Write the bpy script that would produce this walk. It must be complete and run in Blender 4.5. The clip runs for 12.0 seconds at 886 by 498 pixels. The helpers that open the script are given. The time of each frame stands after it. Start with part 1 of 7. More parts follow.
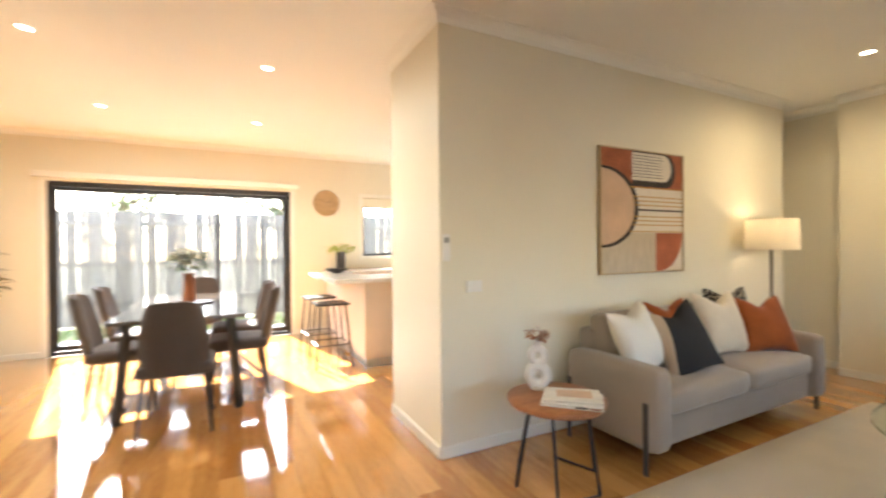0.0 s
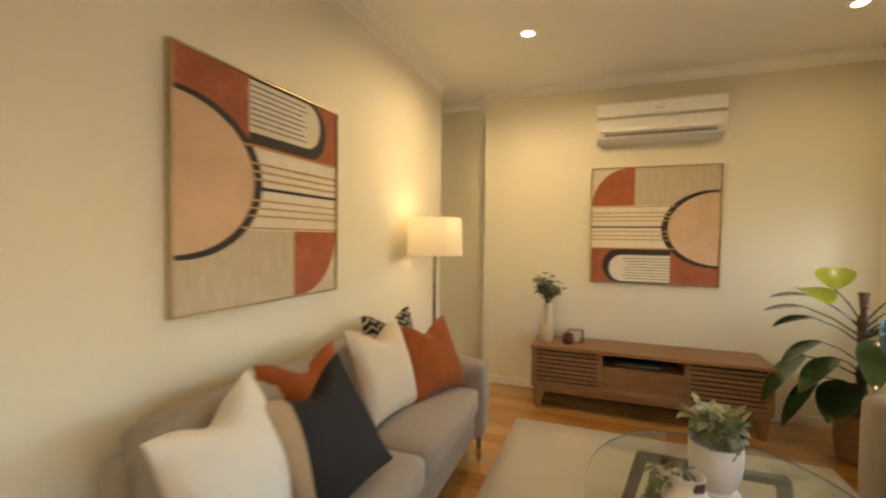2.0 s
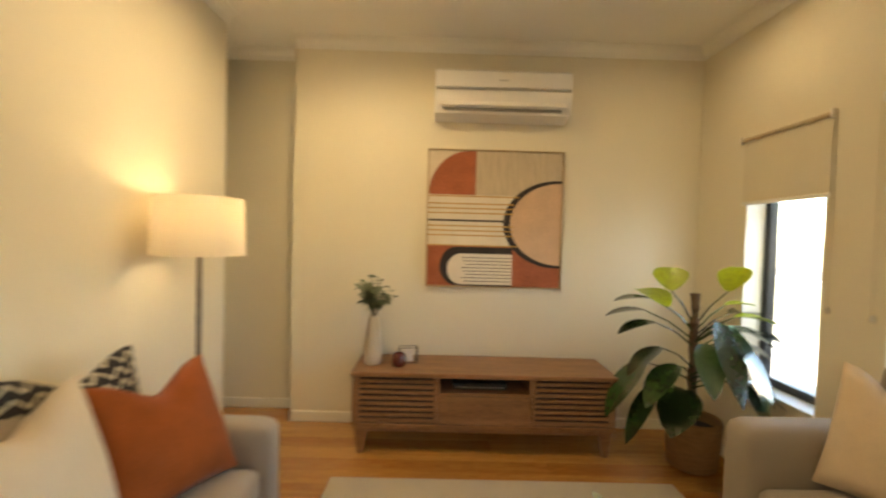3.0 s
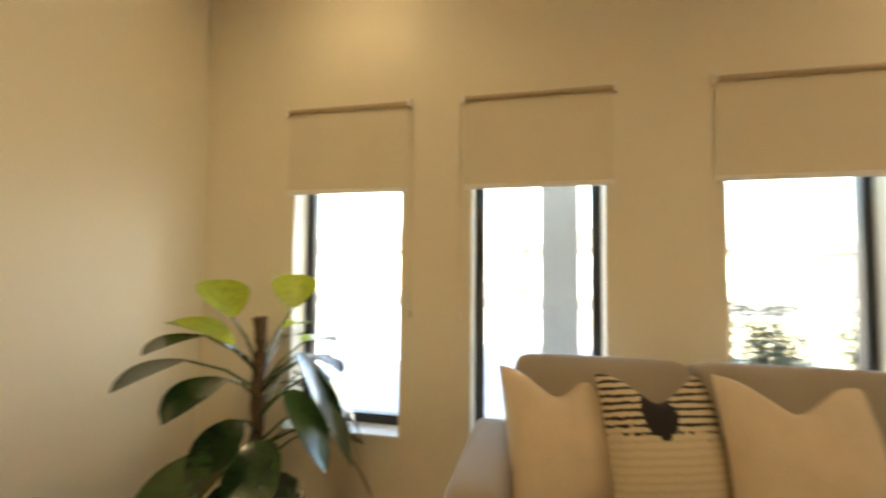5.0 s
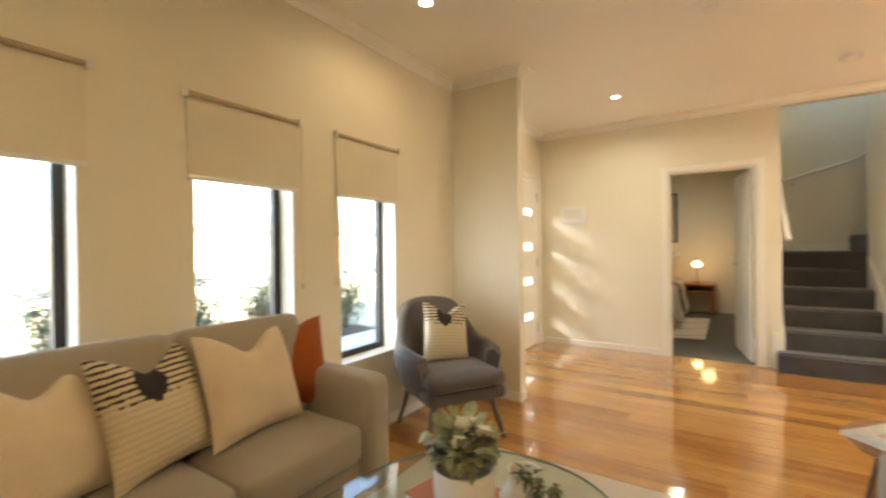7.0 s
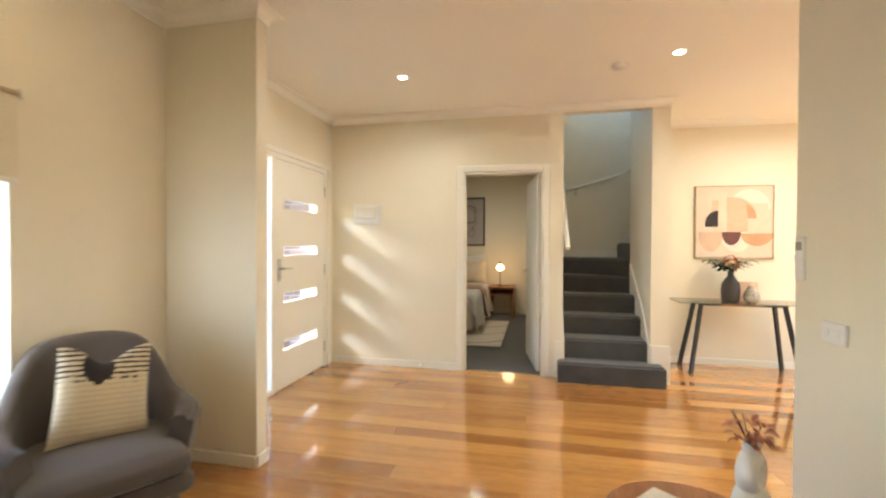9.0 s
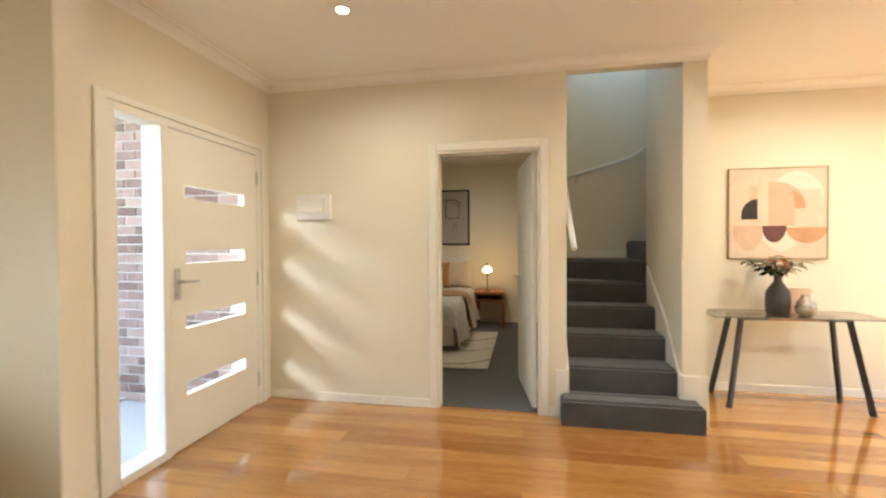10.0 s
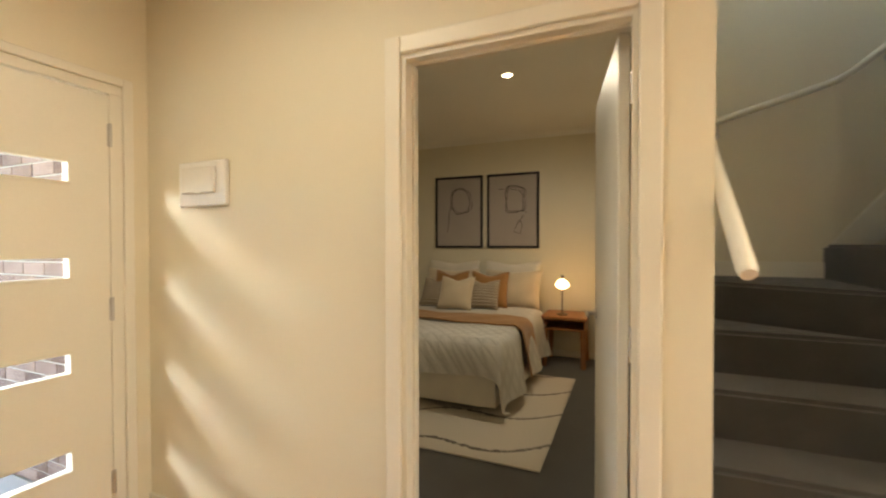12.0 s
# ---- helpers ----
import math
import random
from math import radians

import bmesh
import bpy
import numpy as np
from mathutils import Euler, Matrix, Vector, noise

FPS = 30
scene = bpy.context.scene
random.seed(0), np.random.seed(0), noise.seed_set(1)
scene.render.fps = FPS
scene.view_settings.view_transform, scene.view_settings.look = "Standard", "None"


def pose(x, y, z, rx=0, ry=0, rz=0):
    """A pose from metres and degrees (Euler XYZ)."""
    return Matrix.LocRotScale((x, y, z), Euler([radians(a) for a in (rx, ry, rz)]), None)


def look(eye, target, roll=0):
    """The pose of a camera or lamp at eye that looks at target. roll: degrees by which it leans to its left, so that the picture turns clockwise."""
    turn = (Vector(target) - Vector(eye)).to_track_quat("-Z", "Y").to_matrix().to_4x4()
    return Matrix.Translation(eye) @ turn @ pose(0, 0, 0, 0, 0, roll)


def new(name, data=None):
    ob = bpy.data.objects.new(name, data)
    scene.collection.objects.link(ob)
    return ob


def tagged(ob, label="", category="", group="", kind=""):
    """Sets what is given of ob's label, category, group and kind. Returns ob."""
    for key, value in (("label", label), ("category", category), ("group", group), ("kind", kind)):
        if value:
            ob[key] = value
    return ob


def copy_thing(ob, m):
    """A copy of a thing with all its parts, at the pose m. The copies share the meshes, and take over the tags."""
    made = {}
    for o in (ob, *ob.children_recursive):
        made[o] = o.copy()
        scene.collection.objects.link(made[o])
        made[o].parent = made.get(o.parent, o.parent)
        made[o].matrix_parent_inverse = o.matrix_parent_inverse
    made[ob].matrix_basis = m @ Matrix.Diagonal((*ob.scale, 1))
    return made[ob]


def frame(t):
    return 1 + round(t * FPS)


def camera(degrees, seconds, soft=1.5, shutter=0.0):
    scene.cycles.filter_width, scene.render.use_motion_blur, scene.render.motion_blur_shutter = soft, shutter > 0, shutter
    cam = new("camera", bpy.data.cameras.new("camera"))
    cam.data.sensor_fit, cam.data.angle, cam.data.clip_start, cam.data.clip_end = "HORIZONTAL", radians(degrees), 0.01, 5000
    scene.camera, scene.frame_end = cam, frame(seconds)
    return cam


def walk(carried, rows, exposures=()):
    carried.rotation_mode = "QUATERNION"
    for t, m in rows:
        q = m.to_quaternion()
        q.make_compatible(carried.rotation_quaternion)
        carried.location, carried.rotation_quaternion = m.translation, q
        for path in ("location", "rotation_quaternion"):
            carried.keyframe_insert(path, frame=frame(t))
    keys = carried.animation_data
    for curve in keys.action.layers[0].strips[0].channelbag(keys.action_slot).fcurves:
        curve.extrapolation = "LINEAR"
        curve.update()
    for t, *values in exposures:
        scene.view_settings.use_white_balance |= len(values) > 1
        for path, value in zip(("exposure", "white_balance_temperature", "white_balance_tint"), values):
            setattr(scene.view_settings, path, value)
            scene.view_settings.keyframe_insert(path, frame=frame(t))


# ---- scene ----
cam = camera(91.9, 12.0, soft=2.2, shutter=0.5)
PATH = [
    (0, (0.616, -0.239, 1.266), (1.52, 1.545, 1.255), -0.5),
    (0.5, (0.89, 0.046, 1.272), (2.142, 1.605, 1.255), -0.4),
    (1, (1.229, 0.34, 1.294), (2.739, 1.651, 1.27), -0.4),
    (1.5, (1.579, 0.509, 1.323), (3.291, 1.542, 1.277), 0.3),
    (2, (2.023, 0.647, 1.339), (3.889, 1.365, 1.286), 0.7),
    (2.5, (2.442, 0.71, 1.327), (4.402, 1.106, 1.282), 0.4),
    (2.7, (2.607, 0.686, 1.334), (4.591, 0.937, 1.281), 0.9),
    (4.3, (3.985, 0.79, 1.278), (5.348, -0.673, 1.282), 1.0),
    (4.5, (4.101, 0.743, 1.268), (5.248, -0.895, 1.293), 0.7),
    (5, (4.294, 0.643, 1.219), (4.737, -1.304, 1.322), 0.6),
    (5.5, (4.41, 0.664, 1.188), (4.113, -1.31, 1.323), -0.8),
    (6, (4.607, 0.685, 1.236), (3.571, -1.025, 1.288), -1.3),
    (6.5, (4.643, 0.78, 1.244), (3.234, -0.639, 1.256), -1.0),
    (7, (4.621, 0.876, 1.247), (2.951, -0.225, 1.237), -0.7),
    (7.5, (4.534, 0.943, 1.252), (2.727, 0.087, 1.234), -0.6),
    (7.7, (4.478, 0.986, 1.257), (2.636, 0.205, 1.244), -0.2),
    (9.5, (3.121, 1.077, 1.32), (1.156, 0.701, 1.289), -0.1),
    (10, (2.593, 1.03, 1.327), (0.628, 0.656, 1.294), -0.3),
    (10.5, (2.107, 1.009, 1.332), (0.143, 0.631, 1.304), -0.2),
    (11, (1.572, 1.034, 1.338), (-0.384, 0.615, 1.307), -0.0),
    (11.5, (1.128, 1.073, 1.343), (-0.788, 0.499, 1.312), 0.0),
    (12, (0.663, 1.121, 1.345), (-1.172, 0.324, 1.315), -0.1),
]
walk(cam, [(t, look(eye, target, roll)) for t, eye, target, roll in PATH], exposures=[(0.0, 4.0, 6350, 10), (1.2, 3.97, 7000, 10), (2.5, 3.88, 7900, 10), (4.5, 3.82, 7800, 10), (6.0, 3.9, 7800, 10), (7.5, 4.05, 6950, 10), (9.5, 4.02, 6400, 10), (10.5, 3.82, 7000, 10), (12.0, 3.8, 7700, 10)])

# ---- world, sun, lamps ----
SUN_AZ, SUN_EL = 12.0, 34.0      # degrees west of the slider's axis, above the horizon
world = bpy.data.worlds.new("sky")
scene.world = world
world.use_nodes = True
wn = world.node_tree.nodes
sky = wn.new("ShaderNodeTexSky")
sky.sky_type = 'NISHITA'
sky.sun_disc = False
sky.sun_elevation = radians(SUN_EL)
sky.sun_rotation = radians(-SUN_AZ)
world.node_tree.links.new(sky.outputs[0], wn["Background"].inputs[0])
wn["Background"].inputs[1].default_value = 0.15

sun = new("sun", bpy.data.lights.new("sun", 'SUN'))
sun.data.energy, sun.data.angle, sun.data.color = 5.0, radians(0.5), (1.0, 0.93, 0.82)
sun_from = Vector((-math.sin(radians(SUN_AZ)) * math.cos(radians(SUN_EL)), math.cos(radians(SUN_AZ)) * math.cos(radians(SUN_EL)), math.sin(radians(SUN_EL))))
sun.matrix_world = look(sun_from * 30, (0, 0, 0))

H = 2.67          # ceiling height
WARM = (1.0, 0.77, 0.45)
SOFT_WARM = (1.0, 0.97, 0.85)


def spot(x, y, z, watts, size=3.1, color=WARM):
    la = new("downlight_lamp", bpy.data.lights.new("downlight_lamp", 'SPOT'))
    la.data.energy, la.data.spot_size, la.data.spot_blend, la.data.color, la.data.shadow_soft_size = watts, size, 0.7, color, 0.05
    la.matrix_world = look((x, y, z), (x, y + 0.0001, 0))
    return la


DOWNLIGHTS = [(4.84, 1.16), (2.58, -0.57), (5.1, -0.63), (0.25, 0.0), (0.30, 2.055), (1.54, 0.81), (-0.5, 3.36), (0.92, 3.36), (-0.46, 5.0), (0.94, 5.0)]
WATTS = [3.8, 0.75, 0.65, 2.6, 1.3, 0, 4.5, 4.5, 4.5, 4.5]
for i, ((x, y), watts) in enumerate(zip(DOWNLIGHTS, WATTS)):
    if watts:
        spot(x, y, H - 0.03, watts, color=WARM if i < 3 or i == 5 else SOFT_WARM)
spot(-2.67, 0.23, H - 0.03, 3.4, color=SOFT_WARM)



def opening_fill(name, at, towards, w, h, watts, spread):
    """Added lamp standing in for skylight from the open porch side, through an opening."""
    la = new(name, bpy.data.lights.new(name, 'AREA'))
    la.data.shape, la.data.size, la.data.size_y, la.data.energy, la.data.color, la.data.spread = 'RECTANGLE', w, h, watts, (0.86, 0.93, 1.0), radians(spread)
    la.matrix_world = look(at, towards)
    return la


# added lamps by the door slots and windows that brighten the side walls
for z in (1.66, 1.24, 0.82, 0.39):
    opening_fill("door_slot_sky_fill", (0.25, -1.37, z + 0.15), (-0.74, -0.66, z - 0.32), 0.10, 0.07, 0.27, 120)
opening_fill("window_skylight", (2.52, -1.18, 1.03), (1.43, -0.84, 0.95), 0.36, 0.9, 0.19, 100)
opening_fill("window_skylight", (5.11, -1.18, 1.03), (5.88, -0.72, 0.95), 0.36, 0.9, 0.09, 100)

# ---- materials ----


def node_mat(name, base, rough=0.5, metal=0.0, var=0.06, scale=3.0, fine=60.0, bump=0.1, bump_scale=None, stretch=(1, 1, 1), per_object=0.0, coat=0.0, spec=0.5, sheen=0.0, second=None, transmission=0.0):
    """A principled surface with broad and fine variation in colour and relief."""
    m = bpy.data.materials.new(name)
    m.use_nodes = True
    nt = m.node_tree
    nd, lk = nt.nodes, nt.links
    b = nd["Principled BSDF"]
    geo = nd.new("ShaderNodeNewGeometry")
    mp = nd.new("ShaderNodeMapping")
    mp.inputs["Scale"].default_value = stretch
    lk.new(geo.outputs["Position"], mp.inputs["Vector"])
    n1, n2 = nd.new("ShaderNodeTexNoise"), nd.new("ShaderNodeTexNoise")
    n1.inputs["Scale"].default_value, n2.inputs["Scale"].default_value = scale, fine
    n1.inputs["Detail"].default_value, n2.inputs["Detail"].default_value = 4, 3
    for n in (n1, n2):
        lk.new(mp.outputs[0], n.inputs["Vector"])
    add = nd.new("ShaderNodeMath")
    add.operation = 'ADD'
    lk.new(n1.outputs["Fac"], add.inputs[0])
    lk.new(n2.outputs["Fac"], add.inputs[1])
    half = nd.new("ShaderNodeMath")
    half.operation = 'MULTIPLY'
    half.inputs[1].default_value = 0.5
    lk.new(add.outputs[0], half.inputs[0])
    src = half.outputs[0]
    if per_object:
        oi = nd.new("ShaderNodeObjectInfo")
        mixr = nd.new("ShaderNodeMath")
        mixr.operation = 'MULTIPLY_ADD'
        mixr.inputs[1].default_value = per_object
        lk.new(oi.outputs["Random"], mixr.inputs[0])
        lk.new(src, mixr.inputs[2])
        sub = nd.new("ShaderNodeMath")
        sub.operation = 'SUBTRACT'
        sub.inputs[1].default_value = per_object / 2
        lk.new(mixr.outputs[0], sub.inputs[0])
        src = sub.outputs[0]
    ramp = nd.new("ShaderNodeValToRGB")
    lo = [max(0.0, c * (1 - var * 2.2)) for c in base]
    hi = list(second) if second else [min(1.0, c * (1 + var * 2.2)) for c in base]
    ramp.color_ramp.elements[0].position, ramp.color_ramp.elements[1].position = 0.3, 0.7
    ramp.color_ramp.elements[0].color, ramp.color_ramp.elements[1].color = (*lo, 1), (*hi, 1)
    lk.new(src, ramp.inputs[0])
    lk.new(ramp.outputs[0], b.inputs["Base Color"])
    b.inputs["Roughness"].default_value, b.inputs["Metallic"].default_value = rough, metal
    b.inputs["Coat Weight"].default_value = coat
    b.inputs["Coat Roughness"].default_value = 0.06
    b.inputs["Specular IOR Level"].default_value = spec
    b.inputs["Sheen Weight"].default_value = sheen
    b.inputs["Transmission Weight"].default_value = transmission
    if bump:
        bp = nd.new("ShaderNodeBump")
        bp.inputs["Strength"].default_value, bp.inputs["Distance"].default_value = bump, 0.004
        lk.new(n2.outputs["Fac"], bp.inputs["Height"])
        lk.new(bp.outputs[0], b.inputs["Normal"])
    return m


def glow_mat(name, color, strength):
    m = bpy.data.materials.new(name)
    m.use_nodes = True
    b = m.node_tree.nodes["Principled BSDF"]
    b.inputs["Base Color"].default_value = (*color, 1)
    b.inputs["Emission Color"].default_value = (*color, 1)
    b.inputs["Emission Strength"].default_value = strength
    return m


def glass_mat(name, color=(1, 1, 1), rough=0.0):
    """Thin clear glazing: mostly clear, with a mirror sheen at grazing angles."""
    m = bpy.data.materials.new(name)
    m.use_nodes = True
    nt = m.node_tree
    nd, lk = nt.nodes, nt.links
    nd.remove(nd["Principled BSDF"])
    tr, gl, mx, fr = nd.new("ShaderNodeBsdfTransparent"), nd.new("ShaderNodeBsdfGlossy"), nd.new("ShaderNodeMixShader"), nd.new("ShaderNodeLayerWeight")
    pw, ad = nd.new("ShaderNodeMath"), nd.new("ShaderNodeMath")
    pw.operation, ad.operation = 'POWER', 'MULTIPLY_ADD'
    pw.inputs[1].default_value, ad.inputs[1].default_value, ad.inputs[2].default_value = 4.0, 0.85, 0.03
    tr.inputs[0].default_value = (*color, 1)
    gl.inputs["Roughness"].default_value = rough
    fr.inputs[0].default_value = 0.5
    lk.new(fr.outputs["Facing"], pw.inputs[0])
    lk.new(pw.outputs[0], ad.inputs[0])
    lk.new(ad.outputs[0], mx.inputs[0])
    lk.new(tr.outputs[0], mx.inputs[1])
    lk.new(gl.outputs[0], mx.inputs[2])
    lk.new(mx.outputs[0], nd["Material Output"].inputs[0])
    return m


M_WALL = node_mat("wall_paint", (0.755, 0.70, 0.56), 0.55, var=0.015, scale=1.2, fine=220, bump=0.06)
M_CEIL = node_mat("ceiling_paint", (0.84, 0.82, 0.75), 0.7, var=0.015, scale=1.0, fine=180, bump=0.04)
M_TRIM = node_mat("gloss_trim_paint", (0.79, 0.76, 0.67), 0.42, var=0.012, scale=2, fine=120, bump=0.0)
M_WHITE = node_mat("white_plastic", (0.78, 0.76, 0.72), 0.35, var=0.02, scale=4, fine=100, bump=0.02)
M_FLOOR = node_mat("varnished_floor_board", (0.42, 0.172, 0.042), 0.08, var=0.08, scale=2.2, fine=16, bump=0.012, stretch=(9, 0.7, 1), per_object=0.40, coat=0.9, second=(0.60, 0.305, 0.088))
# roller colour darkened to carry the shadow line along the blind's top
M_BLINDR = node_mat('shadow_line_blind_roller', (0.46, 0.37, 0.25), 0.5, bump=0.02)
M_ACSLOT = node_mat('grey_plastic_slot', (0.30, 0.29, 0.27), 0.5, bump=0.02)
M_FARPANE = node_mat("curtained_far_pane", (0.62, 0.66, 0.70), 0.15, bump=0.0)
M_GAP = node_mat("dark_floor_gap", (0.10, 0.05, 0.02), 0.7, var=0.1)
M_CARPET = node_mat("charcoal_carpet", (0.062, 0.058, 0.055), 0.95, var=0.18, scale=6, fine=400, bump=0.9, sheen=0.3)
M_BLACK = node_mat("black_aluminium", (0.018, 0.018, 0.02), 0.38, var=0.1, scale=8, fine=200, bump=0.03)
M_BLIND = node_mat("cream_blind_fabric", (0.70, 0.64, 0.50), 0.85, var=0.03, scale=3, fine=420, bump=0.2)
M_STEEL = node_mat("brushed_steel", (0.55, 0.54, 0.52), 0.28, metal=1.0, var=0.05, scale=12, fine=300, bump=0.02)
M_GLASS = glass_mat("window_glass")
M_GLOW = glow_mat("lit_lamp_face", (1.0, 0.86, 0.62), 2.0)

# ---- mesh helpers ----


def box(bm, x0, x1, y0, y1, z0, z1, bevel=0.0, seg=1, rot=None, smooth=False):
    """A box into bm; rot turns it about its own centre."""
    m = Matrix.Translation(((x0 + x1) / 2, (y0 + y1) / 2, (z0 + z1) / 2))
    if rot:
        m = m @ Euler([radians(a) for a in rot]).to_matrix().to_4x4()
    r = bmesh.ops.create_cube(bm, size=1.0, matrix=m @ Matrix.Diagonal((abs(x1 - x0), abs(y1 - y0), abs(z1 - z0), 1)))
    if bevel > 0:
        vs = set(r["verts"])
        es = [e for e in bm.edges if e.verts[0] in vs and e.verts[1] in vs]
        bmesh.ops.bevel(bm, geom=es, offset=bevel, segments=seg, affect='EDGES', profile=0.5)
    return bm


def tube(bm, a, b, r0, r1=None, seg=12, caps=True):
    """A straight round bar from a to b."""
    a, b = Vector(a), Vector(b)
    d = b - a
    m = Matrix.Translation((a + b) / 2) @ d.to_track_quat('Z', 'Y').to_matrix().to_4x4()
    bmesh.ops.create_cone(bm, cap_ends=caps, segments=seg, radius1=r0, radius2=r0 if r1 is None else r1, depth=d.length, matrix=m)
    return bm


def bar(bm, a, b, w, h, up=(0, 0, 1)):
    """A straight square bar from a to b."""
    a, b = Vector(a), Vector(b)
    d = b - a
    m = Matrix.Translation((a + b) / 2) @ d.to_track_quat('Z', 'Y').to_matrix().to_4x4()
    bmesh.ops.create_cube(bm, size=1.0, matrix=m @ Matrix.Diagonal((w, h, d.length, 1)))
    return bm


def turned(bm, profile, seg=28, at=(0, 0, 0), cap=True):
    """A body of revolution: profile rows of (radius, height)."""
    rings = []
    for r, z in profile:
        rings.append([bm.verts.new((at[0] + r * math.cos(2 * math.pi * i / seg), at[1] + r * math.sin(2 * math.pi * i / seg), at[2] + z)) for i in range(seg)])
    for p, q in zip(rings, rings[1:]):
        for i in range(seg):
            bm.faces.new((p[i], p[(i + 1) % seg], q[(i + 1) % seg], q[i]))
    if cap:
        bm.faces.new(list(reversed(rings[0])))
        bm.faces.new(rings[-1])
    return bm


def sweep(bm, pts, r, seg=8):
    """A round rod along points."""
    pts = [Vector(p) for p in pts]
    rings = []
    for i, p in enumerate(pts):
        d = (pts[min(i + 1, len(pts) - 1)] - pts[max(i - 1, 0)]).normalized()
        q = d.to_track_quat('Z', 'Y')
        rr = r[i] if isinstance(r, (list, tuple)) else r
        rings.append([bm.verts.new(p + q @ Vector((rr * math.cos(2 * math.pi * k / seg), rr * math.sin(2 * math.pi * k / seg), 0))) for k in range(seg)])
    for a, b in zip(rings, rings[1:]):
        for k in range(seg):
            bm.faces.new((a[k], a[(k + 1) % seg], b[(k + 1) % seg], b[k]))
    bm.faces.new(list(reversed(rings[0])))
    bm.faces.new(rings[-1])
    return bm


def prism(bm, outline, z0, z1):
    """An upright prism over an outline of (x, y)."""
    lo = [bm.verts.new((x, y, z0)) for x, y in outline]
    hi = [bm.verts.new((x, y, z1)) for x, y in outline]
    n = len(lo)
    for i in range(n):
        bm.faces.new((lo[i], lo[(i + 1) % n], hi[(i + 1) % n], hi[i]))
    bm.faces.new(list(reversed(lo)))
    bm.faces.new(hi)
    return bm


def part(name, bm, material, parent=None, label="", smooth=None, m=None):
    """One mesh object out of bm, under a thing or a part; smooth: angle in degrees below which edges are shaded smooth."""
    bmesh.ops.recalc_face_normals(bm, faces=bm.faces[:])
    me = bpy.data.meshes.new(name)
    if smooth is not None:
        lim = radians(smooth)
        for f in bm.faces:
            f.smooth = True
        for e in bm.edges:
            e.smooth = len(e.link_faces) == 2 and e.calc_face_angle(9.0) < lim
    bm.to_mesh(me)
    bm.free()
    for mm in (material if isinstance(material, (list, tuple)) else [material]):
        me.materials.append(mm)
    ob = new(name, me)
    if parent is not None:
        ob.parent = parent
    if m is not None:
        ob.matrix_basis = m
    if label:
        ob["label"] = label
    return ob


def thing(name, label, category, m=None, group=""):
    """An empty that carries a thing's parts."""
    ob = new(name)
    ob.empty_display_size = 0.1
    if m is not None:
        ob.matrix_basis = m
    return tagged(ob, label, category, group)


def solid(name, boxes, material, label="", category="", kind="structure", bevel=0.0):
    """A piece of the setting out of boxes."""
    bm = bmesh.new()
    for b in boxes:
        box(bm, *b, bevel=bevel)
    return tagged(part(name, bm, material), label, category, "", kind)


def B():
    return bmesh.new()


# ---- structure: walls, ceilings, floor bases ----
WY = -1.12        # inner face of the front wall
TOP = H + 0.02
WINDOWS = [(5.14, 0.53), (4.31, 0.54), (3.36, 0.54), (2.49, 0.54)]
W_SILL, W_HEAD = 0.51, 1.93
bx = [(-0.84, -0.62, WY - 0.2, WY, 0, TOP), (-0.62, 0.72, WY - 0.2, WY, 2.09, TOP)]
edges = [0.72] + [e for c, w in reversed(WINDOWS) for e in (c - w / 2, c + w / 2)] + [5.88]
for i in range(0, len(edges), 2):
    bx.append((edges[i], edges[i + 1], WY - 0.2, WY, 0, TOP))
for c, w in WINDOWS:
    bx += [(c - w / 2, c + w / 2, WY - 0.2, WY, 0, W_SILL), (c - w / 2, c + w / 2, WY - 0.2, WY, W_HEAD, TOP)]
solid("wall_south", bx, M_WALL, "cream painted plaster front wall with four tall windows", "wall")
solid("wall_east", [(5.88, 6.08, WY - 0.2, 1.72, 0, TOP), (6.1, 6.22, 1.72, 2.6, 0, TOP)], M_WALL, "cream painted plaster wall behind the media unit", "wall")
solid("wall_recess", [(5.57, 6.1, 2.5, 2.6, 0, TOP), (5.45, 5.57, 2.16, 2.6, 0, TOP)], M_WALL, "cream painted plaster recess beside the lamp", "wall")
solid("wall_north", [(1.75, 5.57, 2.04, 2.16, 0, TOP), (1.75, 1.87, 2.16, 2.74, 0, TOP), (1.75, 5.1, 2.74, 2.86, 0, TOP)], M_WALL, "cream painted plaster wall behind the long sofa", "wall")
solid("wall_stub", [(1.33, 1.43, WY, -0.5, 0, TOP)], M_WALL, "short cream plaster wall between living room and entry", "wall")
DY0, DY1, DH = 0.345, 1.145, 2.04
solid("wall_west", [(-0.84, -0.74, WY - 0.2, DY0, 0, TOP), (-0.84, -0.74, DY0, DY1, DH, TOP), (-0.84, -0.74, DY1, 1.34, 0, TOP)], M_WALL, "cream painted plaster wall with the bedroom doorway", "wall")
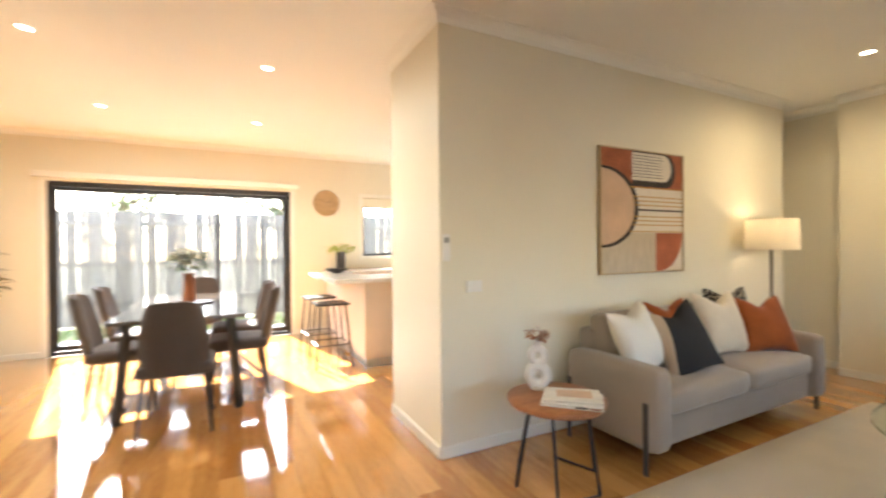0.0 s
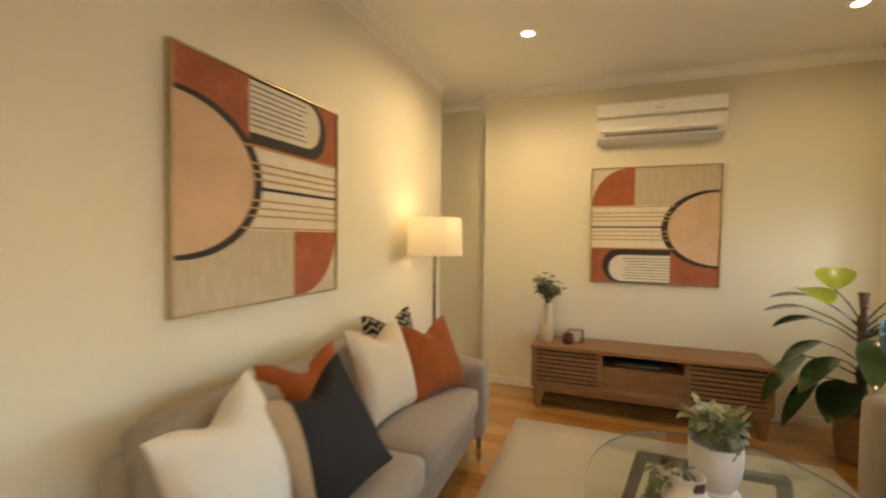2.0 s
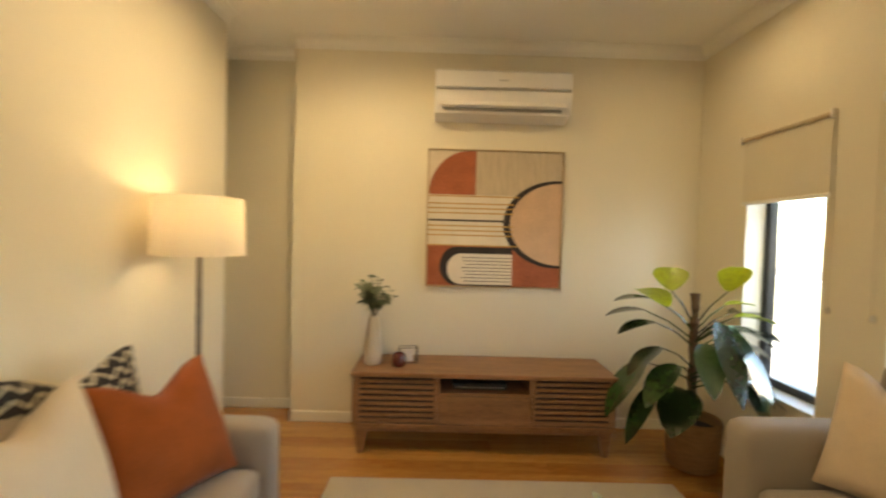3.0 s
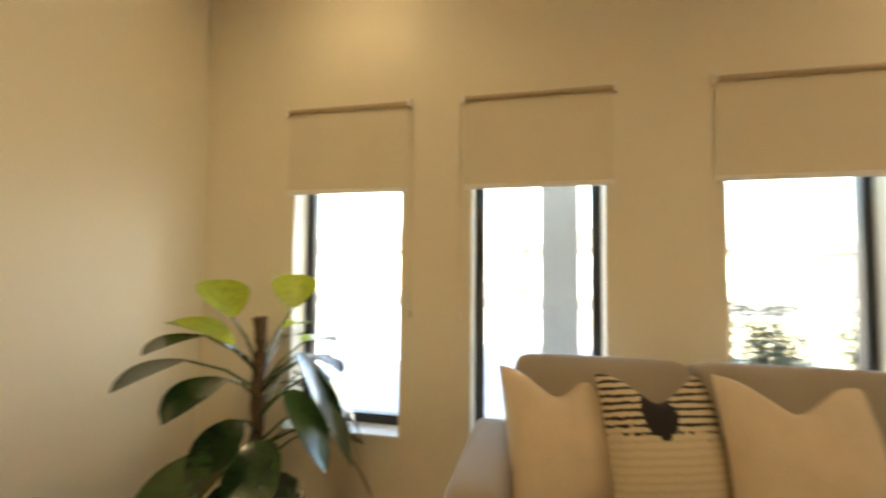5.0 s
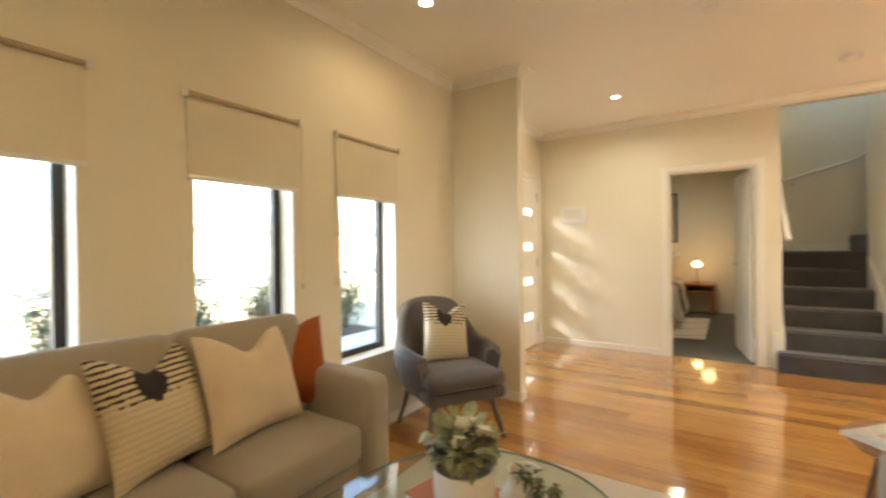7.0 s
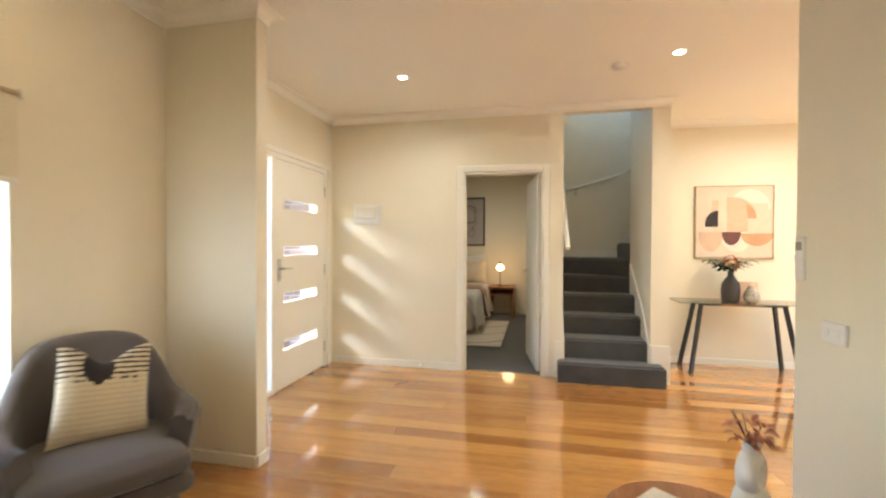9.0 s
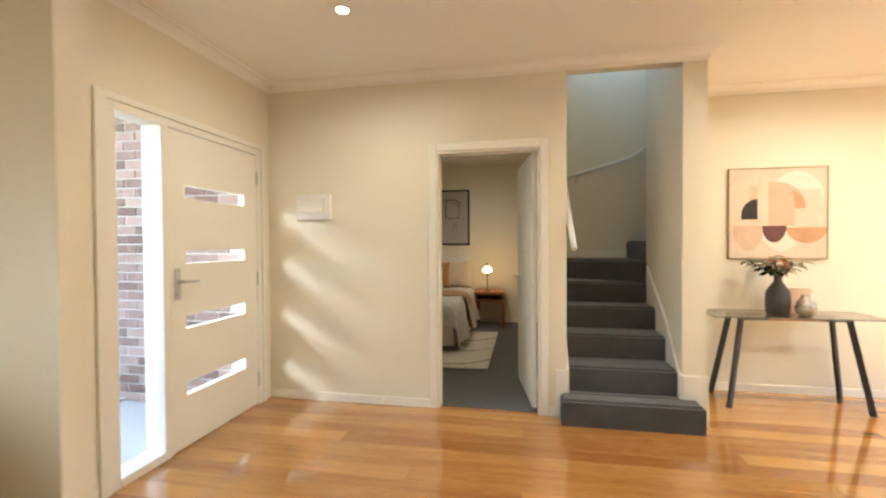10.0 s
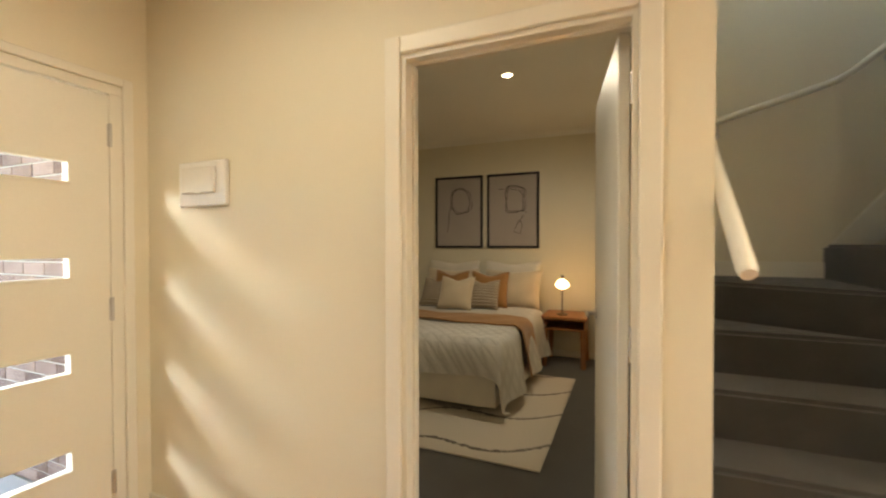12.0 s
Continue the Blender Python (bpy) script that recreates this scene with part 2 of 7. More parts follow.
STAIR_WALLS = {"wall_stair_south": [(-2.52, -0.84, 1.24, 1.34, 0, 3.35), (-2.52, -2.25, 1.24, 1.34, 3.35, 4.6), (-1.35, -0.84, 1.24, 1.34, 3.35, 4.6), (-2.52, -0.84, 1.24, 1.34, 4.6, 5.2)], "wall_stair_west": [(-2.52, -2.42, 1.34, 3.9, 0, 5.2)], "wall_stair_north": [(-1.6, -0.74, 2.14, 2.30, 0, TOP)], "wall_stair_upper_north": [(-1.6, -0.84, 2.14, 2.30, TOP, 5.2)], "wall_stair_upper_east": [(-0.84, -0.74, 1.34, 2.14, 2.60, 5.2)], "wall_stair_return": [(-1.68, -1.58, 2.30, 3.9, TOP, 5.2)], "wall_stair_post": [(-1.68, -1.6, 2.14, 2.30, 0, 5.2)], "wall_stair_end": [(-2.42, -1.68, 3.8, 3.9, 0, 5.2)]}
for nm, bxs in STAIR_WALLS.items():
    solid(nm, bxs, M_WALL, "cream plaster wall beside the carpeted stair", "wall")
solid("wall_console", [(-1.68, -1.58, 2.30, 4.0, 0, TOP), (-3.2, -1.68, 3.9, 4.0, 0, TOP)], M_WALL, "cream plaster wall behind the glass console table", "wall")
solid("wall_dining_west", [(-3.3, -3.2, 3.9, 6.57, 0, TOP)], M_WALL, "cream plaster wall at the end of the dining room", "wall")
SLX0, SLX1, SLH, NY = -1.27, 1.465, 2.09, 6.37
KX0, KX1, KZ0, KZ1 = 2.55, 3.9, 1.13, 2.05
solid("wall_dining_north", [(-3.2, SLX0, NY, NY + 0.2, 0, TOP), (SLX0, SLX1, NY, NY + 0.2, SLH, TOP), (SLX1, KX0, NY, NY + 0.2, 0, TOP), (KX0, KX1, NY, NY + 0.2, 0, KZ0), (KX0, KX1, NY, NY + 0.2, KZ1, TOP), (KX1, 5.1, NY, NY + 0.2, 0, TOP)], M_WALL, "cream plaster back wall with the sliding door", "wall")
solid("wall_kitchen_east", [(5.0, 5.1, 2.86, NY, 0, TOP)], M_WALL, "cream plaster wall closing the kitchen", "wall")
for nm, b in (("wall_bedroom_west", (-4.63, -4.53, -2.68, 1.34, 0, TOP)), ("wall_bedroom_south", (-4.53, -0.84, -2.68, -2.58, 0, TOP)), ("wall_bedroom_east", (-0.96, -0.84, -2.58, WY - 0.2, 0, TOP)), ("wall_bedroom_north", (-4.53, -2.52, 1.24, 1.34, 0, TOP))):
    solid(nm, [b], M_WALL, "cream plaster bedroom wall", "wall")
solid("ceiling_main", [(-0.84, 6.32, WY - 0.2, NY + 0.2, H, H + 0.1), (-1.58, -0.84, 2.30, NY + 0.2, H, H + 0.1), (-3.3, -1.58, 3.9, NY + 0.2, H, H + 0.1)], M_CEIL, "flat off-white plasterboard ceiling", "ceiling")
solid("ceiling_bedroom", [(-4.63, -0.84, -2.68, 1.24, H, H + 0.1)], M_CEIL, "flat off-white bedroom ceiling", "ceiling")
solid("ceiling_stair", [(-2.75, -0.74, 1.24, 4.2, 5.2, 5.3)], M_CEIL, "off-white ceiling high above the stair", "ceiling")
FB = [(-0.84, 6.4, WY - 0.2, NY + 0.2, -0.14, -0.022), (-1.68, -0.84, 2.14, NY + 0.2, -0.14, -0.022), (-3.3, -1.68, 3.9, NY + 0.2, -0.14, -0.022)]
floor = solid("floor", FB, M_GAP, "varnished golden hardwood floor boards", "floor")
solid("floor_bedroom", [(-4.63, -0.84, -2.68, 1.24, -0.14, 0.0), (-0.84, -0.79, DY0, DY1, -0.02, 0.003)], M_CARPET, "charcoal bedroom carpet", "carpet")


def skirt(name, runs):
    """Skirting boards: runs of (x0, x1, y0, y1)."""
    bm = B()
    for r in runs:
        box(bm, *r, 0.0, 0.072, bevel=0.003)
    return tagged(part(name, bm, M_TRIM), "cream gloss painted skirting board", "skirting", "", "structure")


T = 0.014
skirt("baseboard_living", [(1.43, 5.88, WY, WY + T), (5.88 - T, 5.88, WY + T, 1.72), (1.75, 5.57, 2.04 - T, 2.04), (1.75 - T, 1.75, 2.04, 2.86), (1.43, 1.43 + T, WY + T, -0.5), (1.33, 1.43, -0.5, -0.5 + T), (6.1 - T, 6.1, 1.72, 2.5)])
skirt("baseboard_entry", [(-0.74, -0.74 + T, WY, DY0 - 0.065), (-0.74, -0.74 + T, DY1 + 0.065, 1.26), (0.79, 1.33, WY, WY + T), (1.33 - T, 1.33, WY + T, -0.5), (-1.58, -1.58 + T, 2.30, 4.0), (-1.58, -0.74, 2.30, 2.30 + T)])
skirt("baseboard_dining", [(-3.2, SLX0 - 0.065, NY - T, NY), (SLX1 + 0.065, 5.0, NY - T, NY), (-3.2, -3.2 + T, 4.0, NY - T), (-3.2, -1.58, 4.0, 4.0 + T)])
skirt("baseboard_bedroom", [(-4.53, -4.53 + T, -2.58, 1.24), (-4.53, -0.96, 1.24 - T, 1.24)])


def cornice(name, runs):
    """Coved cornices: runs of (x0, y0, x1, y1, nx, ny, m0, m1), the normal pointing into the room; m: -1 inner mitre, 1 outer mitre."""
    bm = B()
    d = 0.072
    prof = [(0.0, -d), (0.006, -d)] + [(0.006 + (d - 0.012) * (1 - math.cos(a)), -d + (d - 0.008) * math.sin(a)) for a in (0.5, 0.9, 1.25, 1.57)] + [(d, -0.004), (d, 0.0), (0, 0)]
    n = len(prof)
    for x0, y0, x1, y1, nx, ny, m0, m1 in runs:
        ln = math.hypot(x1 - x0, y1 - y0)
        tx, ty = (x1 - x0) / ln, (y1 - y0) / ln
        rows = [[bm.verts.new((x + nx * u + tx * k * u, y + ny * u + ty * k * u, H + w)) for u, w in prof] for x, y, k in ((x0, y0, -m0), (x1, y1, m1))]
        for i in range(n):
            bm.faces.new((rows[0][i], rows[0][(i + 1) % n], rows[1][(i + 1) % n], rows[1][i]))
        bm.faces.new(rows[0])
        bm.faces.new(list(reversed(rows[1])))
    return tagged(part(name, bm, M_CEIL), "coved off-white plaster cornice", "cornice", "", "structure")


cornice("cornice_living", [(1.43, WY, 5.88, WY, 0, 1, -1, -1), (5.88, WY, 5.88, 1.72, -1, 0, -1, 0), (1.75, 2.04, 5.57, 2.04, 0, -1, 1, 0), (1.75, 2.04, 1.75, 2.86, -1, 0, 1, 1), (1.43, WY, 1.43, -0.5, 1, 0, -1, 1), (1.33, -0.5, 1.43, -0.5, 0, 1, 1, 1), (6.1, 1.72, 6.1, 2.5, -1, 0, 0, -1), (5.57, 2.5, 6.1, 2.5, 0, -1, 0, -1)])
cornice("cornice_entry", [(-0.74, WY, -0.74, 2.30, 1, 0, -1, 1), (-0.74, WY, 1.33, WY, 0, 1, -1, -1), (1.33, WY, 1.33, -0.5, -1, 0, -1, 1), (-1.58, 2.30, -0.74, 2.30, 0, 1, -1, 1), (-1.58, 2.30, -1.58, 4.0, 1, 0, -1, 1)])
cornice("cornice_dining", [(-3.2, NY, 5.0, NY, 0, -1, -1, -1), (-3.2, 4.0, -3.2, NY, 1, 0, -1, -1), (1.75, 2.86, 5.0, 2.86, 0, 1, 1, -1), (-3.2, 4.0, -1.58, 4.0, 0, 1, -1, 1)])
cornice("cornice_bedroom", [(-4.53, -2.58, -4.53, 1.24, 1, 0, -1, -1), (-4.53, 1.24, -0.84, 1.24, 0, -1, -1, 0)])

# ---- more materials ----
M_SOFA = node_mat("warm_grey_sofa_fabric", (0.32, 0.265, 0.21), 0.92, var=0.05, scale=3, fine=500, bump=0.35, sheen=0.25)
M_SOFA2 = node_mat("taupe_loveseat_fabric", (0.315, 0.265, 0.205), 0.92, var=0.05, scale=3, fine=500, bump=0.35, sheen=0.25)
M_CHAIR = node_mat("charcoal_armchair_fabric", (0.085, 0.068, 0.057), 0.92, var=0.08, scale=5, fine=520, bump=0.4, sheen=0.3)
M_DCHAIR = node_mat("dark_brown_dining_fabric", (0.06, 0.045, 0.038), 0.8, var=0.08, scale=5, fine=420, bump=0.25, sheen=0.2)
M_CREAM = node_mat("cream_linen", (0.66, 0.55, 0.40), 0.9, var=0.04, scale=6, fine=520, bump=0.5, sheen=0.2)
M_BEIGE = node_mat("beige_boucle", (0.67, 0.54, 0.38), 0.95, var=0.06, scale=8, fine=380, bump=0.6, sheen=0.2)
M_WHITEC = node_mat("white_cotton", (0.74, 0.69, 0.60), 0.9, var=0.03, scale=6, fine=480, bump=0.4, sheen=0.2)
M_RUST = node_mat("rust_velvet", (0.29, 0.066, 0.012), 0.85, var=0.16, scale=7, fine=300, bump=0.25, sheen=0.12, spec=0.25)
M_BLACKC = node_mat("black_leather_cloth", (0.02, 0.018, 0.018), 0.6, var=0.1, scale=6, fine=300, bump=0.2)
M_WOOD = node_mat("walnut_veneer", (0.22, 0.105, 0.045), 0.42, var=0.14, scale=2.5, fine=22, bump=0.05, stretch=(8, 0.8, 8), second=(0.38, 0.19, 0.085))
M_WOODR = node_mat("reddish_timber", (0.28, 0.10, 0.035), 0.4, var=0.14, scale=3, fine=26, bump=0.05, stretch=(1, 6, 6), second=(0.42, 0.17, 0.06))
M_LEG = node_mat("pale_timber_leg", (0.42, 0.24, 0.11), 0.45, var=0.1, scale=6, fine=60, stretch=(4, 4, 1))
M_GLEG = node_mat("grey_brown_timber_leg", (0.12, 0.09, 0.07), 0.5, var=0.1, scale=6, fine=60)
# near-black that puts the shade of hollows into the colour
M_DARK = node_mat("recess_shade_black", (0.012, 0.01, 0.009), 0.7, var=0.1)
M_RUG = node_mat("ivory_wool_rug", (0.58, 0.50, 0.37), 0.97, var=0.05, scale=3.5, fine=330, bump=0.9, sheen=0.3)
M_CERAM = node_mat("white_ceramic", (0.72, 0.68, 0.62), 0.35, var=0.02, scale=6, fine=90, bump=0.05)
M_DCERAM = node_mat("dark_grey_ceramic", (0.05, 0.043, 0.04), 0.55, var=0.1, scale=8, fine=120, bump=0.1)
M_TERRA = node_mat("terracotta_card", (0.36, 0.12, 0.05), 0.6, var=0.06, scale=6, fine=120, bump=0.1)
M_BRONZE = node_mat("mottled_bronze_glass", (0.24, 0.21, 0.17), 0.12, metal=0.3, var=0.3, scale=14, fine=60, bump=0.05, coat=0.8)
M_LEAF = node_mat("dark_green_leaf", (0.026, 0.062, 0.018), 0.26, var=0.25, scale=9, fine=40, bump=0.25, coat=0.55, per_object=0.35)
M_LEAFY = node_mat("young_yellow_green_leaf", (0.30, 0.37, 0.014), 0.35, var=0.15, scale=6, fine=40, bump=0.12, coat=0.2)
M_SAGE = node_mat("sage_green_leaf", (0.11, 0.14, 0.07), 0.6, var=0.25, scale=14, fine=60, bump=0.15)
M_EUC = node_mat("pale_eucalyptus_leaf", (0.22, 0.25, 0.11), 0.55, var=0.3, scale=14, fine=60, bump=0.15, second=(0.42, 0.44, 0.24))
M_PETAL = node_mat("cream_petal", (0.62, 0.58, 0.42), 0.6, var=0.08, scale=14, fine=60, bump=0.1)
M_RFLOWER = node_mat("dried_red_flower", (0.32, 0.09, 0.04), 0.7, var=0.25, scale=20, fine=80, bump=0.15)
M_STEM = node_mat("brown_stem", (0.10, 0.06, 0.03), 0.8, var=0.2, scale=14, fine=90, bump=0.4)
M_BASKET = node_mat("woven_seagrass", (0.30, 0.17, 0.07), 0.85, var=0.2, scale=12, fine=90, bump=0.8, stretch=(1, 1, 6))
M_SOIL = node_mat("potting_soil", (0.03, 0.02, 0.014), 0.95, var=0.3, scale=30, fine=120, bump=1.0)
M_BRASS = node_mat("brushed_brass", (0.45, 0.34, 0.2), 0.35, metal=0.9, var=0.06, scale=8, fine=120, bump=0.03)
M_PAPER = node_mat("magazine_paper", (0.70, 0.66, 0.58), 0.45, var=0.08, scale=14, fine=80, bump=0.03)
M_SLATE = node_mat("white_stone_benchtop", (0.62, 0.60, 0.56), 0.15, var=0.05, scale=20, fine=160, bump=0.02)
M_CAB = node_mat("pale_laminate_cabinet", (0.62, 0.52, 0.42), 0.4, var=0.03, scale=3, fine=60, bump=0.03)
M_TABLE = node_mat("dark_gloss_tabletop", (0.10, 0.085, 0.075), 0.07, var=0.1, scale=4, fine=60, bump=0.01, coat=0.8)


def quilt_mask(op, x, y, z, n):
    """Stitch lines of a diamond quilting, running down the hanging sides too."""
    a = op('ADD', op('ADD', x, y), op('MULTIPLY', z, 0.7))
    b = op('SUBTRACT', op('SUBTRACT', x, y), op('MULTIPLY', z, 0.7))
    return op('MINIMUM', op('ABSOLUTE', op('SINE', op('MULTIPLY', a, 26.0))), op('ABSOLUTE', op('SINE', op('MULTIPLY', b, 26.0))))


M_THROW = node_mat("caramel_knit_throw", (0.40, 0.20, 0.075), 0.92, var=0.08, scale=6, fine=240, bump=0.6, sheen=0.3)
M_PRINT = node_mat("grey_paper_print", (0.42, 0.37, 0.34), 0.6, var=0.03, scale=4, fine=120, bump=0.03)
M_CORK = node_mat("pale_timber_clock", (0.42, 0.28, 0.14), 0.6, var=0.12, scale=6, fine=60, stretch=(1, 1, 5))
M_BLUEGL = glass_mat("clear_table_glass", (0.90, 0.95, 0.93))
M_EDGE = node_mat("green_glass_edge", (0.17, 0.20, 0.16), 0.1, var=0.1, scale=6, fine=60, bump=0.0, coat=0.5)
M_CONC = node_mat("pale_concrete", (0.44, 0.43, 0.41), 0.85, var=0.08, scale=1.2, fine=60, bump=0.3)
M_GRASS = node_mat("lawn_soil", (0.26, 0.25, 0.16), 0.95, var=0.25, scale=2, fine=60, bump=0.8)
M_BRICK = node_mat("brown_red_brick", (0.20, 0.115, 0.095), 0.85, var=0.14, scale=10, fine=90, bump=0.6, per_object=0.5, second=(0.34, 0.235, 0.205))
M_MORTAR = node_mat("pale_mortar", (0.52, 0.50, 0.46), 0.9, var=0.06, scale=8, fine=120, bump=0.5)
M_FENCE = node_mat("weathered_grey_paling", (0.10, 0.10, 0.10), 0.85, var=0.12, scale=2, fine=30, bump=0.3, stretch=(6, 6, 1), per_object=0.3)
M_RENDER = node_mat("pale_grey_render", (0.27, 0.28, 0.30), 0.85, var=0.05, scale=3, fine=90, bump=0.3)
M_ROOF = node_mat("grey_roof_tile", (0.16, 0.15, 0.15), 0.8, var=0.15, scale=4, fine=40, bump=0.4)
M_ROAD = node_mat("asphalt", (0.06, 0.06, 0.06), 0.9, var=0.1, scale=2, fine=120, bump=0.5)


def masked_mat(name, low, high, build, rough=0.9, bump=0.4):
    """Two colours chosen by a mask over the object's own coordinates."""
    m = bpy.data.materials.new(name)
    m.use_nodes = True
    nt = m.node_tree
    nd, lk = nt.nodes, nt.links
    b = nd["Principled BSDF"]
    tc = nd.new("ShaderNodeTexCoord")
    sp = nd.new("ShaderNodeSeparateXYZ")
    lk.new(tc.outputs["Object"], sp.inputs[0])
    nz = nd.new("ShaderNodeTexNoise")
    nz.inputs["Scale"].default_value, nz.inputs["Detail"].default_value = 45, 3
    lk.new(tc.outputs["Object"], nz.inputs["Vector"])

    def op(kind, a, b2=None, c=None):
        n = nd.new("ShaderNodeMath")
        n.operation = kind
        for i, v in enumerate((a, b2, c)):
            if v is None:
                continue
            if isinstance(v, (int, float)):
                n.inputs[i].default_value = v
            else:
                lk.new(v, n.inputs[i])
        return n.outputs[0]

    mask = build(op, sp.outputs[0], sp.outputs[1], sp.outputs[2], nz.outputs["Fac"])
    mix = nd.new("ShaderNodeMix")
    mix.data_type = 'RGBA'
    mix.inputs["A"].default_value, mix.inputs["B"].default_value = (*low, 1), (*high, 1)
    lk.new(mask, mix.inputs["Factor"])
    lk.new(mix.outputs["Result"], b.inputs["Base Color"])
    b.inputs["Roughness"].default_value = rough
    bp = nd.new("ShaderNodeBump")
    bp.inputs["Strength"].default_value, bp.inputs["Distance"].default_value = bump, 0.004
    lk.new(op('ADD', nz.outputs["Fac"], mask), bp.inputs["Height"])
    lk.new(bp.outputs[0], b.inputs["Normal"])
    return m


def tassel_mask(op, x, y, z, n):
    """Dashed weave lines with one dark tuft below the upper edge."""
    wob = op('MULTIPLY_ADD', n, 0.014, z)
    line = op('GREATER_THAN', op('SINE', op('MULTIPLY', wob, 290.0)), 0.25)
    upper = op('GREATER_THAN', op('ADD', z, op('MULTIPLY', n, 0.16)), 0.34)
    strong = op('MULTIPLY', line, op('ADD', op('MULTIPLY', upper, 0.86), 0.12))
    blob = op('LESS_THAN', op('ADD', op('POWER', op('DIVIDE', op('SUBTRACT', x, 0.03), 0.055), 2.0), op('POWER', op('DIVIDE', op('SUBTRACT', z, 0.315), 0.075), 2.0)), op('ADD', n, 0.5))
    return op('MAXIMUM', strong, blob)


def diagonal_mask(op, x, y, z, n):
    return op('GREATER_THAN', op('SUBTRACT', x, op('MULTIPLY', op('SUBTRACT', z, 0.23), 0.22)), -0.12)


def zigzag_mask(op, x, y, z, n):
    zig = op('PINGPONG', x, 0.02)
    return op('GREATER_THAN', op('SINE', op('MULTIPLY', op('ADD', z, zig), 190.0)), 0.1)


def zigzag_line_mask(op, x, y, z, n):
    zig = op('PINGPONG', x, 0.03)
    return op('GREATER_THAN', op('SINE', op('MULTIPLY', op('ADD', z, zig), 150.0)), 0.72)


def vein_mask(op, x, y, z, n):
    d = op('ADD', op('MULTIPLY', x, 0.8), op('ADD', op('MULTIPLY', op('SINE', op('MULTIPLY', y, 5.0)), 0.10), op('MULTIPLY', n, 0.06)))
    return op('LESS_THAN', op('PINGPONG', op('ADD', d, op('MULTIPLY', y, 0.35)), 0.22), 0.012)


M_TASSEL = masked_mat("cream_and_black_weave", (0.60, 0.50, 0.34), (0.022, 0.018, 0.018), tassel_mask, bump=0.9)
M_DIAG = masked_mat("tan_and_black_panels", (0.46, 0.33, 0.21), (0.018, 0.016, 0.016), diagonal_mask, bump=0.2)
M_ZIG = masked_mat("brown_zigzag_weave", (0.60, 0.52, 0.40), (0.12, 0.07, 0.04), zigzag_mask)
M_QUILT = masked_mat("pale_grey_quilted_cotton", (0.56, 0.54, 0.50), (0.66, 0.64, 0.60), quilt_mask, bump=1.0)
M_ZIGB = masked_mat("black_weave_with_cream_zigzag", (0.02, 0.017, 0.017), (0.55, 0.48, 0.36), zigzag_line_mask)
M_VEINRUG = masked_mat("ivory_rug_with_dark_veins", (0.60, 0.54, 0.45), (0.14, 0.12, 0.10), vein_mask, bump=0.6)

# ---- shape helpers for soft and leafy things ----


def puffy(bm, x0, x1, y0, y1, z0, z1, r=0.05, bulge=(0, 0, 0), n=8, m=None):
    """A rounded box whose faces swell by bulge along each axis."""
    c = Vector(((x0 + x1) / 2, (y0 + y1) / 2, (z0 + z1) / 2))
    hx, hy, hz = (x1 - x0) / 2, (y1 - y0) / 2, (z1 - z0) / 2
    start = len(bm.verts)
    tmp = bmesh.new()
    bmesh.ops.create_cube(tmp, size=2.0)
    bmesh.ops.subdivide_edges(tmp, edges=tmp.edges[:], cuts=n, use_grid_fill=True)
    half = (hx, hy, hz)
    r = min(r, min(half) * 0.99)
    for v in tmp.verts:
        p = [max(-1, min(1, q)) for q in v.co]
        # pull the grid towards the edges so that the rounding has enough faces
        p = [math.copysign(abs(q) ** 0.75, q) for q in p]
        full = Vector((p[0] * hx, p[1] * hy, p[2] * hz))
        inner = Vector([max(-(h - r), min(h - r, q)) for h, q in zip(half, full)])
        d = full - inner
        out = inner + (d.normalized() * r if d.length > 1e-9 else d)
        for a in range(3):
            o = [k for k in range(3) if k != a]
            out[a] += p[a] * bulge[a] * (1 - p[o[0]] ** 2) * (1 - p[o[1]] ** 2)
        v.co = c + out
    me = bpy.data.meshes.new("tmp")
    if m is not None:
        tmp.transform(m)
    tmp.to_mesh(me)
    tmp.free()
    bm.from_mesh(me)
    bpy.data.meshes.remove(me)
    return bm


def cushion_mesh(w, h, t, chop=0.16, n=18, seed=1):
    """A scatter cushion standing in its x-z plane, with pointed corners and a dent pressed into its top."""
    bm = B()
    rg = random.Random(seed)
    ph = [rg.uniform(0, 6.28) for _ in range(4)]
    for side in (1, -1):
        rows = []
        for j in range(n + 1):
            row = []
            for i in range(n + 1):
                u, v = 2 * i / n - 1, 2 * j / n - 1
                x = u * w / 2 * (1 - 0.09 * (1 - v * v))
                z = v * h / 2 * (1 - 0.08 * (1 - u * u))
                if v > 0:
                    z -= chop * h * math.exp(-(u / 0.42) ** 2) * v ** 1.6
                    x *= 1 - 0.10 * chop / 0.16 * v * v * abs(u) * 0.5
                d = max(0.0, (1 - u * u) * (1 - v * v)) ** 0.42 * t / 2
                if v > 0:
                    d *= 1 + 0.30 * chop / 0.16 * v * (1 - math.exp(-((abs(u) - 0.5) / 0.3) ** 2)) * -0.4
                d *= 1 + 0.05 * math.sin(3 * u + ph[0] + 2 * v) + 0.04 * math.sin(5 * v + ph[1] - 3 * u)
                y = side * d
                row.append(bm.verts.new((x, y, z + h / 2)))
            rows.append(row)
        for a, b in zip(rows, rows[1:]):
            for i in range(n):
                f = (a[i], a[i + 1], b[i + 1], b[i])
                bm.faces.new(f if side < 0 else tuple(reversed(f)))
    bmesh.ops.remove_doubles(bm, verts=bm.verts[:], dist=0.0004)
    return bm


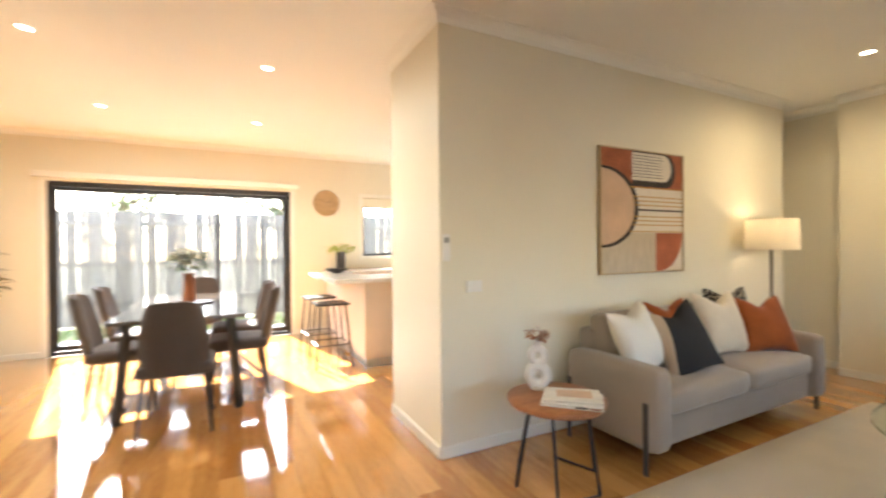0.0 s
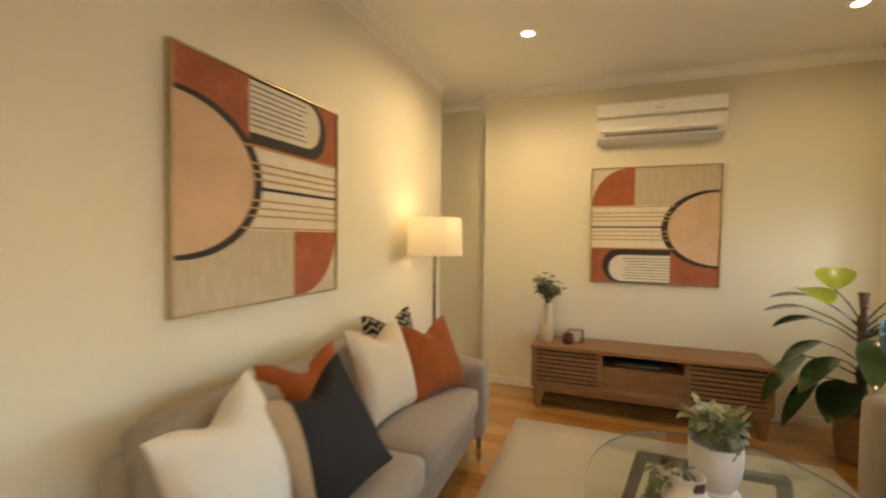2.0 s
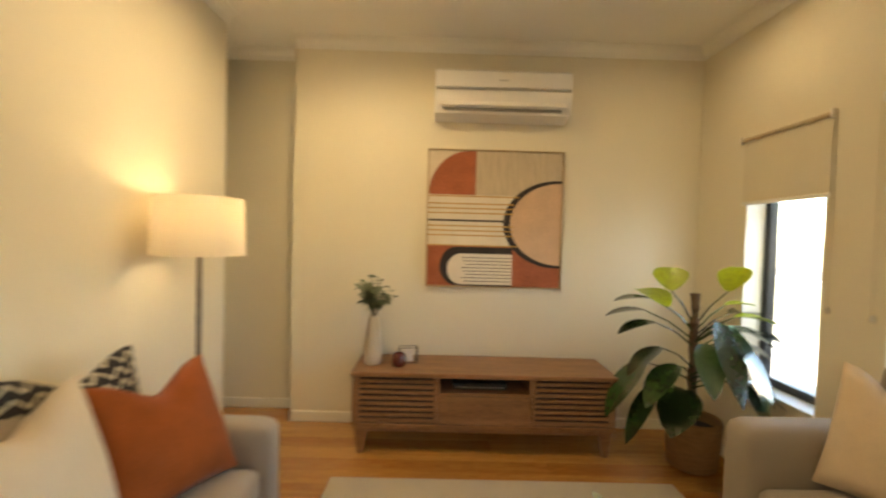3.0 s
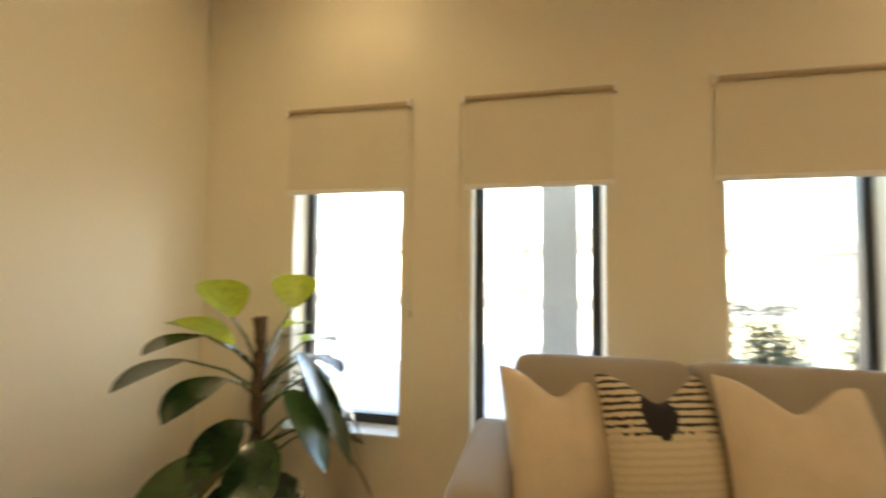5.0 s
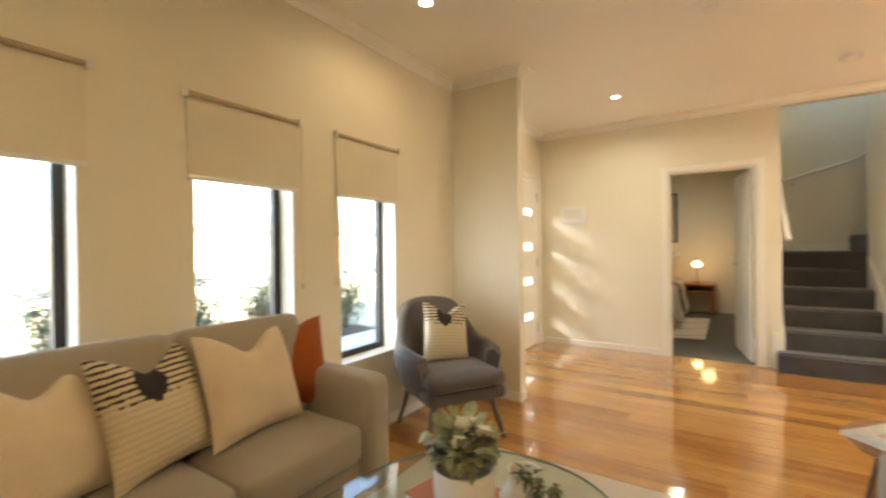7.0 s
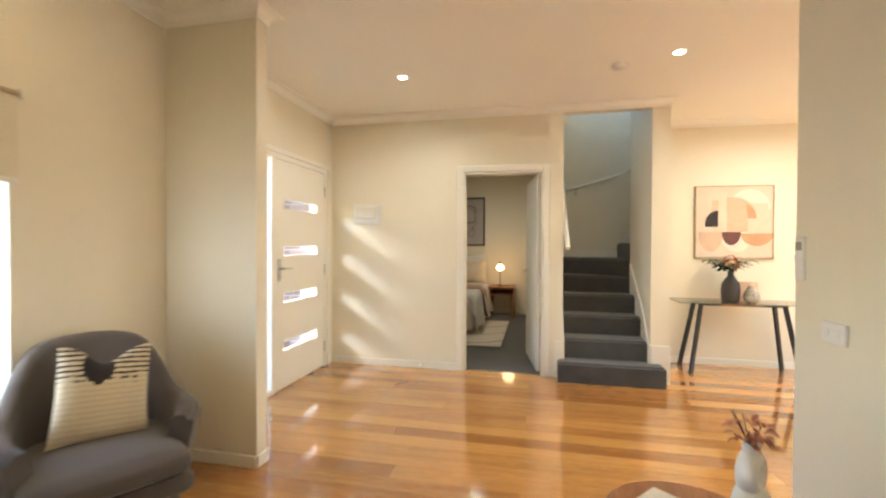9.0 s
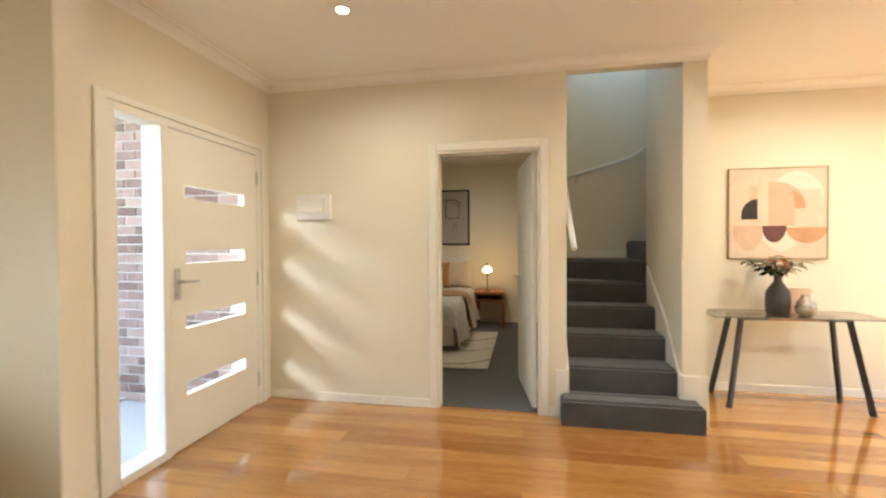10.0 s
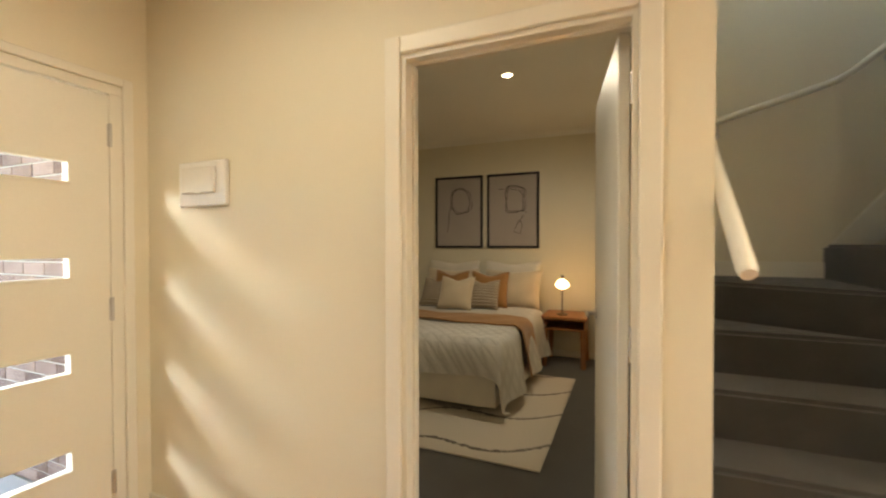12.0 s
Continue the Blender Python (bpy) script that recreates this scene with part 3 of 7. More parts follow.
def cushion(label, material, size, m, t=0.16, chop=0.16, seed=1, group="", aspect=1.0):
    bm = cushion_mesh(size * aspect, size * 0.98, t, chop, seed=seed)
    ob = part("scatter_cushion", bm, material, None, "", 60, m)
    return tagged(ob, label, "cushion", group)


def leaf(bm, base, heading, lift, length, width, droop=0.5, fold=0.25, n=6, split=0.0):
    """A curved leaf from base, heading in degrees, rising by lift, then drooping."""
    base = Vector(base)
    d = Vector((math.cos(radians(heading)), math.sin(radians(heading)), 0))
    s = Vector((-d.y, d.x, 0))
    rows = []
    for i in range(n + 1):
        t = i / n
        p = base + d * (length * t * (1 - 0.18 * droop * t)) + Vector((0, 0, length * (lift * t - droop * t * t)))
        w = width / 2 * (math.sin(math.pi * min(1, t * 0.93 + 0.05)) ** 0.75) * (1.0 if not split or i % 2 else 1 - split)
        if i == n:
            w = 0.002
        up = Vector((0, 0, 1)) * fold * w
        rows.append((bm.verts.new(p + s * w + up), bm.verts.new(p), bm.verts.new(p - s * w + up)))
    for a, b in zip(rows, rows[1:]):
        bm.faces.new((a[0], a[1], b[1], b[0]))
        bm.faces.new((a[1], a[2], b[2], b[1]))
    return bm


def thicken(bm, t):
    bmesh.ops.solidify(bm, geom=bm.faces[:], thickness=t)
    return bm


def bunch(bm, at, count, spread, height, length, width, seed, lift=0.5):
    """Many small leaves on short arching twigs."""
    rg = random.Random(seed)
    for _ in range(count):
        a, r = rg.uniform(0, 360), spread * math.sqrt(rg.random())
        p = Vector(at) + Vector((r * math.cos(radians(a)), r * math.sin(radians(a)), height * rg.random() * (1 - 0.4 * r / spread)))
        leaf(bm, p, a + rg.uniform(-50, 50), rg.uniform(-0.2, lift), length * rg.uniform(0.7, 1.3), width * rg.uniform(0.7, 1.3), rg.uniform(0.0, 0.7), n=3)
    return bm


def shade_mat(name, color):
    """Lampshade cloth that lets part of the lamp's light through."""
    m = bpy.data.materials.new(name)
    m.use_nodes = True
    nd, lk = m.node_tree.nodes, m.node_tree.links
    nd.remove(nd["Principled BSDF"])
    df, tl, mx = nd.new("ShaderNodeBsdfDiffuse"), nd.new("ShaderNodeBsdfTranslucent"), nd.new("ShaderNodeMixShader")
    wv, rp, geo = nd.new("ShaderNodeTexNoise"), nd.new("ShaderNodeValToRGB"), nd.new("ShaderNodeNewGeometry")
    wv.inputs["Scale"].default_value = 260
    lk.new(geo.outputs["Position"], wv.inputs["Vector"])
    lk.new(wv.outputs["Fac"], rp.inputs[0])
    rp.color_ramp.elements[0].color, rp.color_ramp.elements[1].color = (*[c * 0.9 for c in color], 1), (*color, 1)
    for sh in (df, tl):
        lk.new(rp.outputs[0], sh.inputs[0])
    mx.inputs[0].default_value = 0.55
    lk.new(df.outputs[0], mx.inputs[1])
    lk.new(tl.outputs[0], mx.inputs[2])
    lk.new(mx.outputs[0], nd["Material Output"].inputs[0])
    return m


M_SHADE = shade_mat("cream_linen_lampshade_cloth", (0.85, 0.80, 0.70))

# ---- doors, windows, blinds, entry ----


def window_unit(i, c, w):
    """A tall fixed window: black aluminium frame set deep, white reveal lining, one pane."""
    win = tagged(thing("window_%d" % i, "tall narrow black aluminium window with white reveal", "window"), kind="structure")
    x0, x1 = c - w / 2, c + w / 2
    bm = B()
    yb, yf = WY - 0.165, WY - 0.115
    for b in ((x0, x0 + 0.045, yb, yf, W_SILL, W_HEAD), (x1 - 0.045, x1, yb, yf, W_SILL, W_HEAD), (x0 + 0.045, x1 - 0.045, yb, yf, W_SILL, W_SILL + 0.055), (x0 + 0.045, x1 - 0.045, yb, yf, W_HEAD - 0.045, W_HEAD)):
        box(bm, *b, bevel=0.003)
    part("window_frame", bm, M_BLACK, win)
    bm = B()
    for b in ((x0, x0 + 0.008, yf, WY + 0.002, W_SILL + 0.012, W_HEAD), (x1 - 0.008, x1, yf, WY + 0.002, W_SILL + 0.012, W_HEAD), (x0 - 0.0, x1, yf, WY + 0.012, W_SILL, W_SILL + 0.012)):
        box(bm, *b, bevel=0.002)
    part("window_sill", bm, M_TRIM, win, "white painted reveal and sill")
    bm = B()
    box(bm, x0 + 0.045, x1 - 0.045, yb + 0.022, yb + 0.028, W_SILL + 0.055, W_HEAD - 0.045)
    p = part("pane", bm, M_GLASS, win)
    p.visible_shadow = False
    return win


def blind(c, w, drop, side):
    """A roller blind on the wall above a window, half lowered."""
    bl = thing("roller_blind", "cream fabric roller blind half lowered over window", "blind", pose(c, WY, 0), "roller blinds")
    hw = w / 2 + 0.03
    bm = B()
    tube(bm, (-hw, 0.013, 1.945), (hw, 0.013, 1.945), 0.012, seg=16)
    part("roller", bm, M_BLINDR, bl, smooth=40)
    bm = B()
    box(bm, -hw + 0.006, hw - 0.006, 0.007, 0.009, drop + 0.02, 1.94)
    part("fabric", bm, M_BLIND, bl)
    bm = B()
    box(bm, -hw + 0.004, hw - 0.004, 0.003, 0.015, drop, drop + 0.022, bevel=0.004)
    part("bottom_rail", bm, M_WHITE, bl)
    for s in (-1, 1):
        bm = B()
        box(bm, s * hw - 0.006, s * hw + 0.006, 0.0, 0.03, 1.925, 1.966, bevel=0.002)
        part("bracket", bm, M_WHITE, bl)
    bm = B()
    sweep(bm, [(side * (hw + 0.012), 0.024, 1.945 - k * 0.1) for k in range(10)], 0.0016, seg=6)
    sweep(bm, [(side * (hw + 0.012), 0.010, 1.945 - k * 0.1) for k in range(10)], 0.0016, seg=6)
    box(bm, side * (hw + 0.012) - 0.005, side * (hw + 0.012) + 0.005, 0.0, 0.03, 1.02, 1.05, bevel=0.002)
    part("pull_chain", bm, M_BLIND, bl)
    return bl


for i, (c, w) in enumerate(WINDOWS):
    window_unit(i + 1, c, w)
    blind(c, w, 1.56, 1 if i % 2 else -1)


def architrave(bm, x, y0, y1, top, side, w=0.065, t=0.016):
    """Casing round a doorway in a wall at x; side +1 faces +x."""
    a, b = (x, x + t) if side > 0 else (x - t, x)
    for r in ((a, b, y0 - w, y0, 0, top + w), (a, b, y1, y1 + w, 0, top + w), (a, b, y0, y1, top, top + w)):
        box(bm, *r, bevel=0.006, seg=2)


# bedroom doorway: lining, casing and open leaf
bm = B()
architrave(bm, -0.74, DY0, DY1, DH, 1)
architrave(bm, -0.84, DY0, DY1, DH, -1)
for r in ((-0.84, -0.74, DY0, DY0 + 0.018, 0, DH), (-0.84, -0.74, DY1 - 0.018, DY1, 0, DH), (-0.84, -0.74, DY0 + 0.018, DY1 - 0.018, DH - 0.018, DH), (-0.80, -0.785, DY0 + 0.018, DY0 + 0.03, 0, DH - 0.018), (-0.80, -0.785, DY0 + 0.03, DY1 - 0.018, DH - 0.03, DH - 0.018)):
    box(bm, *r)
tagged(part("trim_bedroom_door", bm, M_TRIM), "cream gloss door casing around bedroom doorway", "door frame", "", "structure")


def lever(parent, at, side, along):
    """A small lever handle: rose, neck and lever."""
    x, y, z = at
    bm = B()
    tube(bm, (x, y, z), (x, y + side * 0.008, z), 0.026, seg=20)
    tube(bm, (x, y + side * 0.008, z), (x, y + side * 0.045, z), 0.009, seg=12)
    tube(bm, (x, y + side * 0.045, z), (x + along * 0.11, y + side * 0.048, z), 0.009, 0.007, seg=12)
    return part("door_handle", bm, M_STEEL, parent, "brushed steel lever handle", 50)


def flush_door(name, label, m, width, height, handle_z=1.0):
    """A flush painted door leaf hung at its origin, along +x."""
    d = tagged(thing(name, label, "door", m), kind="structure")
    bm = B()
    box(bm, 0.003, width, -0.018, 0.018, 0.012, height, bevel=0.003)
    part("leaf", bm, M_TRIM, d)
    lever(d, (width - 0.065, 0.018, handle_z), 1, -1)
    lever(d, (width - 0.065, -0.018, handle_z), -1, -1)
    for z in (0.2, 1.02, 1.84):
        bm = B()
        box(bm, -0.004, 0.012, -0.024, -0.016, z - 0.05, z + 0.05, bevel=0.001)
        tube(bm, (-0.004, -0.024, z - 0.05), (-0.004, -0.024, z + 0.05), 0.006, seg=10)
        part("hinge", bm, M_STEEL, d)
    return d


flush_door("door_1", "cream flush bedroom door standing open inward", pose(-0.845, DY1 - 0.04, 0, 0, 0, 180 + 9), 0.77, 2.02)
flush_door("door_2", "cream flush passage door standing ajar", pose(-1.76, 4.09, 0, 0, 0, 138), 0.78, 2.02)

# front door with four slots and a sidelight
FX0, FX1, FYC = -0.565, 0.310, WY - 0.02
frontdoor = tagged(thing("door_3", "cream front entry door with four glazed slots", "door"), kind="structure")
SLOTS = [(1.615, 1.70), (1.195, 1.28), (0.775, 0.86), (0.345, 0.43)]
SX0, SX1 = -0.40, 0.19
bm = B()
zs = [0.012] + [z for s in reversed(SLOTS) for z in s] + [2.035]
for k in range(0, len(zs), 2):
    box(bm, SX0, SX1, FYC - 0.02, FYC + 0.02, zs[k], zs[k + 1])
box(bm, FX0 + 0.003, SX0, FYC - 0.02, FYC + 0.02, 0.012, 2.035)
box(bm, SX1, FX1 - 0.003, FYC - 0.02, FYC + 0.02, 0.012, 2.035)
part("leaf", bm, M_TRIM, frontdoor)
for z0, z1 in SLOTS:
    bm = B()
    for b in ((SX0 - 0.012, SX1 + 0.012, FYC + 0.02, FYC + 0.024, z0 - 0.012, z0), (SX0 - 0.012, SX1 + 0.012, FYC + 0.02, FYC + 0.024, z1, z1 + 0.012), (SX0 - 0.012, SX0, FYC + 0.02, FYC + 0.024, z0, z1), (SX1, SX1 + 0.012, FYC + 0.02, FYC + 0.024, z0, z1)):
        box(bm, *b, bevel=0.001)
    part("slot_bead", bm, M_TRIM, frontdoor)
    bm = B()
    box(bm, SX0, SX1, FYC - 0.003, FYC + 0.003, z0, z1)
    p = part("pane", bm, M_GLASS, frontdoor)
    p.visible_shadow = False
bm = B()
box(bm, 0.235, 0.285, FYC + 0.02, FYC + 0.03, 0.97, 1.17, bevel=0.004)
plate = part("handle_plate", bm, M_STEEL, frontdoor, "brushed steel handle plate")
bm = B()
tube(bm, (0.26, FYC + 0.03, 1.085), (0.26, FYC + 0.07, 1.085), 0.011, seg=14)
tube(bm, (0.26, FYC + 0.07, 1.085), (0.13, FYC + 0.07, 1.08), 0.01, 0.007, seg=12)
tube(bm, (0.26, FYC + 0.03, 1.005), (0.26, FYC + 0.038, 1.005), 0.014, seg=14)
part("door_handle", bm, M_STEEL, frontdoor, "brushed steel lever", 50)
for z in (0.215, 1.035, 1.85):
    bm = B()
    tube(bm, (FX0 - 0.002, FYC + 0.024, z - 0.055), (FX0 - 0.002, FYC + 0.024, z + 0.055), 0.008, seg=12)
    box(bm, FX0 - 0.014, FX0 + 0.01, FYC + 0.0185, FYC + 0.022, z - 0.05, z + 0.05)
    part("hinge", bm, M_STEEL, frontdoor)
bm = B()
for b in ((FX0 - 0.055, FX0, WY - 0.14, WY + 0.004, 0, 2.045), (FX1, FX1 + 0.055, WY - 0.14, WY + 0.004, 0, 2.045), (0.66, 0.72, WY - 0.14, WY + 0.004, 0, 2.045), (FX0 - 0.055, 0.72, WY - 0.14, WY + 0.004, 2.045, 2.09), (FX1 + 0.055, 0.66, WY - 0.14, WY + 0.004, 0, 0.05), (FX0, FX1, WY - 0.14, WY - 0.045, 0, 0.012)):
    box(bm, *b, bevel=0.003)
for b in ((FX0 - 0.10, FX0 - 0.055, WY, WY + 0.018, 0, 2.13), (0.72, 0.785, WY, WY + 0.018, 0, 2.13), (FX0 - 0.055, 0.72, WY, WY + 0.018, 2.09, 2.13)):
    box(bm, *b, bevel=0.004)
tagged(part("trim_front_door", bm, M_TRIM), "white gloss front door frame and sidelight jambs", "door frame", "", "structure")
side = tagged(thing("window_5", "full-height clear sidelight beside the front door", "window"), kind="structure")
bm = B()
box(bm, 0.365, 0.66, WY - 0.07, WY - 0.064, 0.05, 2.045)
p = part("pane", bm, M_GLASS, side)
p.visible_shadow = False

# switchboard cover on the entry wall
meter = thing("switchboard_cover", "white plastic switchboard cover with hinged flap", "switchboard", pose(-0.74, -0.70, 1.62))
bm = B()
box(bm, 0.0, 0.022, -0.155, 0.155, -0.105, 0.105, bevel=0.006, seg=2)
part("base_plate", bm, M_WHITE, meter)
bm = B()
box(bm, 0.022, 0.040, -0.115, 0.10, -0.045, 0.075, bevel=0.006, seg=2)
box(bm, 0.040, 0.043, -0.02, 0.02, -0.052, -0.040, bevel=0.001)
part("flap", bm, M_CERAM, meter, "glossy hinged flap")
stop = thing("door_stop", "small white wall-mounted door stop", "door stop", pose(-0.726, -0.10, 0.04))
bm = B()
tube(bm, (0, 0, 0), (0.06, 0, 0), 0.009, seg=12)
tube(bm, (0.06, 0, 0), (0.075, 0, 0), 0.014, 0.011, seg=12)
part("stem", bm, M_WHITE, stop, smooth=40)


def wall_plate(name, label, x, z, w, h, category, screen=False):
    d = thing(name, label, category, pose(x, 2.04, z))
    bm = B()
    box(bm, -w / 2, w / 2, -0.012, 0.0, -h / 2, h / 2, bevel=0.004, seg=2)
    part("plate", bm, M_WHITE, d)
    for k in (-1, 1):
        bm = B()
        box(bm, k * w * 0.22 - 0.011, k * w * 0.22 + 0.011, -0.016, -0.012, -0.012, 0.012, bevel=0.002)
        part("rocker", bm, M_WHITE, d)
    if screen:
        bm = B()
        box(bm, -w * 0.32, w * 0.32, -0.0145, -0.012, h * 0.18, h * 0.38)
        part("display", bm, M_ACSLOT, d)
    return d


wall_plate("climate_control", "white wall-mounted air conditioner remote holder", 1.79, 1.26, 0.05, 0.16, "control", True)
wall_plate("light_switch", "white double rocker light switch plate", 1.98, 1.02, 0.115, 0.07, "switch")

# downlights and smoke alarm
def downlight(x, y, lit=True):
    d = thing("downlight", "recessed white round ceiling downlight", "downlight", pose(x, y, H), "ceiling downlights")
    bm = B()
    turned(bm, [(0.036, -0.004), (0.044, -0.007), (0.052, -0.003), (0.052, 0.0)], seg=24, cap=False)
    part("rim", bm, M_WHITE, d, smooth=50)
    bm = B()
    turned(bm, [(0.037, -0.0035), (0.037, -0.001)], seg=24)
    part("lens", bm, M_GLOW if lit else M_WHITE, d, "glowing warm lens" if lit else "")
    return d


for x, y in DOWNLIGHTS + [(-2.67, 0.23)]:
    downlight(x, y, (x, y) != (1.54, 0.81))
alarm = thing("smoke_alarm", "round white ceiling smoke alarm", "smoke alarm", pose(0.16, 1.69, H))
bm = B()
turned(bm, [(0.062, 0.0), (0.064, -0.012), (0.056, -0.03), (0.030, -0.042), (0.004, -0.044)], seg=28)
part("body", bm, M_WHITE, alarm, smooth=50)

# ---- stair ----
RISE = 0.19
stair = thing("carpeted_stair", "charcoal carpeted stair turning into winders", "stair")
NOSE = [-0.80, -1.07, -1.34, -1.61]


def tread(name, outline, z0, z1, parent):
    """One carpeted step with a rounded nosing."""
    bm = B()
    prism(bm, outline, z0, z1)
    es = [e for e in bm.edges if all(abs(v.co.z - z1) < 1e-6 for v in e.verts)]
    bmesh.ops.bevel(bm, geom=es, offset=0.018, segments=3, affect='EDGES')
    return part(name, bm, M_CARPET, parent, smooth=50)


xr = -1.615
tread("step", [(-0.575, 1.29), (-0.575, 2.24), (-0.735, 2.24), (-0.735, 1.29)], 0.0, RISE, stair)
prev = -0.735
for k in range(2, 6):
    n0 = [-0.80, -1.07, -1.34, -1.61][k - 2]
    n1 = [-1.07, -1.34, -1.61, -2.42][k - 2]
    if k == 5:
        tread("step", [(n0 + 0.025, 1.345), (n0 + 0.025, 2.135), (-2.04, 1.345)], 0.0, RISE * k, stair)
    else:
        tread("step", [(n0 + 0.025, 1.345), (n0 + 0.025, 2.135), (n1, 2.135), (n1, 1.345)], 0.0, RISE * k, stair)
bm = B()
box(bm, -0.80 + 0.025, -0.735, 1.345, 2.135, 0.0, RISE - 0.001)
part("step_base", bm, M_CARPET, stair)
tread("step", [(-1.612, 2.132), (-2.42, 2.132), (-2.42, 1.345), (-2.02, 1.345)], 0.0, RISE * 6, stair)
for k in range(7, 12):
    y0 = 2.15 + 0.27 * (k - 7)
    tread("step", [(-1.685, y0 - 0.02), (-2.42, y0 - 0.02), (-2.42, y0 + 0.29), (-1.685, y0 + 0.29)], RISE * 6 * 0.5, RISE * k, stair)
# stair side skirts that follow the flight
bm = B()


def rake(bm, y0, y1, pts):
    lo = [bm.verts.new((x, y0, z)) for x, z in pts]
    hi = [bm.verts.new((x, y1, z)) for x, z in pts]
    n = len(pts)
    for i in range(n):
        bm.faces.new((lo[i], lo[(i + 1) % n], hi[(i + 1) % n], hi[i]))
    bm.faces.new(list(reversed(lo)))
    bm.faces.new(hi)


prof = [(-0.735, 0.0), (-0.735, 0.36), (-0.80, 0.40), (-1.07, 0.70), (-1.34, 0.90), (-1.60, 1.10), (-1.60, 0.2)]
rake(bm, 2.122, 2.14, prof)
rake(bm, 1.34, 1.358, prof)
box(bm, -0.735, -0.722, 1.26, 1.34, 0.0, 0.36, bevel=0.003)
box(bm, -0.735, -0.722, 2.14, 2.31, 0.0, 0.36, bevel=0.003)
box(bm, -2.42, -2.404, 1.36, 2.15, RISE * 6, RISE * 6 + 0.09)
rake2 = [(2.12, 1.14), (2.15, 1.32), (2.42, 1.66), (2.96, 2.05), (2.96, 1.9), (2.42, 1.4)]
lo = [bm.verts.new((-2.42, y, z)) for y, z in rake2]
hi = [bm.verts.new((-2.404, y, z)) for y, z in rake2]
for i in range(len(lo)):
    bm.faces.new((lo[i], lo[(i + 1) % len(lo)], hi[(i + 1) % len(lo)], hi[i]))
bm.faces.new(lo)
bm.faces.new(list(reversed(hi)))
tagged(part("trim_stair", bm, M_TRIM), "cream painted stair skirting boards", "skirting", "", "structure")
rail = thing("handrail", "white painted round handrail on steel brackets", "handrail")
bm = B()
sweep(bm, [(-0.485, 1.366, 1.272), (-0.50, 1.366, 1.283), (-0.9, 1.366, 1.575), (-1.4, 1.37, 1.93), (-1.55, 1.385, 2.0), (-2.25, 1.41, 2.03), (-2.345, 1.5, 2.04)], [0.017, 0.022, 0.022, 0.022, 0.022, 0.022, 0.02], seg=16)
part("rail", bm, M_TRIM, rail, smooth=50)
bm = B()
sweep(bm, [(-2.345, 1.5, 2.04), (-2.345, 1.62, 2.07), (-2.345, 2.15, 2.22), (-2.345, 2.22, 2.26), (-2.345, 2.7, 2.66)], 0.02, seg=14)
part("rail", bm, M_TRIM, rail, smooth=50)
for y, z in ((1.60, 2.06), (2.40, 2.41)):
    bm = B()
    sweep(bm, [(-2.42, y, z - 0.07), (-2.38, y, z - 0.07), (-2.352, y, z - 0.05), (-2.347, y, z - 0.01)], 0.007, seg=8)
    tube(bm, (-2.42, y, z - 0.07), (-2.414, y, z - 0.07), 0.024, seg=16)
    part("bracket", bm, M_STEEL, rail, smooth=50)

# ---- art ----


def painting(name, label, m, w, h, frame_mat, shapes, canvas_mat, fr=0.009, depth=0.028):
    """A framed canvas in its x-z plane, facing -y; shapes: (name, outline, layer, material)."""
    art = thing(name, label, "painting", m)
    bm = B()
    for b in ((-w / 2, -w / 2 + fr, -depth, 0, -h / 2, h / 2), (w / 2 - fr, w / 2, -depth, 0, -h / 2, h / 2), (-w / 2 + fr, w / 2 - fr, -depth, 0, -h / 2, -h / 2 + fr), (-w / 2 + fr, w / 2 - fr, -depth, 0, h / 2 - fr, h / 2)):
        box(bm, *b, bevel=0.001)
    part("frame", bm, frame_mat, art)
    bm = B()
    box(bm, -w / 2 + fr, w / 2 - fr, -depth + 0.010, -0.002, -h / 2 + fr, h / 2 - fr)
    canvas = part("canvas", bm, canvas_mat, art)
    W, HH = w - 2 * fr - 0.001, h - 2 * fr - 0.001
    for nm, outline, layer, mat in shapes:
        bm = B()
        pts = [(max(-0.5, min(0.5, u - 0.5)) * W, max(-0.5, min(0.5, 0.5 - v)) * HH) for u, v in outline]
        y1 = -depth + 0.010 - 0.0009 * layer
        lo = [bm.verts.new((x, y1, z)) for x, z in pts]
        hi = [bm.verts.new((x, y1 + 0.0009 * layer + 0.001, z)) for x, z in pts]
        n = len(lo)
        bm.faces.new(lo)
        bm.faces.new(list(reversed(hi)))
        for i in range(n):
            bm.faces.new((lo[i], hi[i], hi[(i + 1) % n], lo[(i + 1) % n]))
        part(nm, bm, mat, canvas)
    return art


def arc(cx, cy, rx, ry, a0, a1, n=28):
    return [(cx + rx * math.cos(radians(a0 + (a1 - a0) * i / n)), cy + ry * math.sin(radians(a0 + (a1 - a0) * i / n))) for i in range(n + 1)]


def rect(u0, v0, u1, v1):
    return [(u0, v0), (u1, v0), (u1, v1), (u0, v1)]


P_RUST = node_mat("rust_paint", (0.36, 0.10, 0.045), 0.75, var=0.14, scale=7, fine=70, bump=0.35)
P_CREAM = node_mat("cream_paint", (0.66, 0.57, 0.45), 0.8, var=0.06, scale=8, fine=160, bump=0.4)
P_PEACH = node_mat("peach_paint", (0.62, 0.42, 0.28), 0.8, var=0.08, scale=6, fine=120, bump=0.35)
P_LINEN = node_mat("raw_linen_paint", (0.55, 0.46, 0.34), 0.85, var=0.08, scale=12, fine=200, bump=0.5, stretch=(3, 3, 0.6))
P_BLACK = node_mat("charcoal_paint", (0.028, 0.02, 0.02), 0.7, var=0.2, scale=9, fine=120, bump=0.3)
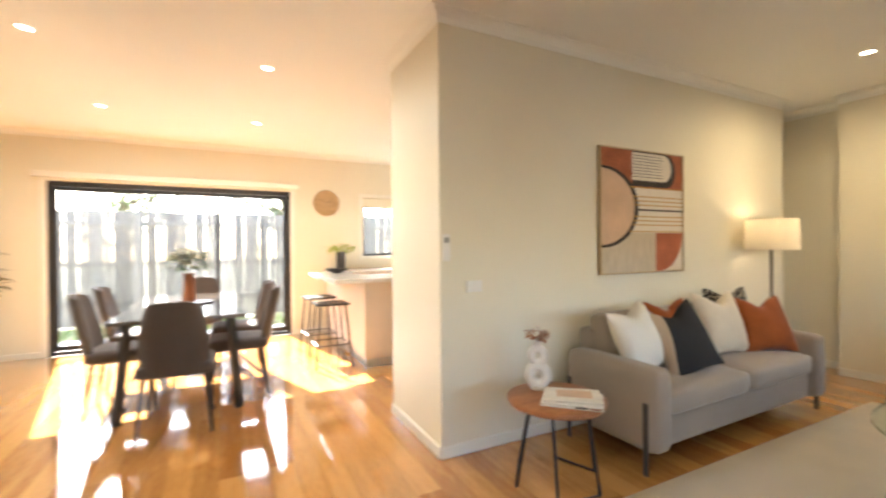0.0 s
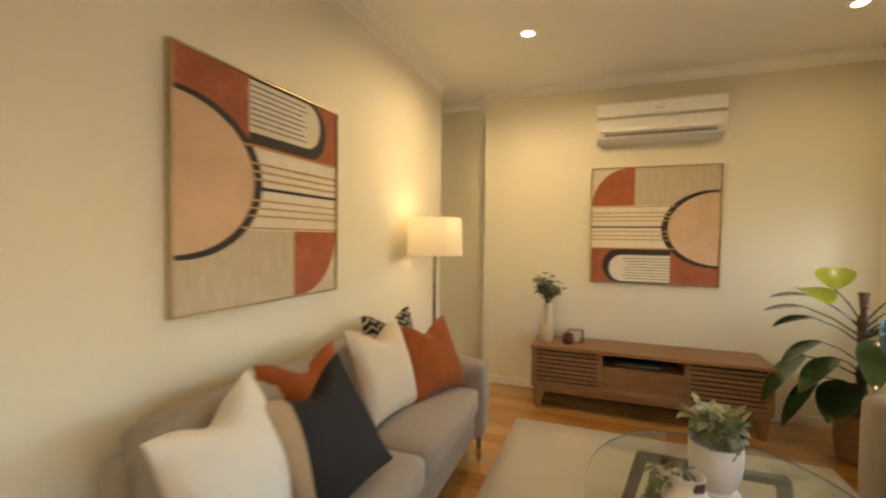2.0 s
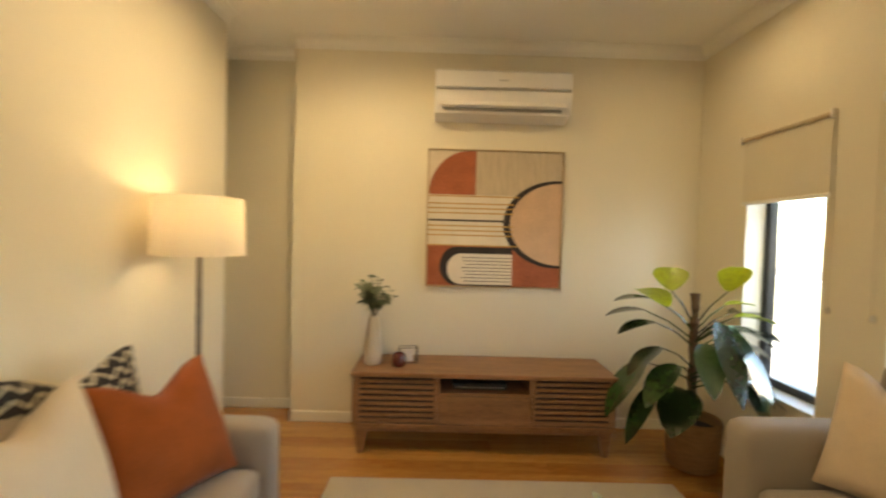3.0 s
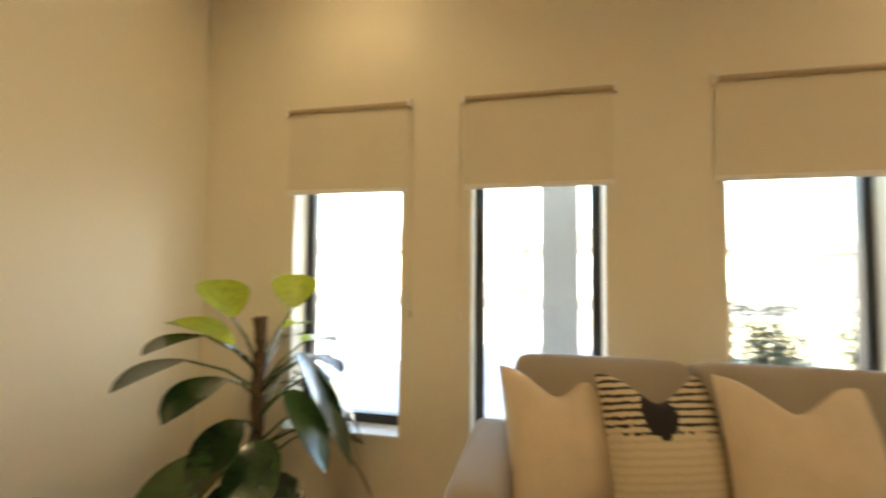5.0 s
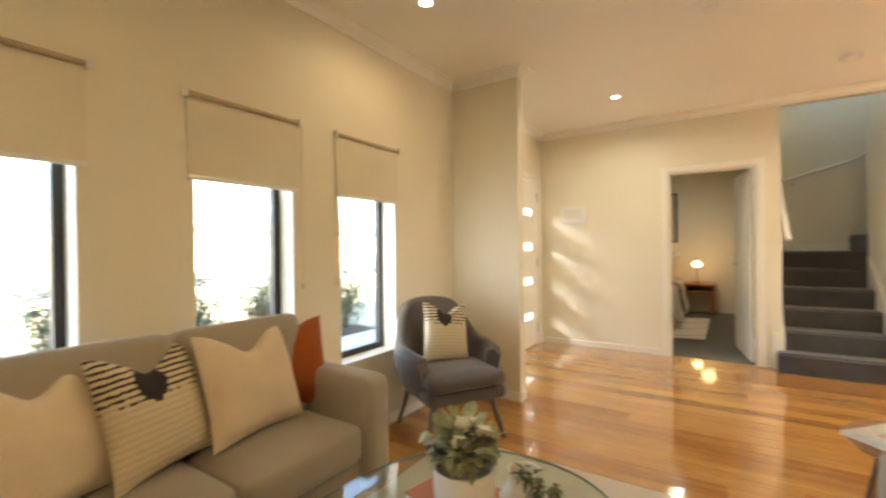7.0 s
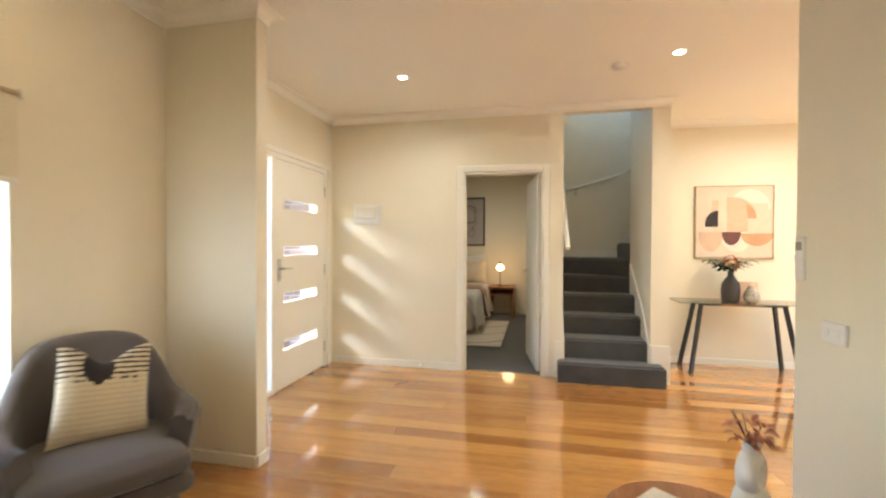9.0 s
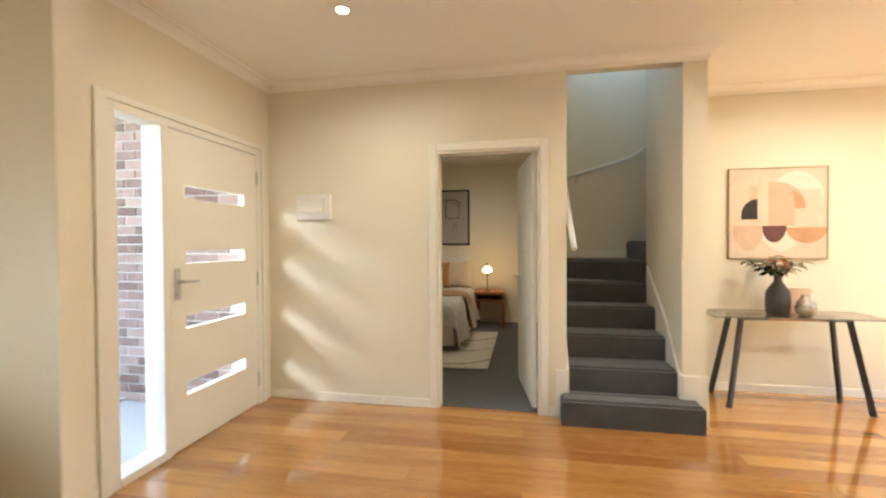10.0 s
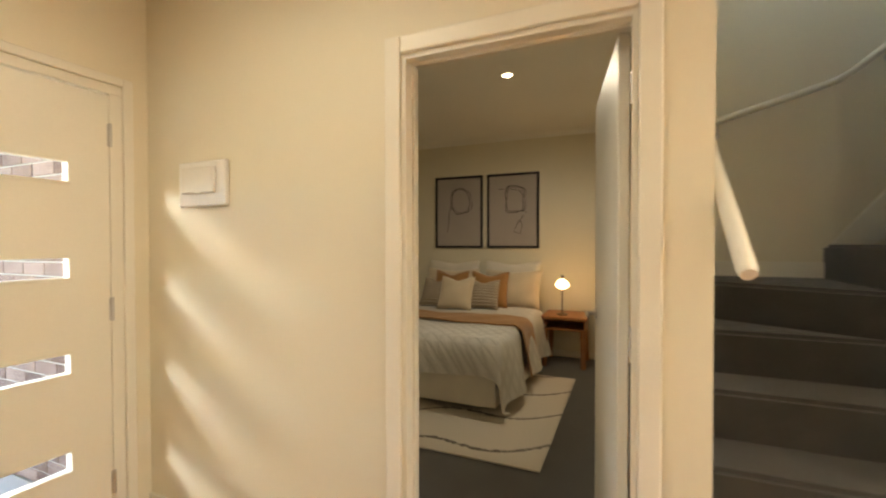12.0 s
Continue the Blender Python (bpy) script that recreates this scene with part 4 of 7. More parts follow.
P_GOLD = node_mat("ochre_line_paint", (0.50, 0.29, 0.07), 0.6, var=0.12, scale=9, fine=120, bump=0.2)
P_WHITE = node_mat("chalk_white_paint", (0.72, 0.66, 0.56), 0.8, var=0.04, scale=8, fine=140, bump=0.35)
P_TAN = node_mat("tan_paint", (0.61, 0.43, 0.30), 0.8, var=0.08, scale=8, fine=120, bump=0.3)
P_PALE = node_mat("pale_blush_paint", (0.66, 0.54, 0.42), 0.8, var=0.05, scale=8, fine=120, bump=0.3)
P_PLUM = node_mat("plum_paint", (0.13, 0.05, 0.045), 0.75, var=0.15, scale=8, fine=120, bump=0.3)
P_ORANGE = node_mat("burnt_orange_paint", (0.54, 0.31, 0.17), 0.75, var=0.12, scale=8, fine=120, bump=0.3)


def arch_art():
    """Quarter disc, stave lines, big half disc and a lined arch."""
    s = [("painted_panel", rect(0.35, 0, 1, 0.325), 1, P_LINEN),
         ("painted_quarter_disc", [(0.35, 0.0), (0.35, 0.325), (0.0, 0.325)] + arc(0.30, 0.325, 0.30, 0.325, 180, 270, 14), 2, P_RUST),
         ("painted_stave_ground", rect(0, 0.325, 0.68, 0.705), 1, P_WHITE),
         ("painted_block", rect(0, 0.705, 1, 1), 1, P_RUST),
         ("painted_crescent", arc(0.97, 0.53, 0.405, 0.325, 90, 270, 40) + [(1, 0.205), (1, 0.855)], 3, P_BLACK),
         ("painted_disc", arc(1.0, 0.53, 0.385, 0.305, 90, 270, 40), 4, P_PEACH),
         ("painted_arch", arc(0.22, 0.855, 0.125, 0.145, 90, 270, 20) + [(0.64, 0.71), (0.64, 1.0)], 2, P_BLACK),
         ("painted_arch_inside", arc(0.255, 0.875, 0.105, 0.115, 90, 270, 20) + [(0.64, 0.76), (0.64, 0.99)], 3, P_WHITE)]
    for i, v in enumerate((0.335, 0.39, 0.425, 0.46, 0.555, 0.59, 0.625, 0.70)):
        s.append(("painted_line", rect(0, v - 0.0045, 0.68 if i in (0, 7) else 0.64, v + 0.0045), 5, P_GOLD))
    s.append(("painted_line", rect(0, 0.508, 0.585, 0.522), 5, P_BLACK))
    for k in range(8):
        v = 0.79 + 0.025 * k
        s.append(("painted_line", rect(0.26 + 0.015 * (k % 3), v - 0.0025, 0.635, v + 0.0025), 4, P_BLACK))
    return s


painting("abstract_canvas", "large abstract canvas in rust, cream and black arches", pose(5.878, 0.313, 1.458, 0, 0, -90), 0.945, 0.955, M_BRASS, arch_art(), P_CREAM)
painting("abstract_canvas", "large abstract canvas in rust and cream above sofa", pose(3.507, 2.038, 1.522, 0, 180, 0), 0.945, 0.945, M_BRASS, arch_art(), P_CREAM)
lo_half = [("painted_disc", arc(0.70, 0.32, 0.27, 0.28, 180, 360), 1, P_WHITE),
           ("painted_block", rect(0.70, 0.235, 0.945, 0.655), 2, P_PALE),
           ("painted_block", rect(0.41, 0.31, 0.68, 0.64), 3, P_TAN),
           ("painted_arch", [(0.41, 0.15)] + arc(0.49, 0.44, 0.30, 0.29, 270, 360, 16) + [(0.68, 0.44), (0.68, 0.31), (0.41, 0.31)], 4, P_TAN),
           ("painted_lens", [(0.66, 0.24)] + arc(0.60, 0.45, 0.19, 0.21, 290, 360, 8) + [(0.68, 0.45)], 5, P_ORANGE),
           ("painted_strip", rect(0.21, 0.19, 0.295, 0.34), 2, P_TAN),
           ("painted_quarter_disc", [(0.295, 0.335), (0.295, 0.565), (0.125, 0.565)] + arc(0.295, 0.52, 0.17, 0.185, 180, 270, 12), 3, P_BLACK),
           ("painted_strip", rect(0.335, 0.08, 0.41, 0.64), 1, P_CREAM),
           ("painted_half_disc", arc(0.54, 0.64, 0.22, 0.28, 0, 180), 1, P_WHITE),
           ("painted_half_disc", arc(0.20, 0.64, 0.165, 0.28, 0, 180), 3, P_TAN),
           ("painted_half_disc", arc(0.47, 0.64, 0.125, 0.185, 0, 180), 4, P_PLUM),
           ("painted_half_disc", arc(0.80, 0.66, 0.21, 0.175, 0, 180), 3, P_ORANGE)]
painting("abstract_print", "framed abstract print in blush, tan and plum shapes", pose(-1.578, 3.16, 1.558, 0, 0, 90), 0.76, 0.785, M_BRASS, lo_half, P_PALE)
painting("abstract_print", "framed abstract print in tan and rust shapes", pose(-3.198, 5.72, 1.59, 0, 0, 90), 0.80, 0.82, M_BRASS, lo_half[:6], P_PALE)

# ---- air conditioner ----
ac = thing("split_air_conditioner", "white wall-mounted split air conditioner", "air conditioner", pose(5.88, 0.30, 2.275))
bm = B()
prof = [(0, 0.15), (-0.17, 0.15), (-0.19, 0.13), (-0.195, 0.02), (-0.185, -0.06), (-0.14, -0.125), (-0.05, -0.15), (0, -0.15)]
rows = [[bm.verts.new((x, y, z)) for x, z in prof] for y in (-0.45, 0.45)]
for i in range(len(prof)):
    bm.faces.new((rows[0][i], rows[0][(i + 1) % len(prof)], rows[1][(i + 1) % len(prof)], rows[1][i]))
bm.faces.new(rows[0])
bm.faces.new(list(reversed(rows[1])))
bmesh.ops.bevel(bm, geom=[e for e in bm.edges if abs(e.verts[0].co.y - e.verts[1].co.y) < 1e-6], offset=0.006, segments=2, affect='EDGES')
part("body", bm, M_WHITE, ac, smooth=35)
bm = B()
box(bm, -0.200, -0.19, -0.445, 0.445, 0.03, 0.135, bevel=0.004)
part("front_panel", bm, M_WHITE, ac)
bm = B()
box(bm, -0.2035, -0.1965, -0.44, 0.44, 0.012, 0.028, bevel=0.002)
part("trim_strip", bm, M_STEEL, ac, "pale grey trim strip")
bm = B()
box(bm, -0.169, -0.150, -0.39, 0.39, -0.107, -0.100, rot=(0, 40, 0))
part("outlet_slot", bm, M_ACSLOT, ac, "grey air outlet slot")
bm = B()
box(bm, -0.19, -0.175, -0.41, 0.41, -0.088, -0.055, bevel=0.003, rot=(0, 18, 0))
part("louvre", bm, M_WHITE, ac)
bm = B()
box(bm, -0.203, -0.2, -0.03, 0.03, 0.07, 0.08, bevel=0.001)
part("badge", bm, M_STEEL, ac)

# ---- living room furniture ----


def tapered_leg(name, parent, a, b, r0, r1, mat):
    bm = B()
    tube(bm, a, b, r0, r1, seg=14)
    return part(name, bm, mat, parent, smooth=50)


def sofa(name, label, m, w, d, arm_w, arm_h, back_h, seat_h, mat, leg_mat, arm_legs=False, low=0.14):
    """A two-seat sofa facing -y, its back at y = d/2."""
    s = thing(name, label, "sofa", m)
    iw = w / 2 - arm_w
    bm = B()
    puffy(bm, -w / 2 + 0.02, w / 2 - 0.02, -d / 2 + 0.05, d / 2 - 0.02, low, 0.31, 0.03)
    part("base", bm, mat, s, smooth=60)
    bm = B()
    puffy(bm, -iw - 0.02, iw + 0.02, d / 2 - 0.16, d / 2, 0.16, back_h - 0.10, 0.05)
    part("back_frame", bm, mat, s, smooth=60)
    for k in (-1, 1):
        bm = B()
        x0, x1 = sorted((k * iw, k * w / 2))
        puffy(bm, x0, x1, -d / 2, d / 2 - 0.03, low, arm_h, 0.045, (0.01, 0.008, 0.006))
        part("arm", bm, mat, s, smooth=60)
        bm = B()
        x0, x1 = sorted((k * 0.004, k * iw))
        puffy(bm, x0, x1, -d / 2 + 0.015, d / 2 - 0.17, 0.30, seat_h, 0.045, (0, 0.012, 0.022))
        seat = part("seat_cushion", bm, mat, s, smooth=60)
        bm = B()
        puffy(bm, x0 + 0.002, x1 - 0.002, -0.085, 0.085, 0.0, back_h - seat_h + 0.02, 0.042, (0.0, 0.04, 0.004), m=pose(0, d / 2 - 0.22, seat_h - 0.02, -11))
        part("back_cushion", bm, mat, s, smooth=60)
        for j in (-1, 1):
            if arm_legs:
                bm = B()
                box(bm, k * (w / 2 + 0.004) - 0.006, k * (w / 2 + 0.004) + 0.006, j * (d / 2 - 0.065) - 0.016, j * (d / 2 - 0.065) + 0.016, 0.0, 0.40, bevel=0.003)
                part("leg", bm, leg_mat, s, "dark flat metal leg up the arm")
            else:
                tapered_leg("leg", s, (k * (w / 2 - 0.12), j * (d / 2 - 0.12), 0.0), (k * (w / 2 - 0.15), j * (d / 2 - 0.15), 0.15), 0.013, 0.022, leg_mat)
    return s


SA = (3.635, 1.655)
sofa("sofa", "grey fabric two-seat sofa with scatter cushions along wall", pose(SA[0], SA[1], 0, 0, 0, 1.2), 1.97, 0.70, 0.15, 0.585, 0.82, 0.45, M_SOFA, M_DCERAM, True, 0.12)
SB = (3.81, -0.775)
sofa("loveseat", "taupe fabric loveseat with scatter cushions beneath windows", pose(SB[0], SB[1], 0, 0, 0, 180), 1.47, 0.66, 0.16, 0.66, 0.93, 0.47, M_SOFA2, M_GLEG)


def put(x, y, z, lean, turn, tip=0):
    """A cushion's pose: leaning back, turned about the vertical."""
    return Matrix.Translation((x, y, z)) @ Euler((0, 0, radians(turn))).to_matrix().to_4x4() @ Euler((radians(lean), radians(tip), 0)).to_matrix().to_4x4()


G = "cushions on the long sofa"
cushion("plump white cotton cushion leaning on grey sofa", M_WHITEC, 0.46, put(2.98, 1.55, 0.46, -20, 10, -9), 0.19, 0.13, 3, G, 0.9)
cushion("rust velvet cushion tucked behind others on sofa", M_RUST, 0.45, put(3.40, 1.68, 0.45, -16, -4), 0.15, 0.14, 4, G)
cushion("tan and black diagonal panel cushion on sofa", M_DIAG, 0.46, put(3.25, 1.42, 0.462, -24, -12, -14), 0.16, 0.14, 5, G, 0.86)
cushion("cream linen cushion with dented top on sofa", M_CREAM, 0.48, put(3.88, 1.60, 0.46, -18, -6), 0.17, 0.17, 6, G, 0.92)
cushion("black and cream woven cushion behind rust one", M_ZIGB, 0.46, put(4.17, 1.73, 0.48, -12, -10), 0.14, 0.14, 7, G)
cushion("rust velvet cushion with dented top at sofa end", M_RUST, 0.45, put(4.25, 1.50, 0.455, -24, -20), 0.17, 0.17, 8, G)
G = "cushions on the loveseat"
cushion("beige boucle cushion with dented top on loveseat", M_BEIGE, 0.46, put(4.20, -0.74, 0.485, 20, 22), 0.16, 0.20, 9, G, 0.86)
cushion("white cotton cushion behind beige one on loveseat", M_WHITEC, 0.42, put(4.14, -0.86, 0.49, 14, 8), 0.12, 0.16, 10, G, 0.86)
cushion("cream and black woven tassel cushion on loveseat", M_TASSEL, 0.45, put(3.90, -0.74, 0.485, 20, 18), 0.15, 0.18, 11, G, 0.88)
cushion("cream boucle cushion with dented top on loveseat", M_BEIGE, 0.46, put(3.55, -0.73, 0.485, 20, 6), 0.16, 0.20, 12, G, 0.98)
cushion("rust velvet cushion at the end of loveseat", M_RUST, 0.44, put(3.345, -0.83, 0.485, 16, -14), 0.13, 0.15, 13, G, 1.0)


def armchair(m):
    """A tub armchair facing -y."""
    c = thing("armchair", "charcoal fabric tub armchair on splayed timber legs", "armchair", m)
    bm = B()
    n = 36
    rings = []
    for i in range(n + 1):
        a = -128 + 256 * i / n
        ar = radians(a + 90)
        back = max(0.0, math.cos(radians(a * 0.78))) ** 1.0
        k = 1 / (1 + math.exp((abs(a) - 47) / 8.5))
        top = 0.585 + 0.29 * k - 0.03 * max(0, (abs(a) - 100) / 28)
        ro, ri = 0.345, 0.265
        sx, sy = 1.02, 0.95
        lean = 0.07 * k
        ring = []
        for rr, zz in ((ro - 0.05, 0.30), (ro - 0.005, 0.40), (ro + 0.02, 0.52), (ro + 0.012 + lean * 0.6, (top + 0.52) / 2), (ro + lean, top - 0.03), (ro - 0.02 + lean, top), (ri + 0.02 + lean, top - 0.002), (ri + lean, top - 0.035), (ri + lean * 0.4, (top + 0.46) / 2), (ri - 0.01, 0.44), (ri - 0.02, 0.30)):
            ring.append(bm.verts.new((rr * sx * math.cos(ar), rr * sy * math.sin(ar), zz)))
        rings.append(ring)
    for p, q in zip(rings, rings[1:]):
        for k in range(len(p)):
            bm.faces.new((p[k], p[(k + 1) % len(p)], q[(k + 1) % len(p)], q[k]))
    bm.faces.new(rings[0])
    bm.faces.new(list(reversed(rings[-1])))
    part("tub_shell", bm, M_CHAIR, c, smooth=60)
    bm = B()
    puffy(bm, -0.275, 0.275, -0.33, 0.24, 0.27, 0.36, 0.04)
    part("seat_base", bm, M_CHAIR, c, smooth=60)
    bm = B()
    puffy(bm, -0.265, 0.265, -0.345, 0.22, 0.355, 0.455, 0.045, (0, 0.015, 0.02))
    part("seat_cushion", bm, M_CHAIR, c, smooth=60)
    for sx in (-1, 1):
        for sy, yy in ((-1, -0.22), (1, 0.2)):
            tapered_leg("leg", c, (sx * 0.27, yy + sy * 0.06, 0.0), (sx * 0.2, yy, 0.29), 0.013, 0.022, M_GLEG)
    return c


armchair(pose(2.16, -0.72, 0, 0, 0, 148))
cushion("cream and black woven tassel cushion on armchair", M_TASSEL, 0.42, put(2.155, -0.73, 0.455, 16, -32, -6), 0.14, 0.16, 14, "", 0.84)

rugob = thing("rug", "ivory wool rug with short dense pile", "rug", pose(3.71, 0.32, 0))
bm = B()
puffy(bm, -1.45, 1.45, -0.93, 0.93, 0.0, 0.016, 0.006, (0, 0, 0.0), n=10)
part("woven_face", bm, M_RUG, rugob, smooth=60)
bm = B()
for b in ((-1.453, -1.435, -0.93, 0.93, 0.001, 0.013), (1.435, 1.453, -0.93, 0.93, 0.001, 0.013)):
    box(bm, *b, bevel=0.003)
part("binding", bm, M_CREAM, rugob)

# side table beside the long sofa
st = thing("side_table", "round timber side table with crossed black wire legs", "side table", pose(2.20, 1.55, 0))
bm = B()
turned(bm, [(0.235, 0.418), (0.255, 0.422), (0.263, 0.435), (0.261, 0.448), (0.252, 0.453), (0.0015, 0.453)], seg=48)
part("tabletop", bm, M_WOODR, st, smooth=40)
for k in range(3):
    a = radians(20 + 120 * k)
    b2, b3 = a + radians(38), a - radians(38)
    bm = B()
    tp = lambda ang, r, z: (r * math.cos(ang), r * math.sin(ang), z)
    sweep(bm, [tp(b2, 0.17, 0.418), tp(a + radians(30), 0.24, 0.008), tp(a - radians(30), 0.24, 0.008), tp(b3, 0.17, 0.418)], 0.009, seg=8)
    part("wire_leg", bm, M_BLACK, st, smooth=50)

fv = thing("figure_vase", "white ceramic two-ring vase holding dried flowers", "vase", pose(2.20, 1.70, 0.453, 0, 0, -40))
bm = B()
for z0, r in ((0.075, 0.075), (0.185, 0.058)):
    prev_ring = None
    n, k = 28, 12
    rings = []
    for i in range(n):
        a = 2 * math.pi * i / n
        cx, cz = r * 0.62 * math.cos(a), z0 + r * 0.72 * math.sin(a)
        rings.append([bm.verts.new((cx + r * 0.40 * math.cos(a) * math.cos(2 * math.pi * j / k), r * 0.52 * math.sin(2 * math.pi * j / k), cz + r * 0.40 * math.sin(a) * math.cos(2 * math.pi * j / k))) for j in range(k)])
    for p, q in zip(rings, rings[1:] + rings[:1]):
        for j in range(k):
            bm.faces.new((p[j], p[(j + 1) % k], q[(j + 1) % k], q[j]))
turned(bm, [(0.03, 0.225), (0.022, 0.245), (0.024, 0.272), (0.018, 0.272), (0.016, 0.24)], seg=20)
turned(bm, [(0.045, 0.0), (0.05, 0.01), (0.03, 0.03)], seg=20)
part("body", bm, M_CERAM, fv, smooth=60)
bm = B()
rg = random.Random(5)
for k in range(7):
    a = rg.uniform(0, 6.28)
    e = Vector((0.05 * math.cos(a), 0.05 * math.sin(a), 0.33 + rg.uniform(-0.04, 0.03)))
    sweep(bm, [(0, 0, 0.25), Vector((0, 0, 0.25)).lerp(e, 0.5) + Vector((0.004, 0, 0.01)), e], 0.0016, seg=5)
part("dried_stems", bm, M_STEM, fv)
bm = B()
bunch(bm, (0, 0, 0.275), 60, 0.055, 0.07, 0.028, 0.016, 21)
part("dried_flowers", bm, M_RFLOWER, fv, "dried rust-red flower heads")


def magazine(name, label, m, w, d, t, cover):
    g = thing(name, label, "magazine", m, "magazines on the side table")
    bm = B()
    box(bm, -w / 2, w / 2, -d / 2, d / 2, 0.001, t - 0.001)
    part("pages", bm, M_PAPER, g)
    bm = B()
    box(bm, -w / 2 - 0.001, w / 2 + 0.001, -d / 2 - 0.001, d / 2 + 0.001, t - 0.001, t, bevel=0.0004)
    box(bm, -w / 2 - 0.001, -w / 2, -d / 2 - 0.001, d / 2 + 0.001, 0.0, t - 0.001)
    box(bm, -w / 2, w / 2 + 0.001, -d / 2 - 0.001, d / 2 + 0.001, 0.0, 0.001)
    part("cover", bm, cover, g)
    return g


mg = magazine("magazine", "thick white magazine with dark spine lettering bars", pose(2.22, 1.45, 0.454, 0, 0, -46), 0.30, 0.22, 0.016, M_PAPER)
mg2 = magazine("magazine", "white magazine with printed food photograph", pose(2.23, 1.46, 0.471, 0, 0, -40), 0.29, 0.21, 0.012, M_PAPER)
bm = B()
box(bm, -0.08, 0.10, -0.04, 0.07, 0.012, 0.0124)
part("cover_picture", bm, P_TAN, mg2)
for k, (mm, col) in enumerate(((mg, M_BLACKC), (mg, M_RUST))):
    bm = B()
    box(bm, 0.02 + 0.07 * k, 0.08 + 0.06 * k, -0.1118, -0.1108, 0.004, 0.012)
    part("spine_bar", bm, col, mm)

# floor lamp
fl = thing("floor_lamp", "lit floor lamp with cream drum shade and slim pole", "floor lamp", pose(4.86, 1.80, 0))
bm = B()
turned(bm, [(0.14, 0.0), (0.14, 0.012), (0.13, 0.02), (0.02, 0.024), (0.012, 0.035)], seg=32)
part("base", bm, M_GLEG, fl, smooth=40)
bm = B()
tube(bm, (0, 0, 0.03), (0, 0, 1.33), 0.011, seg=14)
part("pole", bm, M_GLEG, fl, smooth=50)
bm = B()
turned(bm, [(0.196, 1.215), (0.186, 1.478), (0.183, 1.478), (0.193, 1.215)], seg=48, cap=False)
r0 = bm.verts[:]
part("shade", bm, M_SHADE, fl, "cream linen drum shade", 50)
bm = B()
for k in range(3):
    a = radians(120 * k)
    tube(bm, (0, 0, 1.462), (0.184 * math.cos(a), 0.184 * math.sin(a), 1.465), 0.002, seg=6)
turned(bm, [(0.016, 1.33), (0.016, 1.375)], seg=14)
part("shade_carrier", bm, M_BRASS, fl)
bm = B()
turned(bm, [(0.012, 1.375), (0.028, 1.40), (0.03, 1.42), (0.02, 1.445), (0.004, 1.452)], seg=18)
part("bulb", bm, glow_mat("lit_bulb", (1.0, 0.72, 0.38), 3.0), fl, "glowing warm bulb", 50)
lamp_light = new("floor_lamp_light", bpy.data.lights.new("floor_lamp_light", 'POINT'))
lamp_light.data.energy, lamp_light.data.color, lamp_light.data.shadow_soft_size = 1.0, (1.0, 0.80, 0.54), 0.035
lamp_light.location = (4.86, 1.80, 1.41)

# media unit
tv = thing("media_unit", "low walnut media unit with slatted sliding doors", "tv unit", pose(5.63, 0.395, 0, 0, 0, -90))
L2, D2 = 0.81, 0.21        # half length and half depth; the front faces -y
bm = B()
box(bm, -L2, L2, -D2, D2, 0.475, 0.503, bevel=0.006, seg=2)
part("top", bm, M_WOOD, tv)
bm = B()
for b in ((-L2 + 0.01, -L2 + 0.03, -D2 + 0.01, D2, 0.19, 0.475), (L2 - 0.03, L2 - 0.01, -D2 + 0.01, D2, 0.19, 0.475), (-L2 + 0.01, L2 - 0.01, -D2 + 0.01, D2, 0.17, 0.19), (-L2 + 0.03, L2 - 0.03, D2 - 0.012, D2, 0.19, 0.475), (-0.29, -0.272, -D2 + 0.02, D2 - 0.012, 0.19, 0.475), (0.272, 0.29, -D2 + 0.02, D2 - 0.012, 0.19, 0.475), (-0.272, 0.272, -D2 + 0.02, D2 - 0.012, 0.368, 0.382)):
    box(bm, *b, bevel=0.002)
part("body", bm, M_WOOD, tv)
# near-black sheet before the timber back paints the open shelf's shade
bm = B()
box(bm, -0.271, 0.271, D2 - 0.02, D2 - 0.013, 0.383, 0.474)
part("shade_backing", bm, M_DARK, tv)
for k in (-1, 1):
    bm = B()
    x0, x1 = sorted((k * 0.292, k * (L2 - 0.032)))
    # near-black sheet paints the shade in the gaps between slats
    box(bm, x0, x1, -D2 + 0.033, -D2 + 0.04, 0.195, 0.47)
    door = part("slatted_door", bm, M_DARK, tv, "near-black backing as shade behind timber slats")
    for e0 in (x0, x1 - 0.018):
        bm = B()
        box(bm, e0, e0 + 0.018, -D2 + 0.012, -D2 + 0.032, 0.195, 0.47, bevel=0.001)
        part("stile", bm, M_WOOD, door)
    for j in range(8):
        bm = B()
        z = 0.20 + j * 0.034
        box(bm, x0 + 0.018, x1 - 0.018, -D2 + 0.013, -D2 + 0.031, z, z + 0.019, bevel=0.002)
        part("slat", bm, M_WOOD, door)
bm = B()
box(bm, -0.270, 0.270, -D2 + 0.012, -D2 + 0.03, 0.194, 0.366, bevel=0.002)
part("drawer_front", bm, M_WOOD, tv)
bm = B()
for k in (-1, 1):
    for yy in (-D2 + 0.03, D2 - 0.055):
        pts = [(k * (L2 - 0.02), 0.17), (k * (L2 - 0.16), 0.17), (k * (L2 - 0.10), 0.125), (k * (L2 - 0.075), 0.0), (k * (L2 - 0.045), 0.0)]
        lo = [bm.verts.new((x, yy, z)) for x, z in pts]
        hi = [bm.verts.new((x, yy + 0.025, z)) for x, z in pts]
        for i in range(5):
            bm.faces.new((lo[i], lo[(i + 1) % 5], hi[(i + 1) % 5], hi[i]))
        bm.faces.new(lo)
        bm.faces.new(list(reversed(hi)))
